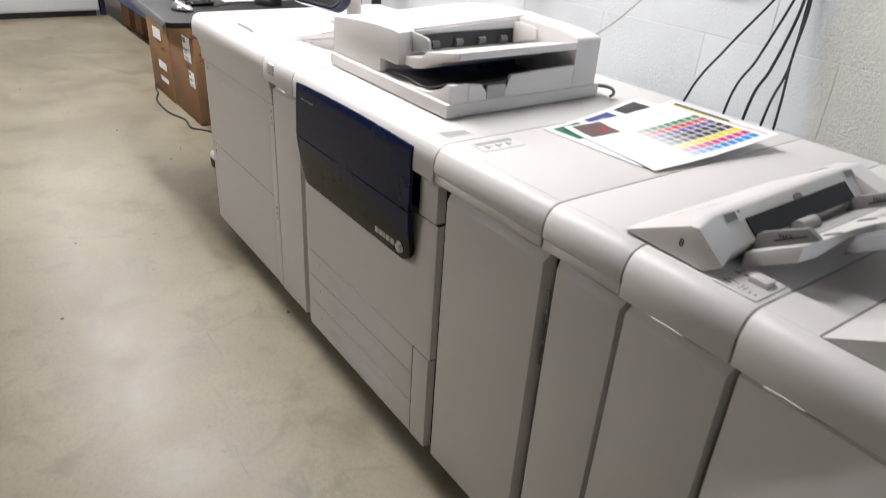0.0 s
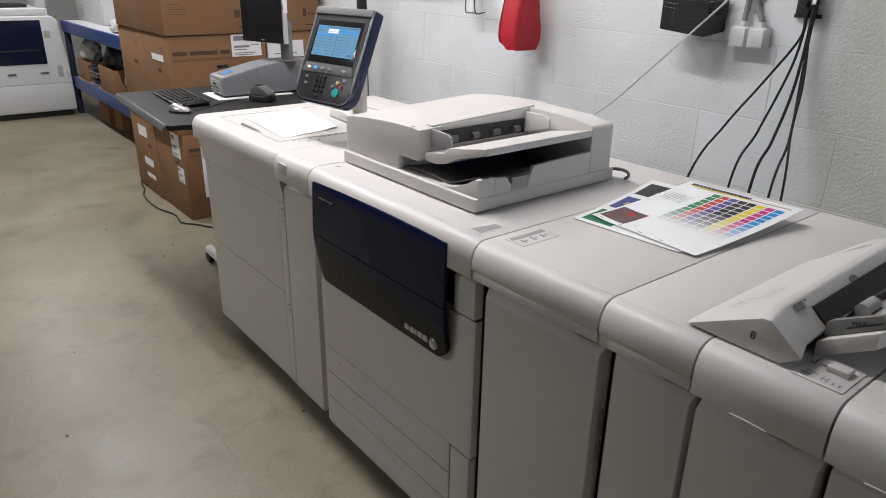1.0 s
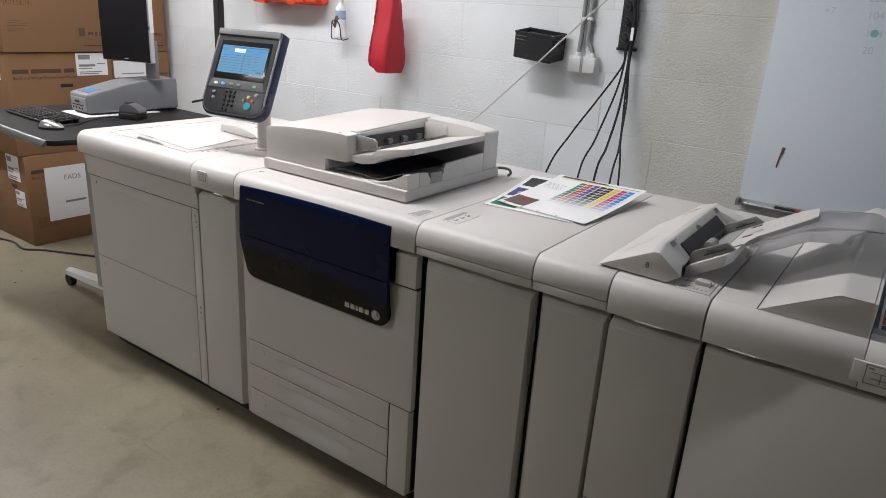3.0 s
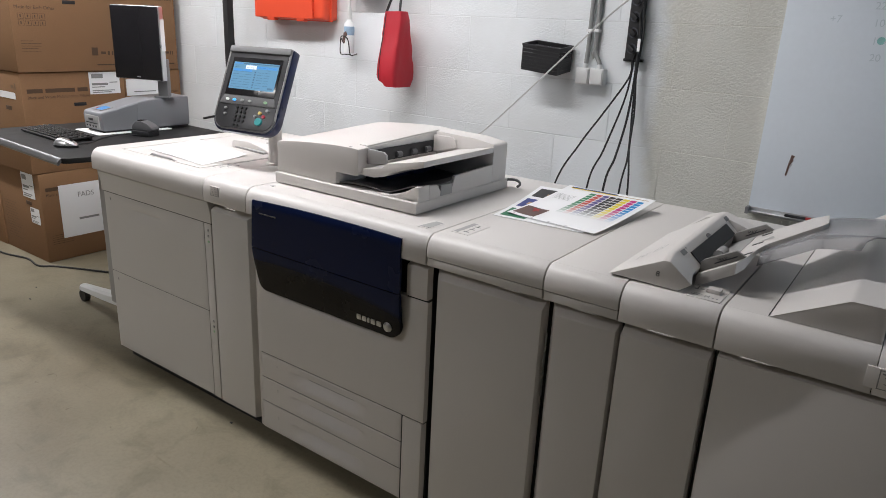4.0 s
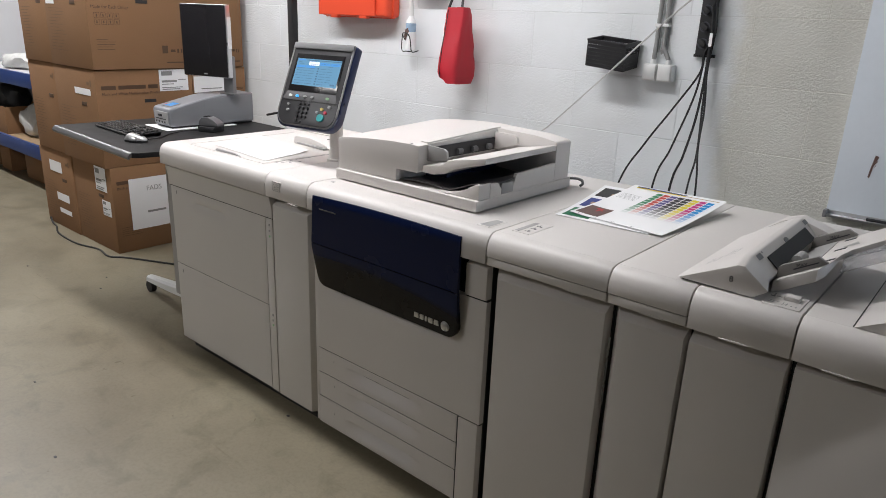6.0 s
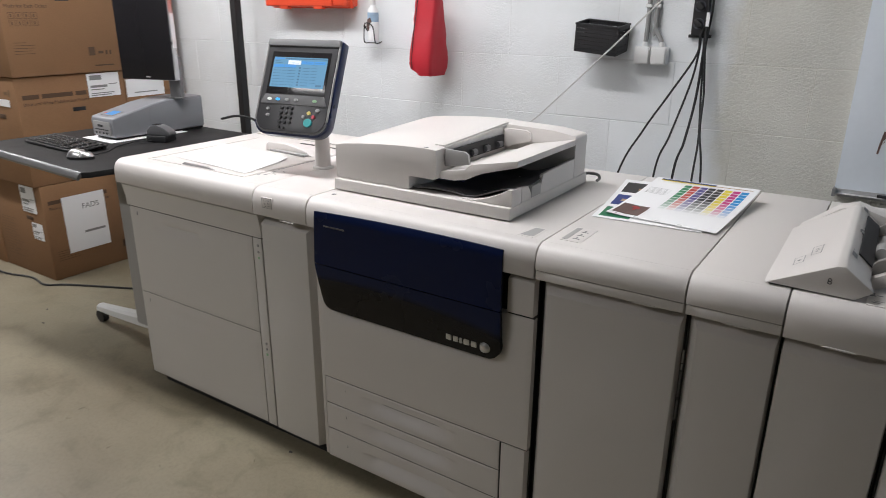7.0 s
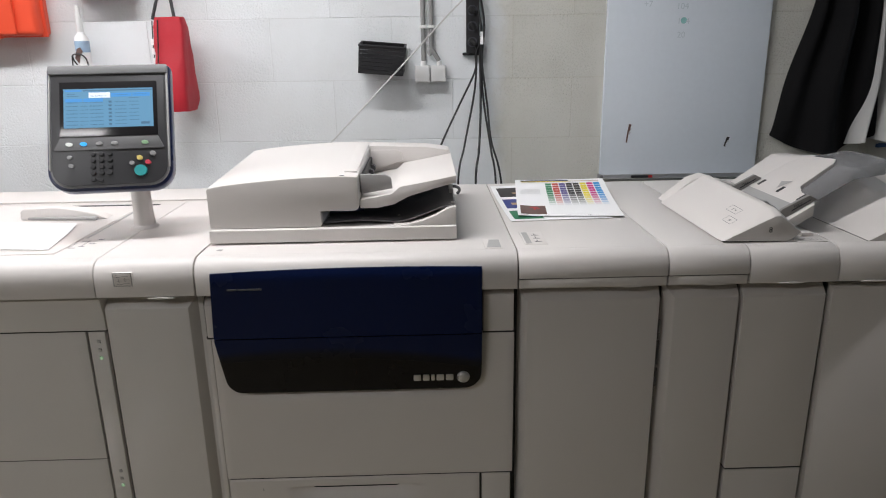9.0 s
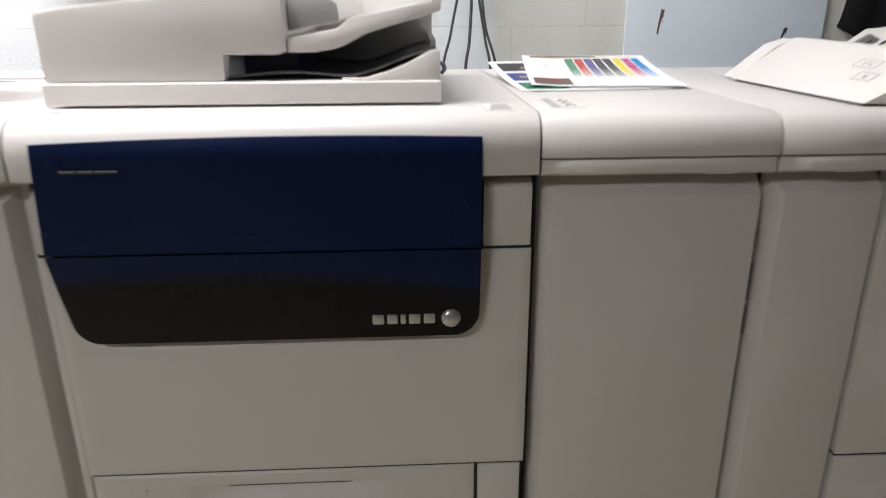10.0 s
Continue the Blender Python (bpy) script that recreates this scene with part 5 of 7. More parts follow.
def storage_basket():
    t = wall_thing("storage_basket", -0.388, 1.372, "small black plastic basket screwed to the wall", "basket")
    w, d, h = 0.178, 0.125, 0.108
    tip = pose(0, 0, 0, 7.0, 5.0, 0)
    P = lambda bm: moved(bm, tip)

    for nm, y in (("front_side", -d), ("back_side", -0.006)):
        bs = [rbox(-w / 2, w / 2, y - 0.002, y + 0.002, k * h / 7 + 0.001, (k + 1) * h / 7 - 0.0014, 0) for k in range(7)]
        bs += [rbox(-w / 2 + k * w / 14 - 0.002, -w / 2 + k * w / 14 + 0.002, y - 0.0022, y + 0.0022, 0, h, 0) for k in range(15)]
        tagged(part(nm, P(merge(*bs)), DARK, t, smooth=0), kind="stuff")
    for nm, x in (("end_side", -w / 2), ("end_side", w / 2)):
        bs = [rbox(x - 0.002, x + 0.002, -d, -0.006, k * h / 7 + 0.001, (k + 1) * h / 7 - 0.0014, 0) for k in range(7) if k not in (4, 5)]
        bs += [rbox(x - 0.0022, x + 0.0022, -d + k * (d - 0.006) / 6 - 0.002, -d + k * (d - 0.006) / 6 + 0.002, 0, h, 0) for k in (0, 1, 5, 6)]
        part(nm, P(merge(*bs)), DARK, t, smooth=0)
    part("bottom", P(rbox(-w / 2, w / 2, -d, -0.006, -0.002, 0.002, 0.001)), DARK, t)
    rim = [rbox(-w / 2 - 0.005, w / 2 + 0.005, -d - 0.005, -d + 0.003, h - 0.004, h + 0.004, 0.002), rbox(-w / 2 - 0.005, w / 2 + 0.005, -0.010, -0.002, h - 0.004, h + 0.004, 0.002),
           rbox(-w / 2 - 0.005, -w / 2 + 0.003, -d + 0.003, -0.010, h - 0.004, h + 0.004, 0.002), rbox(w / 2 - 0.003, w / 2 + 0.005, -d + 0.003, -0.010, h - 0.004, h + 0.004, 0.002)]
    part("rim", P(merge(*rim)), DARK, t)
    part("screw", P(moved(lathe([(0.007, 0), (0.006, 0.003), (0.003, 0.004)], (0, 0, 0), 12), Matrix.Translation((0.03, -0.009, h - 0.02)) @ pose(0, 0, 0, 90, 0, 0))), STEEL, t, "steel screw head")


storage_basket()


def socket_box(x, label):
    t = wall_thing("wall_switch_box", x, 1.318, label, "switch box", group="surface switch boxes")
    part("back_box", rbox(-0.0315, 0.0315, -0.040, 0, 0, 0.068, 0.003), SOCKET, t)
    part("rocker", rbox(-0.0275, 0.0275, -0.0475, -0.0405, 0.004, 0.063, 0.003), SOCKET, t)
    part("gland", lathe([(0.012, 0.068), (0.012, 0.076), (0.010, 0.086)], (0.004, -0.022, 0), 14), SOCKET, t)


socket_box(-0.2215, "pale grey surface switch box fed by a conduit")
socket_box(-0.1555, "pale grey surface switch box fed by a conduit")


def conduit(xt, bendx, label):
    t = wall_thing("conduit", xt, 1.40, label, "conduit", group="wall conduits")
    pts = [(0, -0.016, CEIL - 1.40), (0, -0.016, 0.6), (0, -0.016, 0.075), (0.0, -0.018, 0.055)]
    if bendx:
        pts += [(bendx * 0.75, -0.021, 0.018), (bendx, -0.022, 0.004)]
    else:
        pts += [(0.0, -0.021, 0.02), (0.0, -0.022, 0.004)]
    part("pipe", rod(bend(pts, 5), 0.0095, 12), PIPE, t)
    for z in (0.14, 0.75, 1.4):
        part("clip", merge(rbox(-0.013, 0.013, -0.029, 0, z - 0.006, z + 0.006, 0.002)), SOCKET, t)


conduit(-0.2165, 0.0, "grey conduit running up the block wall")
conduit(-0.183, 0.030, "grey conduit with a bent end on the block wall")


def power_strip():
    t = wall_thing("power_strip", -0.012, 1.432, "black power strip mounted upright with black plugs", "power strip")
    part("casing", rbox(-0.027, 0.027, -0.042, -0.003, 0.0, 0.62, 0.006, 3), DARK, t)
    part("bracket", rbox(-0.042, 0.042, -0.016, -0.001, -0.008, 0.004, 0.002), DARK, t)
    for k in range(9):
        z = 0.045 + 0.062 * k
        s = part("outlet", moved(lathe([(0.0205, 0.0), (0.0205, 0.0012), (0.016, 0.0012), (0.0155, -0.004)], (0, 0, 0), 18), Matrix.Translation((-0.002, -0.042, z)) @ pose(0, 0, 0, 90, 0, 0)), CAVITY, t, "round outlet")
        if k < 5:
            part("plug", moved(prism([(-0.017, -0.010), (0.015, -0.010), (0.017, -0.004), (0.017, 0.004), (0.015, 0.010), (-0.017, 0.010)], "y", -0.012, 0.0, 0.004), Matrix.Translation((-0.002, -0.044, z)) @ pose(0, 0, 0, 0, 40, 0)), RUBBER, t,
                 "black plug")
    part("tag", rbox(0.029, 0.041, -0.0600, -0.0594, 0.035, 0.085, 0), PAPER, t, "white paper tag", smooth=0)


power_strip()


def hanging_cable(points, label, r=0.0042, name="power_cable", mat=None, group="cables under the power strip"):
    pts = bend(points, 10)
    lone(name, rod(pts, r, 8), mat or RUBBER, tuple(pts[-1]), label, "cable", group)


CB = "black power cable hanging from the strip behind the press"
hanging_cable([on_wall(0.008, 0.045, 1.62), on_wall(0.022, 0.055, 1.50), on_wall(0.000, 0.045, 1.43), on_wall(-0.005, 0.050, 1.36), on_wall(-0.075, 0.09, 1.22), on_wall(-0.150, 0.15, 1.07), on_wall(-0.215, 0.21, 0.90), on_wall(-0.28, 0.27, 0.5), on_wall(-0.3, 0.28, 0.006)], CB)
hanging_cable([on_wall(0.0, 0.045, 1.46), on_wall(0.002, 0.045, 1.38), on_wall(-0.010, 0.06, 1.26), on_wall(-0.052, 0.11, 1.06), on_wall(-0.082, 0.17, 0.90), on_wall(-0.08, 0.24, 0.4), on_wall(-0.09, 0.26, 0.006)], CB)
hanging_cable([on_wall(0.014, 0.045, 1.50), on_wall(0.018, 0.045, 1.38), on_wall(0.018, 0.07, 1.20), on_wall(0.008, 0.12, 1.04), on_wall(-0.008, 0.17, 0.90), on_wall(0.0, 0.24, 0.4), on_wall(0.0, 0.26, 0.006)], CB, 0.005)
hanging_cable([on_wall(0.018, 0.045, 1.66), on_wall(0.034, 0.05, 1.54), on_wall(0.024, 0.045, 1.40), on_wall(0.030, 0.055, 1.25), on_wall(0.058, 0.11, 1.05), on_wall(0.074, 0.20, 0.90), on_wall(0.08, 0.26, 0.4), on_wall(0.08, 0.27, 0.006)], CB)
hanging_cable([on_wall(0.020, 0.05, 1.48), on_wall(0.026, 0.055, 1.38), on_wall(0.046, 0.07, 1.22), on_wall(0.060, 0.11, 1.08), on_wall(0.100, 0.17, 0.90), on_wall(0.13, 0.23, 0.4), on_wall(0.14, 0.25, 0.006)], CB)
hanging_cable([on_wall(0.10, 0.012, 1.80), on_wall(0.03, 0.07, 1.715), on_wall(-0.10, 0.12, 1.594), on_wall(-0.34, 0.155, 1.350), on_wall(-0.583, 0.19, 1.106), on_wall(-0.75, 0.215, 0.94), on_wall(-0.90, 0.25, 0.55), on_wall(-0.92, 0.26, 0.006)],
              "pale grey network cable slanting down the wall behind the scanner", 0.0036, "network_cable", WHITE_CABLE, "")


def whiteboard():
    x0, x1, z0, z1 = 0.540, 1.215, 0.904, 2.10
    t = wall_thing("whiteboard", (x0 + x1) / 2, z0, "pale bluish whiteboard with faint marker writing on the block wall", "whiteboard")
    hw = (x1 - x0) / 2
    board = part("board", rbox(-hw, hw, -0.024, -0.004, 0.0, z1 - z0, 0.002), BOARD, t)
    part("pen_rail", prism([(-0.002, -0.012), (-0.050, -0.012), (-0.054, -0.003), (-0.050, -0.005), (-0.024, -0.005), (-0.0245, 0.010), (-0.002, 0.010)], "x", -hw, hw, 0.001), ALU, t, "aluminium pen rail")
    part("rail_cap", rbox(-hw - 0.004, -hw + 0.008, -0.056, -0.002, -0.015, 0.012, 0.002), MIDGREY, t, "grey end cap")
    # smudges and faint figures
    smudges = ((-0.226, 0.150, 0.075, "brown"), (0.200, 0.128, 0.036, "dark"))
    for sx, sz, ln, c in smudges:
        bm = merge(prism([(sx - 0.006, sz), (sx, sz - 0.004), (sx + 0.005, sz + ln * 0.5), (sx + 0.016, sz + ln), (sx + 0.004, sz + ln + 0.003), (sx - 0.002, sz + ln * 0.5)], "y", -0.0248, -0.0242, 0),
                   prism([(sx + 0.004, sz + ln * 0.4), (sx + 0.012, sz + ln * 0.55), (sx + 0.011, sz + ln * 0.6)], "y", -0.0248, -0.0242, 0),
                   prism([(sx + 0.004, sz + ln * 0.55), (sx + 0.015, sz + ln * 0.75), (sx + 0.013, sz + ln * 0.8)], "y", -0.0248, -0.0242, 0))
        part("marker_smudge", bm, INKS[c], board, smooth=0)
    faint = material("faint_marker", (0.55, 0.62, 0.68), 0.4, var=0.1)
    teal = material("faint_teal_marker", (0.25, 0.50, 0.50), 0.4, var=0.3, scale=60)
    for txt, px, pz in (("228", -0.062, 0.745), ("104", -0.056, 0.690), ("1  4", -0.050, 0.632), ("20", -0.046, 0.578), ("+7", -0.190, 0.700)):
        lettering(txt, board, (px, -0.0243, pz), (1, 0, 0), (0, 0, 1), 0.034, faint, "marker_writing")
    part("marker_smudge", moved(lathe([(0.001, 0), (0.013, 0.0002)], (0, 0, 0), 12), Matrix.Translation((-0.022, -0.0243, 0.645)) @ pose(0, 0, 0, 90, 0, 0)), teal, board, smooth=0)
    return t


whiteboard()
for k, (mn, dx) in enumerate((("red", 0.72),)):
    y = on_wall(dx, 0.038, 0)[1]
    mk = thing("whiteboard_marker", on_wall(dx, 0.038, 0.905), "black whiteboard marker with a red cap on the pen rail", "marker")
    part("barrel", rod([(dx - 0.045, y, 0.9060), (dx + 0.028, y, 0.9060)], 0.0055, 12), DARK, mk)
    part("cap", rod([(dx + 0.0282, y, 0.9060), (dx + 0.045, y, 0.9060)], 0.0060, 12), INKS[mn], mk)


def red_bag():
    t = wall_thing("red_bag", -1.205, 1.226, "red nylon tool bag hanging from a black strap", "bag")

    bm = rbox(-1.0, 1.0, -1.0, 1.0, 0.0, 0.362, 0.0)
    bmesh.ops.subdivide_edges(bm, edges=bm.edges[:], cuts=9, use_grid_fill=True)
    bm = bevelled(bm, 0.0001, 1, 60)
    for p in bm.verts:
        v = p.co.z / 0.362
        cx, cy = p.co.x, p.co.y
        k = min(1.0, max(abs(cx), abs(cy)))
        rnd_c = 1.0 - 0.10 * (abs(cx) * abs(cy)) ** 6
        hw = 0.066 - 0.008 * v - 0.007 * (1 - smoothstep(0, 0.07, v)) - 0.008 * smoothstep(0.94, 1.0, v)
        hd = 0.082 - 0.044 * smoothstep(0.15, 1.0, v) - 0.010 * (1 - smoothstep(0, 0.07, v)) - 0.006 * smoothstep(0.94, 1.0, v)
        slump = 0.030 * (1 - smoothstep(0.0, 0.25, v)) * smoothstep(0.2, -1.0, cx) * (1 - v)
        fold = 0.0045 * noise.noise(Vector((cx * 1.5, cy * 1.5, v * 4.5))) + 0.0032 * noise.noise(Vector((cx * 4, cy * 4, v * 9 + 7)))
        p.co = Vector((cx * hw * rnd_c - 0.012 + 0.008 * v + fold, -0.128 + cy * hd * rnd_c + fold, 0.362 * v + slump + 0.4 * fold))
    body = part("body", bm, RED_CLOTH, t, smooth=60)
    part("seam", rod(bend([(-0.050, -0.205, 0.03), (-0.048, -0.2085, 0.08), (-0.047, -0.197, 0.18), (-0.043, -0.183, 0.26), (-0.040, -0.169, 0.35)], 8), 0.0022, 6), DARK, t, "dark piped seam")
    part("zip", rod(bend([(-0.080, -0.13, 0.012), (-0.090, -0.135, 0.05), (-0.086, -0.13, 0.16), (-0.084, -0.128, 0.26), (-0.078, -0.127, 0.35)], 8), 0.0022, 6), DARK, t, "dark zip seam")
    part("strap", rod(bend([(-0.075, -0.128, 0.355), (-0.055, -0.10, 0.44), (-0.03, -0.045, 0.54), (-0.01, -0.09, 0.45), (0.012, -0.128, 0.355)], 8), 0.0065, 8), DARK, t, "black webbing strap")
    for k in range(3):
        part("print_bar", rbox(-0.0815, -0.066, -0.158, -0.132, 0.185 + 0.036 * k, 0.209 + 0.036 * k, 0.003), PAPER, t, "white printed bar")
    part("hook", rod([(-0.03, 0.0, 0.535), (-0.03, -0.045, 0.535), (-0.03, -0.05, 0.55)], 0.004, 8), STEEL, t, "steel hook")


red_bag()


def orange_case():
    t = wall_thing("orange_case", -2.028, 1.528, "bright orange plastic first-aid case mounted on the wall", "case")
    part("shell", rbox(-0.28, 0.28, -0.108, 0, 0.0, 0.42, 0.022, 4), ORANGE, t)
    part("lid", rbox(-0.288, 0.20, -0.122, -0.108, 0.005, 0.415, 0.006, 3), ORANGE, t)
    part("rib", rbox(-0.292, 0.292, -0.064, -0.050, -0.006, 0.426, 0.006), ORANGE, t)
    for x in (-0.15, 0.10):
        part("latch", rbox(x - 0.03, x + 0.03, -0.12, -0.09, -0.010, 0.02, 0.004), ORANGE, t)


orange_case()


def spray_bottle():
    t = wall_thing("spray_bottle", -1.604, 1.362, "white hand-cleaner bottle in a black wire holder", "bottle")
    part("bottle", lathe([(0.024, 0.004), (0.027, 0.008), (0.0275, 0.14), (0.025, 0.158), (0.014, 0.170), (0.0125, 0.178)], (0, -0.062, 0), 22), PAPER, t, "white plastic bottle")
    part("cap", lathe([(0.0135, 0.179), (0.0135, 0.222), (0.011, 0.240), (0.009, 0.275), (0.005, 0.279)], (0, -0.062, 0), 18), SOCKET, t, "white pump cap")
    lab = material("bottle_label", (0.32, 0.45, 0.60), 0.5, var=0.25, scale=35)
    part("label_band", lathe([(0.0279, 0.098), (0.0279, 0.142)], (0, -0.062, 0), 22), lab, t, "pale blue label")
    part("label_blot", prism([(-0.022, 0.075), (-0.012, 0.11), (0.004, 0.118), (0.012, 0.10), (0.0, 0.085), (-0.008, 0.055)], "y", -0.0925, -0.088, 0.001), INKS["brown"], t, "dark shape on the label")
    wires = [bend([(-0.030, 0, 0.06), (-0.032, -0.06, 0.05), (-0.030, -0.094, 0.085), (0.0, -0.10, 0.092), (0.024, -0.094, 0.07), (0.030, -0.085, 0.0), (0.026, -0.05, -0.004), (0.0, 0, 0.0)], 6),
             bend([(-0.032, -0.094, 0.084), (-0.034, -0.094, 0.004), (-0.02, -0.07, -0.003), (0.02, -0.07, -0.003)], 6)]
    part("holder", merge(*[rod(w, 0.0028, 6) for w in wires]), DARK, t, "black wire holder")


spray_bottle()


def notice_board():
    t = wall_thing("wall_shelf_box", -1.51, 1.665, "small white wall box above the bottle", "wall box")
    part("box", rbox(-0.10, 0.14, -0.09, 0, 0, 0.22, 0.006), SOCKET, t)
    part("flap", rbox(-0.095, 0.135, -0.096, -0.0905, 0.01, 0.21, 0.004), SOCKET, t)


notice_board()


# black coat and pale jacket on wall hooks
def coat(name, x, label, mat, w0, w1, ztop, zbot, out, folds, seed, lean=0.0):
    t = wall_thing(name, x, zbot, label, "jacket")
    rnd = random.Random(seed)
    ph = [rnd.uniform(0, 6.28) for _ in range(4)]
    h = ztop - zbot

    def f(u, v):
        s = 2 * u - 1
        w = w1 + (w0 - w1) * v ** 0.8
        fold = out * (0.55 + 0.45 * math.sin(folds * u * math.pi + ph[0]) * (1 - 0.5 * v)) * (1 - abs(s) ** 3) + 0.010 * math.sin(17 * u + 5 * v + ph[1])
        return (s * w + lean * (v - 1) + 0.012 * math.sin(9 * v + ph[2]), -0.015 - fold, h * v + 0.03 * math.sin(5 * u + ph[3]) * (1 - v) + (0.10 * abs(s) * (1 - v) if name == "black_coat" else 0))

    part("cloth", surface(44, 40, f, (0, 0.018, 0)), mat, t, smooth=70)
    part("hook", rod([(0, 0, h - 0.01), (0, -0.05, h - 0.01), (0, -0.058, h + 0.01)], 0.004, 8), STEEL, t, "steel coat hook")
    return t


coat("black_coat", 1.525, "black woollen coat hanging from a wall hook", BLACK_CLOTH, 0.08, 0.260, 1.95, 0.99, 0.10, 5.0, 3)
coat("pale_jacket", 1.70, "pale grey jacket hanging beside the black coat", WHITE_CLOTH, 0.07, 0.13, 1.93, 1.03, 0.13, 6.0, 5)
coat("blue_jacket", 1.90, "blue work jacket hanging on the block wall", BLUE_CLOTH, 0.08, 0.15, 1.93, 1.0, 0.12, 4.0, 7)

post = thing("black_post", (-2.55, 1.30, 0), "tall slim black square steel post", "post")
part("post", rbox(-2.572, -2.528, 1.278, 1.322, 0.006, CEIL, 0.003), RUBBER, post)
part("foot_plate", rbox(-2.61, -2.49, 1.25, 1.36, 0.0, 0.006, 0.002), RUBBER, post)


# ---------------------------------------------------------------- computer stand
def cast_foot(pts):
    """A tapered arm with a crowned top, flat flanks and a hollow underside, along the points."""
    bm = bmesh.new()
    way = (Vector(pts[-1]) - Vector(pts[0])).to_2d().normalized()
    side = Vector((-way.y, way.x, 0))
    rows = []
    for k, p in enumerate(pts):
        u = k / (len(pts) - 1)
        w, h = 0.038 - 0.014 * u, 0.030 - 0.014 * u
        c = Vector(p)
        rows.append([bm.verts.new(c + side * (w * a) + Vector((0, 0, h * b))) for a, b in ((-1, -1), (-0.92, 0.35), (-0.55, 0.9), (0, 1.05), (0.55, 0.9), (0.92, 0.35), (1, -1), (0.7, -0.9), (0, -0.4), (-0.7, -0.9))])
    for r, q in zip(rows, rows[1:]):
        for k in range(10):
            bm.faces.new((r[k], r[(k + 1) % 10], q[(k + 1) % 10], q[k]))
    bm.faces.new(rows[0])
    bm.faces.new(rows[-1][::-1])
    bmesh.ops.recalc_face_normals(bm, faces=bm.faces)
    return bm


def computer_stand():
    t = thing("computer_stand", (-2.30, 0.33, 0), "height-adjustable stand with a black top and pale star feet", "computer stand")
    z = 0.930
    c = [(-2.80, -0.052), (-1.860, -0.105), (-1.838, -0.085), (-1.815, 0.02), (-1.800, 0.84), (-2.75, 0.86)]
    part("desktop", prism(c, "z", z - 0.024, z, 0.005, 2), DESKTOP, t, "black desktop with a pale front edge")
    slope = lambda u, v: (-2.80 + 0.938 * u, -0.051 - 0.0525 * u - 0.020 * (1 - v), z - 0.020 * (1 - v) ** 1.4)
    part("edge_strip", surface(1, 6, slope, (0, 0.006, -0.012)), EDGE, t, "glossy grey rounded front edge")
    part("column", rbox(-2.04, -1.93, 0.13, 0.25, 0.16, z - 0.025, 0.012, 3), GREY, t, "grey steel column")
    part("column_cap", rbox(-2.10, -1.88, 0.10, 0.30, z - 0.055, z - 0.0245, 0.006), DARK, t)
    for s, (ax, ay) in enumerate(((-2.52, 0.235), (-2.05, 0.62), (-1.80, 0.19))):
        pts = bend([(-1.985, 0.19, 0.165), (-1.985 + (ax + 1.985) * 0.45, 0.19 + (ay - 0.19) * 0.45, 0.125), (ax, ay, 0.085)], 8)
        leg = part("foot", cast_foot(pts), SOCKET, t, "pale cast foot")
        part("castor", rod([(ax, ay - 0.014, 0.033), (ax, ay + 0.014, 0.033)], 0.033, 18), RUBBER, leg, "black castor")
        part("castor_stem", lathe([(0.008, 0.03), (0.008, 0.09)], (ax, ay, 0), 10), DARK, leg)
    return t


computer_stand()
DESK_Z = 0.930


def keyboard():
    t = thing("keyboard", (-2.42, 0.15, DESK_Z), "black computer keyboard on the black desktop", "keyboard", rz=-3, local=True)
    w, d = 0.45, 0.155
    part("base", prism([(-d / 2, 0.004), (d / 2, 0.016), (d / 2, 0.022), (-d / 2, 0.012)], "x", -w / 2, w / 2, 0.003), KEY_BLACK, t)
    key_mesh = mesh_of("key", rbox(-0.0082, 0.0082, -0.0078, 0.0078, 0, 0.007, 0.002, 1), KEY_BLACK)
    for r in range(6):
        y = -d / 2 + 0.018 + 0.0225 * r
        for k in range(22):
            x = -w / 2 + 0.018 + 0.0195 * k + 0.004 * (r % 3)
            if x > w / 2 - 0.012 or (k in (15, 19)) or (r == 0 and 4 <= k <= 8):
                continue
            o = new("key", key_mesh)
            o.parent, o.location = t, (x, y, 0.0125 + (y + d / 2) / d * 0.010)
    part("space_bar", rbox(-w / 2 + 0.092, -w / 2 + 0.182, -d / 2 + 0.0105, -d / 2 + 0.0255, 0.0125, 0.020, 0.002), KEY_BLACK, t)
    for x in (-0.2, 0.2):
        part("rubber_foot", rbox(x - 0.012, x + 0.012, -d / 2 + 0.004, -d / 2 + 0.018, 0.0, 0.006, 0.001), RUBBER, t)
        part("rubber_foot", rbox(x - 0.012, x + 0.012, d / 2 - 0.018, d / 2 - 0.004, 0.0, 0.018, 0.001), RUBBER, t)


keyboard()


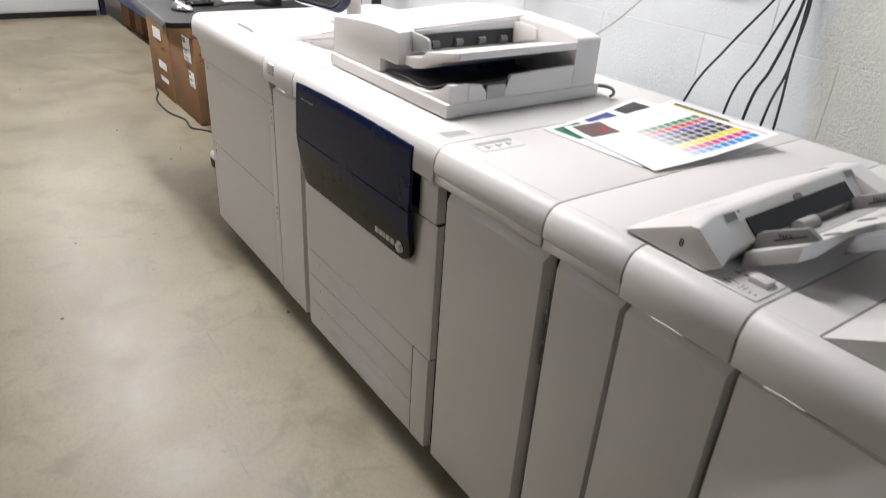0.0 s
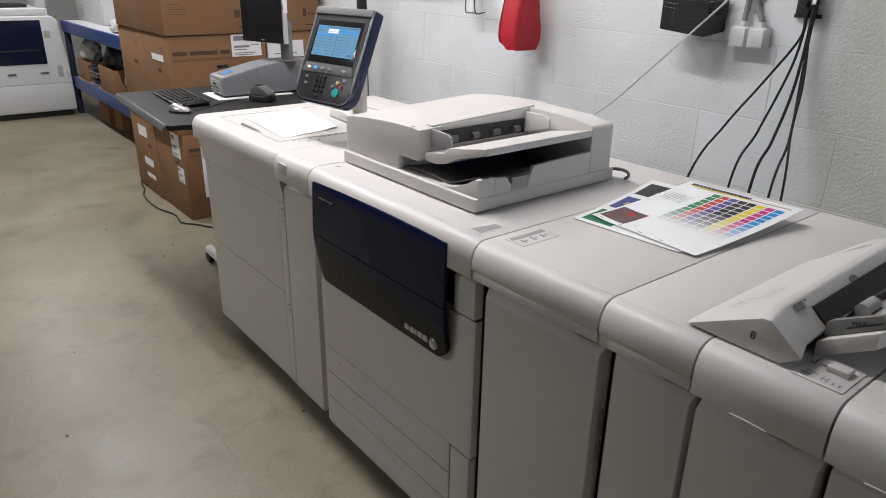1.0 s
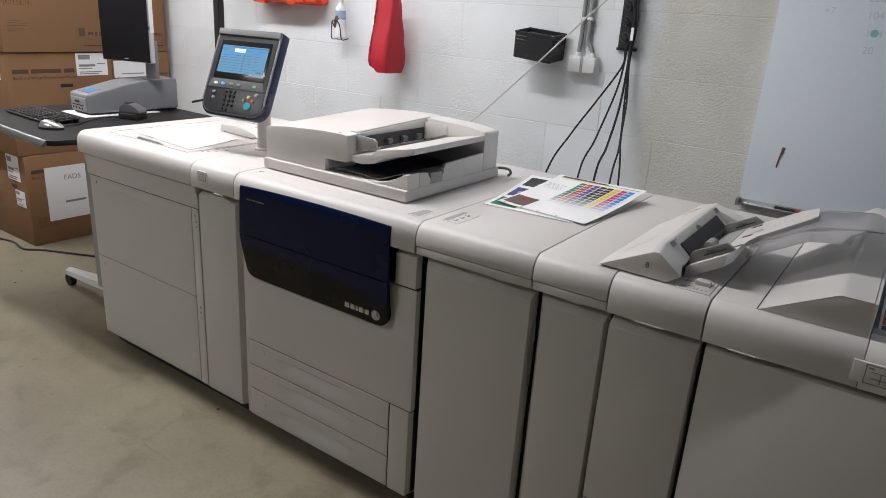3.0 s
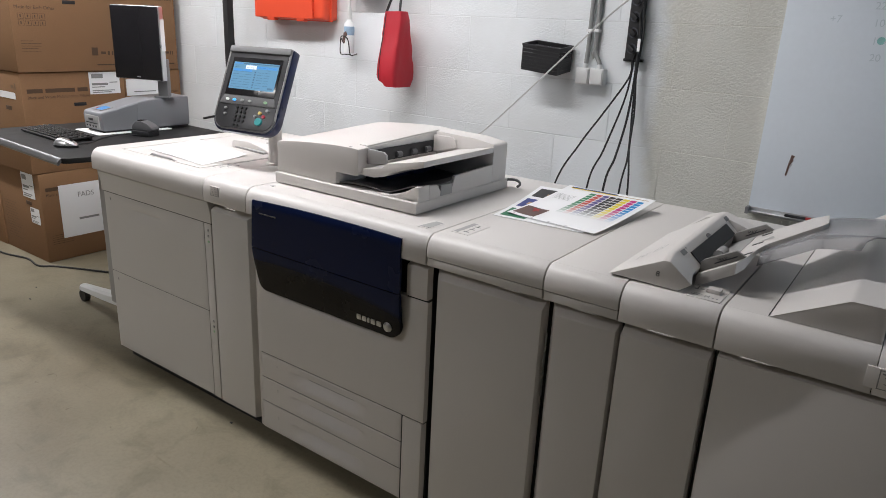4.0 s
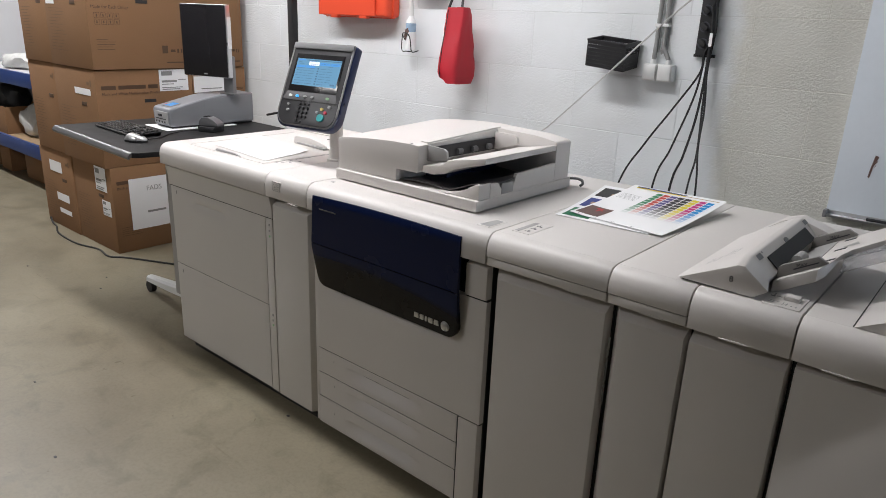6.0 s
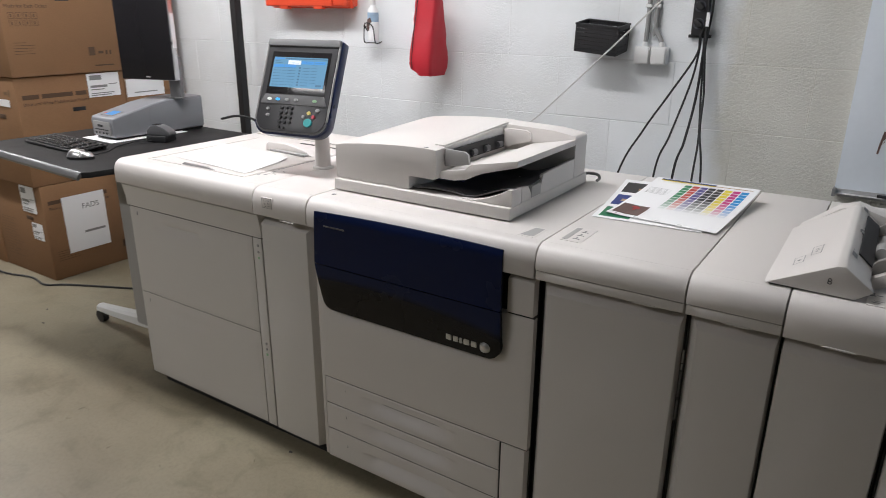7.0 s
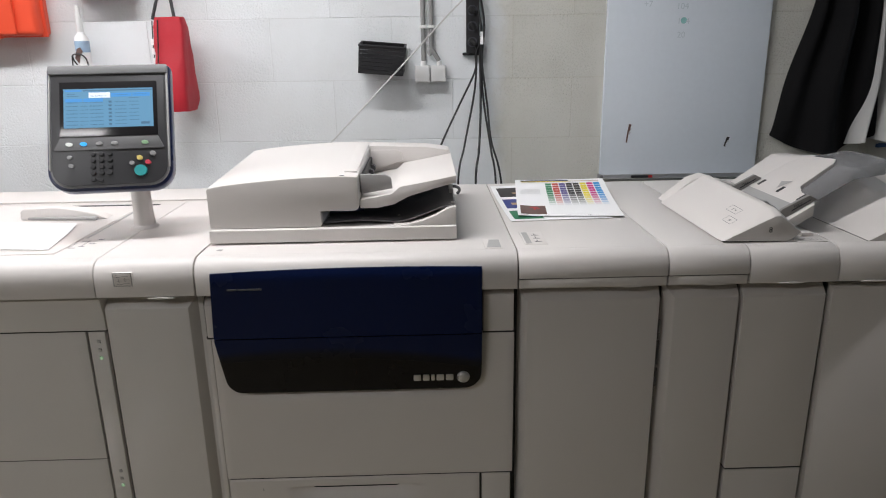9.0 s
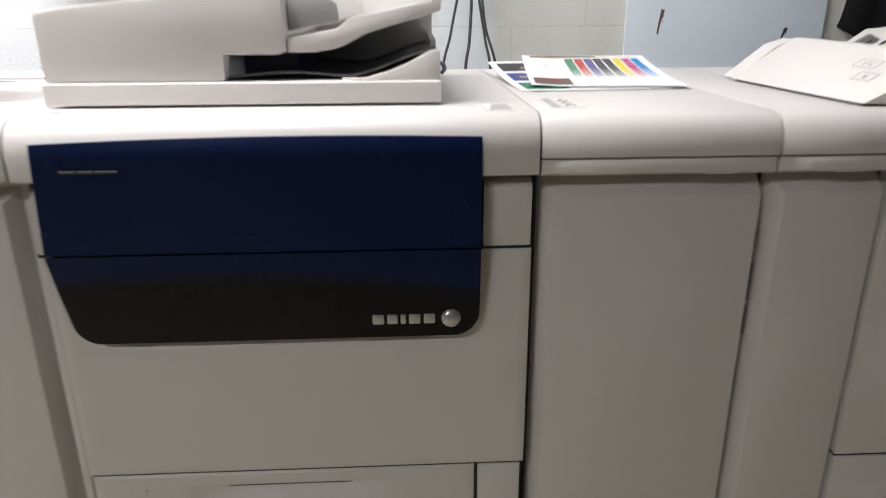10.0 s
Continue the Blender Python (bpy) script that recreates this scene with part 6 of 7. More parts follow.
def mouse():
    t = thing("computer_mouse", (-2.10, 0.035, DESK_Z), "silver and black computer mouse on the desktop", "mouse", rz=-60, local=True)

    def dome(grow, z0):
        def f(u, v):
            a, e = 2 * math.pi * u, v * math.pi / 2
            r = math.cos(e) ** 0.7
            return (0.032 * grow * r * math.cos(a), 0.056 * grow * r * math.sin(a), z0 + 0.034 * math.sin(e) * (1 - 0.15 * math.sin(a)))
        bm = bmesh.new()
        R = [[bm.verts.new(f(i / 24, j / 8)) for i in range(24)] for j in range(8)]
        for j in range(7):
            for i in range(24):
                bm.faces.new((R[j][i], R[j][(i + 1) % 24], R[j + 1][(i + 1) % 24], R[j + 1][i]))
        bm.faces.new(R[0])
        bm.faces.new(list(reversed(R[-1])))
        return bm
    part("shell", dome(1.0, 0.004), SILVER, t, "silver shell", smooth=60)
    part("base", moved(lathe([(0.033, 0.0), (0.034, 0.005), (0.0335, 0.010)], (0, 0, 0), 24), Matrix.Diagonal((0.97, 1.7, 1, 1))), DARK, t)
    part("wheel", rod([(-0.004, 0.03, 0.036), (0.004, 0.03, 0.036)], 0.007, 12), RUBBER, t)


mouse()


def colour_probe():
    """The dark handheld instrument that rests in its cradle on the desk."""
    t = thing("measuring_instrument", (-2.175, 0.470, DESK_Z), "dark grey handheld colour meter resting in a cradle", "colour meter", rz=20, local=True)
    small = Matrix.Diagonal((0.66, 0.8, 0.95, 1.0))
    part("cradle", moved(rbox(-0.075, 0.075, -0.055, 0.055, 0.0, 0.030, 0.008), small), DARK, t)
    prof = [(-0.085, 0.031), (-0.08, 0.055), (-0.05, 0.076), (0.0, 0.080), (0.05, 0.068), (0.09, 0.050), (0.098, 0.036), (0.09, 0.031)]
    part("grip", moved(prism(prof, "y", -0.036, 0.036, 0.012, 3, 30), small), METER, t)
    part("window", moved(rbox(-0.045, 0.0, -0.024, 0.024, 0.0775, 0.0825, 0.003), small), GLASSBLACK, t, "black display window")


colour_probe()


def server_unit():
    """The grey print controller with its own slim screen."""
    t = thing("print_controller", (-2.418, 0.500, DESK_Z), "grey wedge-shaped print controller with a small blue display", "computer", rz=-2, local=True)
    # local x runs across the front, y runs back along the casing
    prof = [(-0.16, 0.012), (-0.165, 0.085), (-0.160, 0.105), (-0.055, 0.128), (0.05, 0.152), (0.13, 0.164), (0.33, 0.170), (0.33, 0.012)]
    part("casing", prism(prof, "x", -0.094, 0.094, 0.012, 3, 25), KIOSK, t)
    part("mat", rbox(-0.125, 0.125, -0.200, 0.20, 0.0, 0.003, 0.001), PAPER, t, "white sheet under the casing")
    part("base", rbox(-0.08, 0.08, -0.15, 0.325, 0.003, 0.014, 0.002), DARK, t)
    part("side_panel", prism([(0.02, 0.03), (0.03, 0.135), (0.12, 0.150), (0.31, 0.158), (0.31, 0.03)], "x", 0.0935, 0.0952, 0.0005), KIOSK, t)
    part("front_plate", rbox(-0.070, 0.070, -0.1685, -0.160, 0.024, 0.086, 0.003), GREY, t, "grey front plate")
    part("drive_slot", rbox(-0.058, 0.058, -0.1700, -0.168, 0.046, 0.0505, 0), DARK, t, "dark drive slot", smooth=0)
    part("badge", rbox(-0.030, 0.015, -0.1702, -0.168, 0.060, 0.071, 0.001), DARK, t, "dark oval badge")
    for x in (-0.05, -0.02, 0.012, 0.04):
        part("port", rbox(x - 0.006, x + 0.006, -0.1700, -0.168, 0.028, 0.037, 0.0005), DARK, t, smooth=0)
    tl = Matrix.Translation((0.0, -0.108, 0.1168)) @ pose(0, 0, 0, 12.4, 0, 0)
    d = part("display_frame", moved(rbox(-0.050, 0.050, -0.030, 0.032, -0.001, 0.0022, 0.001), tl), MIDGREY, t)
    part("display", moved(rbox(-0.022, 0.040, -0.022, 0.026, 0.002, 0.0030, 0), tl), SCREEN_BLUE, d, "small lit blue display", smooth=0)
    part("button", moved(rbox(-0.042, -0.033, -0.012, -0.002, 0.002, 0.004, 0.001), tl), KEY_RED, d, "red button")
    return t


server_unit()


def monitor():
    t = thing("monitor", (-2.412, 0.612, DESK_Z + 0.1665), "black flat monitor with a silver edge on a stand, switched off", "monitor", rz=18, local=True)
    part("neck", rbox(0.075, 0.140, 0.035, 0.065, 0.0, 0.20, 0.008), MIDGREY, t, "grey stand neck")
    part("neck_foot", rbox(0.060, 0.155, 0.02, 0.08, 0.0, 0.006, 0.002), MIDGREY, t)
    part("casing", rbox(-0.156, 0.150, -0.004, 0.030, 0.088, 0.462, 0.008, 3), SILVER, t, "silver casing edge")
    part("screen", rbox(-0.151, 0.145, -0.010, -0.003, 0.091, 0.459, 0.003), GLASSBLACK, t, "glossy black screen")
    part("badge", rbox(-0.012, 0.012, -0.0106, -0.0098, 0.101, 0.106, 0), GREY, t, smooth=0)
    part("note", rbox(0.1505, 0.1520, 0.0, 0.028, 0.24, 0.40, 0), PAPER, t, "white label on the edge", smooth=0)


monitor()
hanging_cable([(-2.09, 0.09, DESK_Z + 0.008), (-2.13, 0.17, DESK_Z + 0.004), (-2.20, 0.26, DESK_Z + 0.004), (-2.20, 0.36, DESK_Z + 0.012), (-2.17, 0.44, DESK_Z + 0.008)], "thin black mouse cable across the desktop", 0.0025, "mouse_cable", RUBBER, "")
hanging_cable([(-1.90, 0.86, 0.006), (-1.90, 0.86, 0.50), (-1.90, 0.84, 0.92), (-1.93, 0.83, 1.00), (-2.02, 0.80, 1.02), (-2.12, 0.78, 1.00)], "black lead rising behind the controller", 0.006, "power_lead", RUBBER, "")


# ---------------------------------------------------------------- cardboard boxes
def carton(x0, x1, y0, y1, z0, z1, label, marks=True, labels=(), seed=0, group="stacked printer cartons"):
    t = thing("cardboard_box", ((x0 + x1) / 2, (y0 + y1) / 2, z0), label, "cardboard box", group)
    rnd = random.Random(seed)
    rnd.random()
    bm = rbox(x0, x1, y0, y1, z0 + 0.001, z1 - 0.002, 0.006, 2)
    part("carton", bm, CARD, t)
    part("tape", rbox(x0 + 0.01, x1 + 0.0015, (y0 + y1) / 2 - 0.025, (y0 + y1) / 2 + 0.025, z1 - 0.0025, z1 - 0.0012, 0), CARD, t, smooth=0)
    FR = lambda u, v: (x1 + 0.0012, y0 + (y1 - y0) * u, z0 + (z1 - z0) * v)
    SD = lambda u, v: (x0 + (x1 - x0) * u, y0 - 0.0012, z0 + (z1 - z0) * v)
    if marks:
        bars = [(0.05, 0.80, 0.19, 0.84), (0.215, 0.80, 0.49, 0.84), (0.515, 0.80, 0.615, 0.84)]
        lettering("Black and White Multifunction Printer", t, (x1 + 0.0014, y0 + (y1 - y0) * 0.05, z0 + (z1 - z0) * 0.745), (0, 1, 0), (0, 0, 1), 0.024, BOX_INK, "print_line")
        bars += [(0.06, 0.20 + 0.024 * k, 0.06 + rnd.uniform(0.10, 0.22), 0.204 + 0.024 * k) for k in range(5)]
        bars += [(0.70, 0.16, 0.76, 0.24), (0.79, 0.175, 0.84, 0.20), (0.86, 0.165, 0.88, 0.205), (0.90, 0.165, 0.915, 0.205), (0.74, 0.06, 0.93, 0.072)]
        if seed in (3, 6):
            for k in range(4):
                for j in range(2):
                    a, b = 0.06 + 0.062 * k, 0.44 + 0.062 * j
                    bars += [(a, b, a + 0.050, b + 0.003), (a, b + 0.049, a + 0.050, b + 0.052), (a, b + 0.003, a + 0.003, b + 0.049), (a + 0.047, b + 0.003, a + 0.050, b + 0.049), (a + 0.018, b + 0.012, a + 0.028, b + 0.038)]
        tagged(part("front_print", quad_strip(bars, FR), BOX_INK, t, "plain bars of brown print", smooth=0), kind="stuff")
        bars = [(0.08 + 0.02 * rnd.random(), 0.16 + 0.032 * k, 0.08 + rnd.uniform(0.22, 0.40), 0.1645 + 0.032 * k) for k in range(14)] + [(0.80, 0.84, 0.86, 0.87), (0.875, 0.83, 0.905, 0.89)]
        tagged(part("side_print", quad_strip(bars, SD), BOX_FAINT, t, "plain bars of brown print", smooth=0), kind="stuff")
        part("hand_hole", rbox(x1 - 0.002, x1 + 0.0018, (y0 + y1) / 2 - 0.02, (y0 + y1) / 2 + 0.055, z0 + (z1 - z0) * 0.655, z0 + (z1 - z0) * 0.69, 0.001), DARK, t, "dark hand hole")
        part("hand_hole", rbox((x0 + x1) / 2 + 0.08, (x0 + x1) / 2 + 0.15, y0 - 0.0018, y0 + 0.002, z0 + (z1 - z0) * 0.62, z0 + (z1 - z0) * 0.66, 0.001), BOX_INK, t, "dark hand hole")
    for face, u0, v0, u1, v1, inked in labels:
        fx = FR if face == "front" else SD
        push = (0.0012, 0, 0) if face == "front" else (0, -0.0012, 0)
        lb = part("paper_label", quad_strip([(u0, v0, u1, v1)], lambda u, v: tuple(a + b for a, b in zip(fx(u, v), push))), PAPER, t, "white paper label", smooth=0)
        if inked:
            bars = [(u0 + (u1 - u0) * a, v0 + (v1 - v0) * b, u0 + (u1 - u0) * c, v0 + (v1 - v0) * d) for a, b, c, d in inked]
            tagged(part("label_print", quad_strip(bars, lambda u, v: tuple(a + 2 * b for a, b in zip(fx(u, v), push))), INK_SOFT, lb, smooth=0), kind="stuff")
    return t


STICK = [(0.08, 0.72, 0.45, 0.92), (0.08, 0.40, 0.6, 0.50), (0.08, 0.30, 0.5, 0.34), (0.08, 0.14, 0.8, 0.18), (0.08, 0.06, 0.7, 0.10), (0.65, 0.5, 0.92, 0.54)]
SIGN = [(0.42, 0.305, 0.92, 0.345)]
NOTE = [(0.2, 0.2, 0.8, 0.26)]
XF = -3.25
H1, H2, H3 = 0.565, 1.163, 1.755
sign_box = carton(XF - 0.56, XF, 0.392, 1.02, 0.0, H1, "brown carton with taped sign and white labels", labels=[("front", 0.17, 0.25, 0.58, 0.85, SIGN), ("side", 0.60, 0.70, 0.88, 0.98, STICK), ("side", 0.72, 0.42, 0.93, 0.60, STICK)], seed=1)
lettering("FADS", sign_box, (XF + 0.0032, 0.612, 0.392), (0, 1, 0), (0, 0, 1), 0.045, INK_SOFT, "sign_word")
carton(XF - 0.60, XF - 0.005, 0.368, 1.00, H1, H2, "brown printer carton with a shipping label", labels=[("front", 0.636, 0.765, 0.95, 0.99, STICK), ("side", 0.50, 0.735, 0.88, 0.80, None)], seed=2)
top_box = carton(XF - 0.59, XF + 0.01, 0.362, 0.99, H2, H3, "brown printer carton at the top of the stack", labels=[("side", 0.05, 0.62, 0.26, 0.74, None)], seed=3)
lettering("Made for Each Other", top_box, (XF + 0.0115, 0.385, 1.515), (0, 1, 0), (0, 0, 1), 0.026, BOX_INK, "print_line")
carton(XF - 0.57, XF - 0.012, 1.03, 1.412, 0.0, H1, "brown printer carton beside the wall", seed=4)
carton(XF - 0.565, XF - 0.02, 1.01, 1.418, H1, H2, "brown printer carton with a white note", labels=[("front", 0.02, 0.727, 0.66, 0.905, NOTE)], seed=5)
carton(XF - 0.57, XF - 0.01, 1.00, 1.405, H2, H3, "brown printer carton beside the wall", seed=6)
carton(XF - 1.10, XF - 0.565, 0.385, 1.0, 0.0, H1, "brown carton in the second row with torn labels", labels=[("side", 0.30, 0.72, 0.68, 0.86, None), ("side", 0.42, 0.36, 0.80, 0.46, None), ("side", 0.45, 0.20, 0.82, 0.26, None)], seed=7)
carton(XF - 1.06, XF - 0.605, 0.378, 1.02, H1, H2, "brown carton in the second row", seed=8)
carton(XF - 1.05, XF - 0.595, 0.370, 1.0, H2, H3, "brown carton in the second row of the stack", labels=[("side", 0.1, 0.66, 0.35, 0.76, None)], seed=9)
hanging_cable([(-4.30, 0.378, 0.03), (-4.22, 0.36, 0.008), (-4.12, 0.345, 0.006), (-3.94, 0.291, 0.006), (-3.64, 0.284, 0.006), (-3.42, 0.335, 0.006), (-3.24, 0.32, 0.006), (-3.12, 0.40, 0.006), (-2.7, 0.60, 0.006), (-2.3, 0.78, 0.006)], "black cable snaking over the concrete floor", 0.006, "floor_cable", RUBBER, "")


# ---------------------------------------------------------------- far end: work bench and second printer
def work_bench():
    t = thing("work_bench", (-5.9, 1.0, 0), "blue steel work bench with a lower shelf full of parts", "work bench")
    x0, x1, ya, yb = -7.62, -4.62, 0.63, 1.40
    for nm, z in (("worktop", 0.99), ("lower_shelf", 0.41)):
        part(nm, rbox(x0, x1, ya + 0.03, yb, z - 0.03, z, 0.003), OLD_WHITE if z > 0.5 else WOOD, t)
        part("front_beam", rbox(x0, x1, ya, ya + 0.028, z - 0.11, z + 0.004, 0.003), BLUE_STEEL, t, "blue steel beam")
    for x in (x0 + 0.10, x1 - 0.05):
        for y in (ya + 0.03, yb - 0.03):
            part("upright", rbox(x - 0.035, x + 0.035, y - 0.0255, y + 0.0255, 0.0, 0.96, 0.003), NAVY_STEEL, t, "dark navy steel upright")
    part("back_panel", rbox(x0, x1, yb - 0.03, yb - 0.02, 0.43, 0.95, 0), CAVITY, t, smooth=0)


work_bench()


def crumpled(name, at, size, mat, label, category, seed):
    bm = bmesh.new()
    bmesh.ops.create_icosphere(bm, subdivisions=3, radius=1)
    for v in bm.verts:
        k = 1 + 0.28 * noise.noise(v.co * 1.9 + Vector((seed * 3.1, 0, 0))) + 0.12 * noise.noise(v.co * 5 + Vector((0, seed, 0)))
        v.co = Vector((v.co.x * size[0] * k, v.co.y * size[1] * k, max(-0.8, v.co.z * k) * size[2]))
    low = min(v.co.z for v in bm.verts)
    bmesh.ops.translate(bm, verts=bm.verts, vec=(at[0], at[1], at[2] - low))
    return lone(name, bm, mat, at, label, category, smooth=40)


def open_box(x0, x1, y0, y1, z, h, label):
    t = thing("parts_box", ((x0 + x1) / 2, (y0 + y1) / 2, z), label, "box", "boxes of parts on the bench shelf")
    w = 0.008
    part("front_wall", rbox(x0, x1, y0, y0 + w, z, z + h, 0.002), CARD, t)
    part("back_wall", rbox(x0, x1, y1 - w, y1, z, z + h, 0.002), CARD, t)
    part("end_wall", rbox(x0, x0 + w, y0 + w, y1 - w, z, z + h - 0.003, 0.002), CARD, t)
    part("end_wall", rbox(x1 - w, x1, y0 + w, y1 - w, z, z + h - 0.003, 0.002), CARD, t)
    part("bottom", rbox(x0 + w, x1 - w, y0 + w, y1 - w, z, z + 0.006, 0), CARD, t)


crumpled("plastic_bag", (-5.75, 0.82, 0.99), (0.30, 0.13, 0.07), PLASTIC_BAG, "crumpled clear plastic bag on the bench", "bag", 1)
crumpled("plastic_bag", (-7.12, 0.78, 0.60), (0.19, 0.10, 0.13), PLASTIC_BAG, "white plastic bag on a parts box on the lower shelf", "bag", 2)
open_box(-7.34, -6.92, 0.68, 1.00, 0.41, 0.21, "brown parts box under a white bag")
open_box(-6.42, -5.88, 0.67, 1.02, 0.41, 0.24, "open brown box with dark parts on the lower shelf")
crumpled("machine_part", (-6.22, 0.84, 0.56), (0.24, 0.14, 0.16), DARK, "black machine part lying in an open box", "machine part", 5)
crumpled("machine_part", (-6.62, 0.95, 0.41), (0.22, 0.18, 0.24), CAVITY, "dark grey machine part on the lower shelf", "machine part", 6)
crumpled("packing_foil", (-5.62, 0.84, 0.41), (0.16, 0.12, 0.16), PLASTIC_BAG, "crumpled packing foil on the lower shelf", "packing", 3)
crumpled("machine_part", (-7.0, 1.12, 0.41), (0.26, 0.12, 0.40), DARK, "black machine part at the back of the shelf", "machine part", 8)
for k in range(5):
    z = 0.41 + 0.042 * k
    p = thing("metal_bracket", (-6.70, 0.74, z), "flat metal bracket in a loose pile on the shelf", "bracket", "pile of brackets")
    part("plate", rbox(-6.86 + 0.03 * (k % 3), -6.52 + 0.02 * (k % 2), 0.665 + 0.01 * (k % 2), 0.78, z + 0.0005, z + 0.022, 0.003), (ALU, DARK, INKS["brown"], STEEL, DARK)[k], p)
    part("lug", rbox(-6.72, -6.66, 0.68, 0.72, z + 0.0225, z + 0.0415, 0.003), DARK, p)
for k, (xa, xb, h) in enumerate(((-6.95, -6.62, 0.27), (-6.48, -6.22, 0.25), (-5.9, -5.5, 0.28))):
    b = thing("cardboard_box", ((xa + xb) / 2, 0.9, 0), "small brown carton on the floor under the bench", "cardboard box", "cartons under the bench")
    part("carton", rbox(xa, xb, 0.74 + 0.02 * k, 1.10, 0.0, h, 0.005), CARD, b)
    part("tape", rbox(xa + 0.01, xb - 0.01, 0.90, 0.94, h - 0.001, h + 0.0008, 0), CARD, b, smooth=0)
bx = thing("equipment_box", (-7.3, 1.05, 0.99), "white equipment case with dark vents on the bench", "equipment")
part("case", rbox(-7.75, -6.62, 0.84, 1.35, 0.99, 1.55, 0.02), OLD_WHITE, bx)
part("front_panel", rbox(-7.15, -6.66, 0.833, 0.8405, 1.03, 1.50, 0.008), OLD_WHITE, bx)
part("handle", rbox(-6.80, -6.72, 0.82, 0.833, 1.26, 1.28, 0.003), DARK, bx, "dark handle")
for k in range(6):
    part("vent", rbox(-7.70, -7.40, 0.836, 0.8405, 1.04 + 0.022 * k, 1.05 + 0.022 * k, 0), GREY, bx, "grey vent slot", smooth=0)


def far_printer():
    t = thing("floor_printer", (-7.75, 0.05, 0), "white floor-standing printer with a dark front window", "printer")
    xf = -7.44
    part("body", prism([(-0.98, 0.06), (0.615, 0.06), (0.615, 0.42), (0.575, 1.00), (0.52, 1.05), (-0.92, 1.05), (-0.98, 1.0)], "x", -8.15, xf, 0.018, 3), OLD_WHITE, t)
    part("plinth", rbox(-8.1, xf - 0.04, -0.93, 0.58, 0.0, 0.06, 0.002), DARK, t)
    part("window", rbox(xf - 0.01, xf + 0.008, -0.80, 0.405, 0.565, 1.01, 0.025, 3), WINDOW_NAVY, t, "dark navy glossy window")
    part("window_ledge", rbox(xf + 0.004, xf + 0.011, -0.76, 0.365, 0.70, 0.716, 0.003), DARK, t)
    part("lower_door", rbox(xf - 0.01, xf + 0.006, -0.96, 0.600, 0.08, 0.352, 0.006), OLD_WHITE, t)
    part("door_gap", rbox(xf - 0.002, xf + 0.0015, -0.96, 0.605, 0.352, 0.362, 0), GREY, t, smooth=0)
    for y in (-0.4, 0.055, 0.36):
        g = part("grip", rbox(xf + 0.0005, xf + 0.010, y - 0.042, y + 0.042, 0.462, 0.486, 0.004), GREY, t, "grey grip")
        part("grip_slot", rbox(xf + 0.0095, xf + 0.0112, y - 0.034, y + 0.034, 0.467, 0.478, 0), DARK, g, smooth=0)
    part("top_deck", rbox(-8.10, xf - 0.03, -0.93, 0.50, 1.05, 1.13, 0.025, 3), OLD_WHITE, t)
    part("tool_tray", rbox(-7.9, xf - 0.10, -0.6, 0.33, 1.13, 1.165, 0.012), DARK, t, "black tray on the top")
    part("side_post", rbox(-7.9, xf - 0.05, 0.40, 0.50, 1.13, 1.30, 0.02), OLD_WHITE, t)
    part("side_button", rbox(xf + 0.0005, xf + 0.014, 0.565, 0.605, 0.44, 0.52, 0.006), OLD_WHITE, t)
    part("side_label", rbox(xf + 0.0005, xf + 0.003, 0.42, 0.48, 0.83, 0.90, 0), GREY, t, "grey label", smooth=0)
    part("side_label", rbox(xf + 0.0005, xf + 0.003, 0.49, 0.54, 0.42, 0.54, 0), GREY, t, "grey label", smooth=0)


far_printer()

# small specks and scraps on the concrete
for k, (x, y) in enumerate(((-0.93, -0.02), (-2.9, 0.15), (-1.9, -0.6), (-3.4, -0.1), (-2.4, -0.9), (-1.3, -0.75), (-2.75, 0.05), (-1.55, -0.95), (-3.9, -0.3), (-4.6, -0.5))):
    bm = bmesh.new()
    bmesh.ops.create_icosphere(bm, subdivisions=1, radius=1)
    for v in bm.verts:
        v.co = Vector((v.co.x * 0.009, v.co.y * 0.006, max(0, v.co.z) * 0.004)) * (1 + 0.5 * noise.noise(v.co * 3 + Vector((k, 0, 0))))
    bmesh.ops.translate(bm, verts=bm.verts, vec=(x, y, 0.0003))
    lone("debris_speck", bm, INKS["dark"], (x, y, 0), "small dark scrap on the concrete floor", "debris", "scraps on the floor")


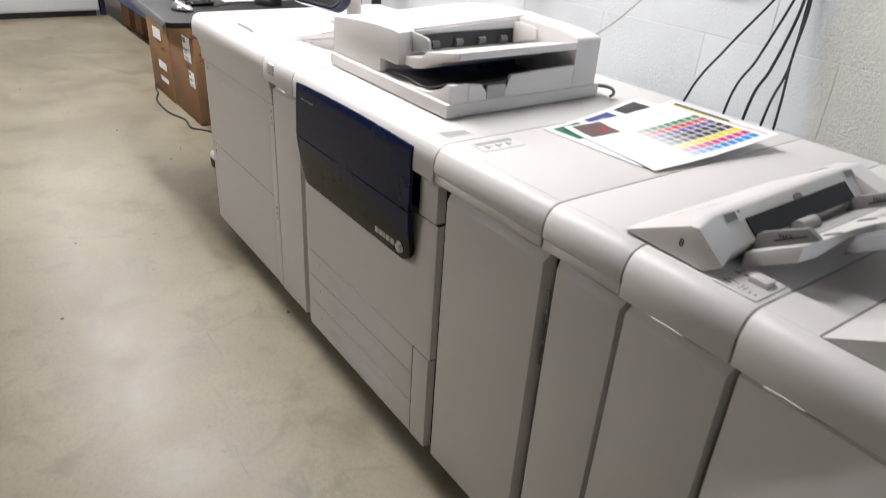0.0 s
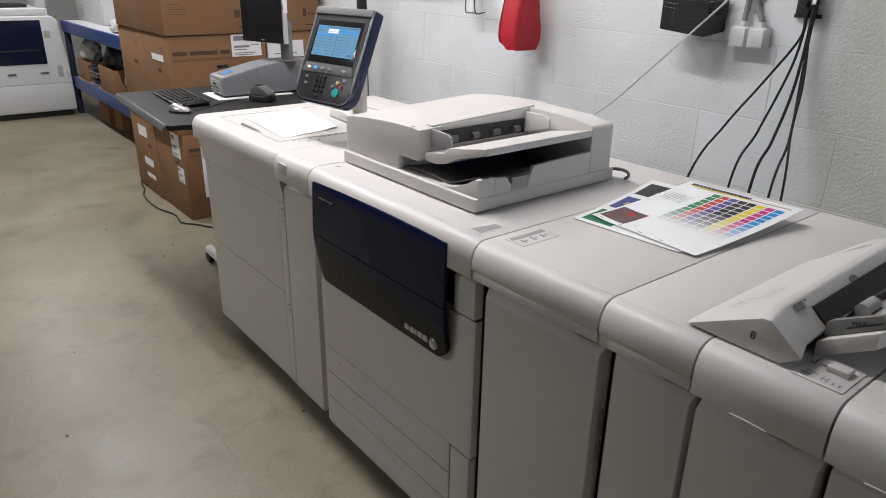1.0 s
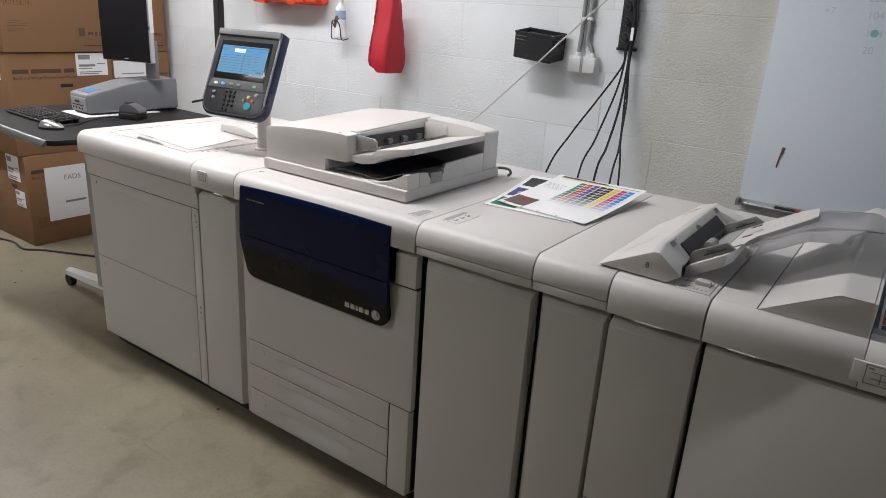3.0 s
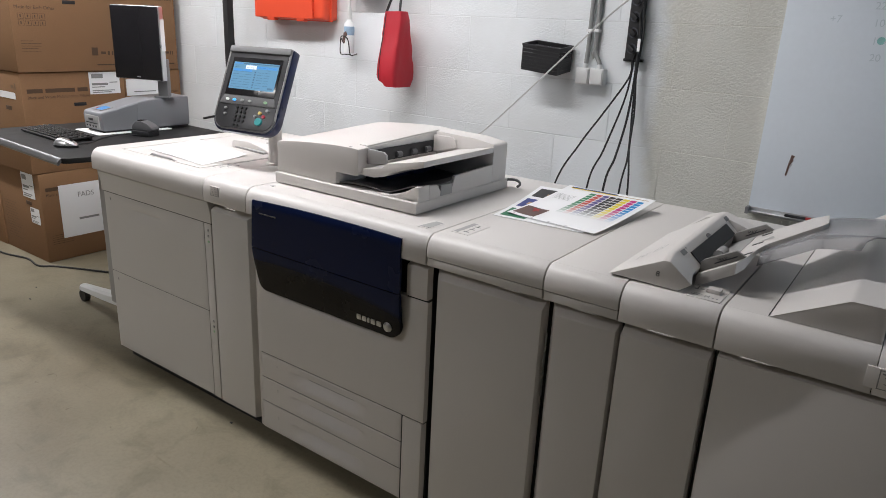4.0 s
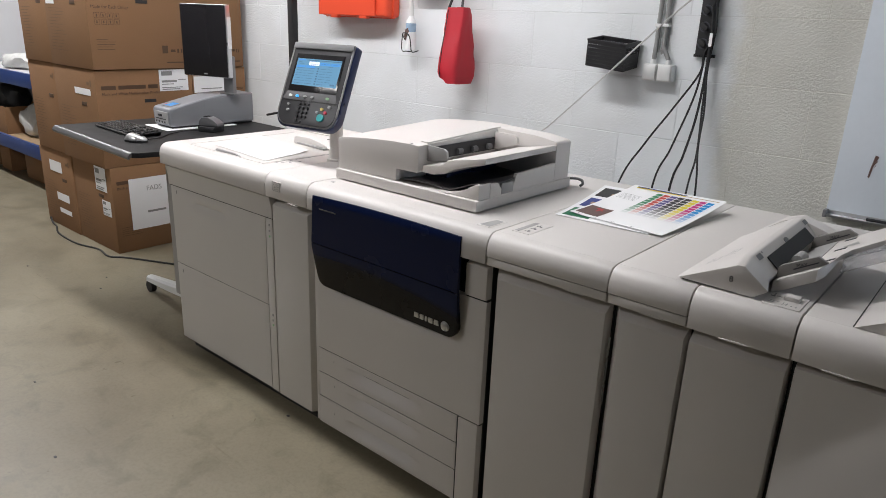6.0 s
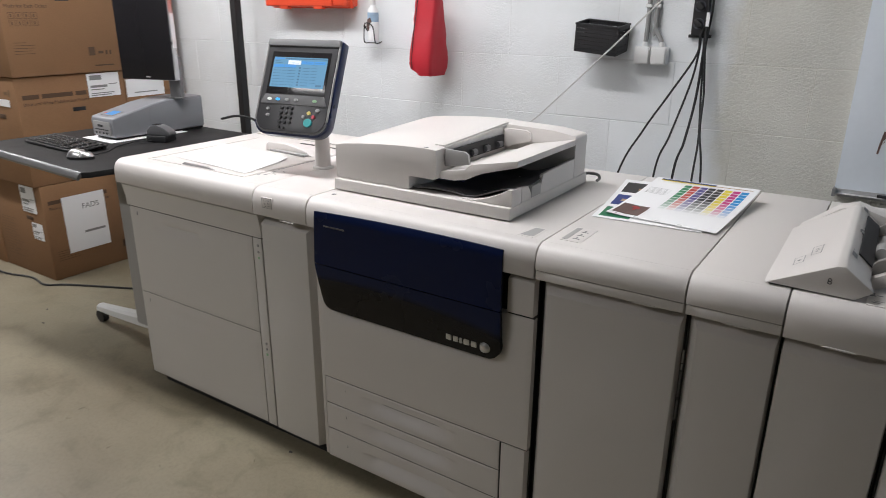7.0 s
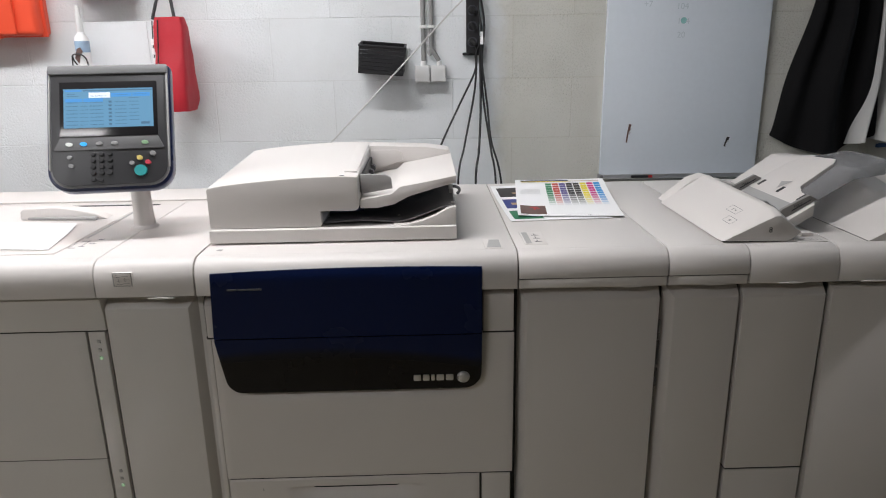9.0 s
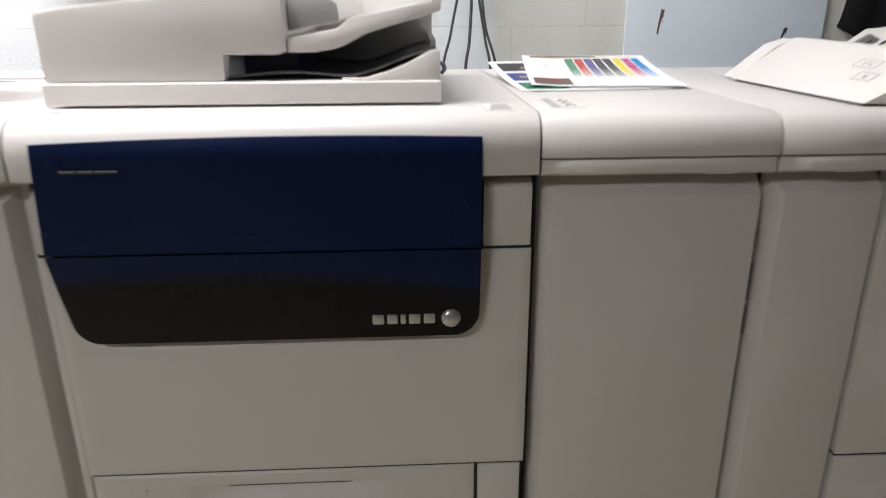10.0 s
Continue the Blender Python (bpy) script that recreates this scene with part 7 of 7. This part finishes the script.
# ---------------------------------------------------------------- the block wall, laid block by block
def block_wall():
    wall = thing("wall_north", (WALL_P.x, WALL_P.y, 0), "thickly painted concrete block wall, white with an older cream part", "wall", rz=math.degrees(WALL_A), local=True, kind="structure")
    x0, x1 = ROOM_X0 - 0.1, ROOM_X1 + 0.1
    part("joints", rbox(x0, x1, 0.0016, 0.25, 0.0, CEIL, 0), JOINT, wall, smooth=0)
    CH, CW, G = 0.2515, 0.505, 0.0014
    z_base = 1.078 - 4 * CH - CH
    full = mesh_of("block", rbox(-CW / 2 + G, CW / 2 - G, 0.0, 0.03, -CH / 2 + G, CH / 2 - G, 0.0016, 1), BLOCK)
    rest = []
    rnd = random.Random(11)
    row = 0
    z = z_base
    while z < CEIL:
        zc = z + CH / 2
        shift = 0.41 + 0.2 if row % 2 == 1 else 0.41 + 0.2 + CW / 2
        n0 = math.floor((x0 - shift) / CW)
        k = n0
        while shift + k * CW < x1:
            xc = shift + (k + 0.5) * CW
            k += 1
            lo, hi = max(z, 0.0), min(z + CH, CEIL)
            dy = rnd.uniform(-0.0008, 0.0008)
            if lo == z and hi == z + CH and -3.4 < xc < 2.2 and 0.7 < zc < 2.0:
                ob = new("block", full)
                ob.parent, ob.location = wall, (xc, dy, zc)
            elif hi - lo > 0.03:
                rest.append((xc - CW / 2 + G, xc + CW / 2 - G, dy, lo + G, hi - G))
        z += CH
        row += 1
    vs, fs = [], []
    for a, b, y, lo, hi in rest:
        i = len(vs)
        vs += [(a, y, lo), (b, y, lo), (b, y, hi), (a, y, hi), (a, y + 0.02, lo), (b, y + 0.02, lo), (b, y + 0.02, hi), (a, y + 0.02, hi)]
        fs += [(i, i + 1, i + 2, i + 3), (i, i + 4, i + 5, i + 1), (i + 1, i + 5, i + 6, i + 2), (i + 2, i + 6, i + 7, i + 3), (i + 3, i + 7, i + 4, i)]
    me = bpy.data.meshes.new("far_blocks")
    me.from_pydata(vs, [], fs)
    me.materials.append(BLOCK)
    fb = new("far_blocks", me)
    fb.parent = wall
    tagged(fb, "painted blocks of the rest of the wall", kind="stuff")


block_wall()
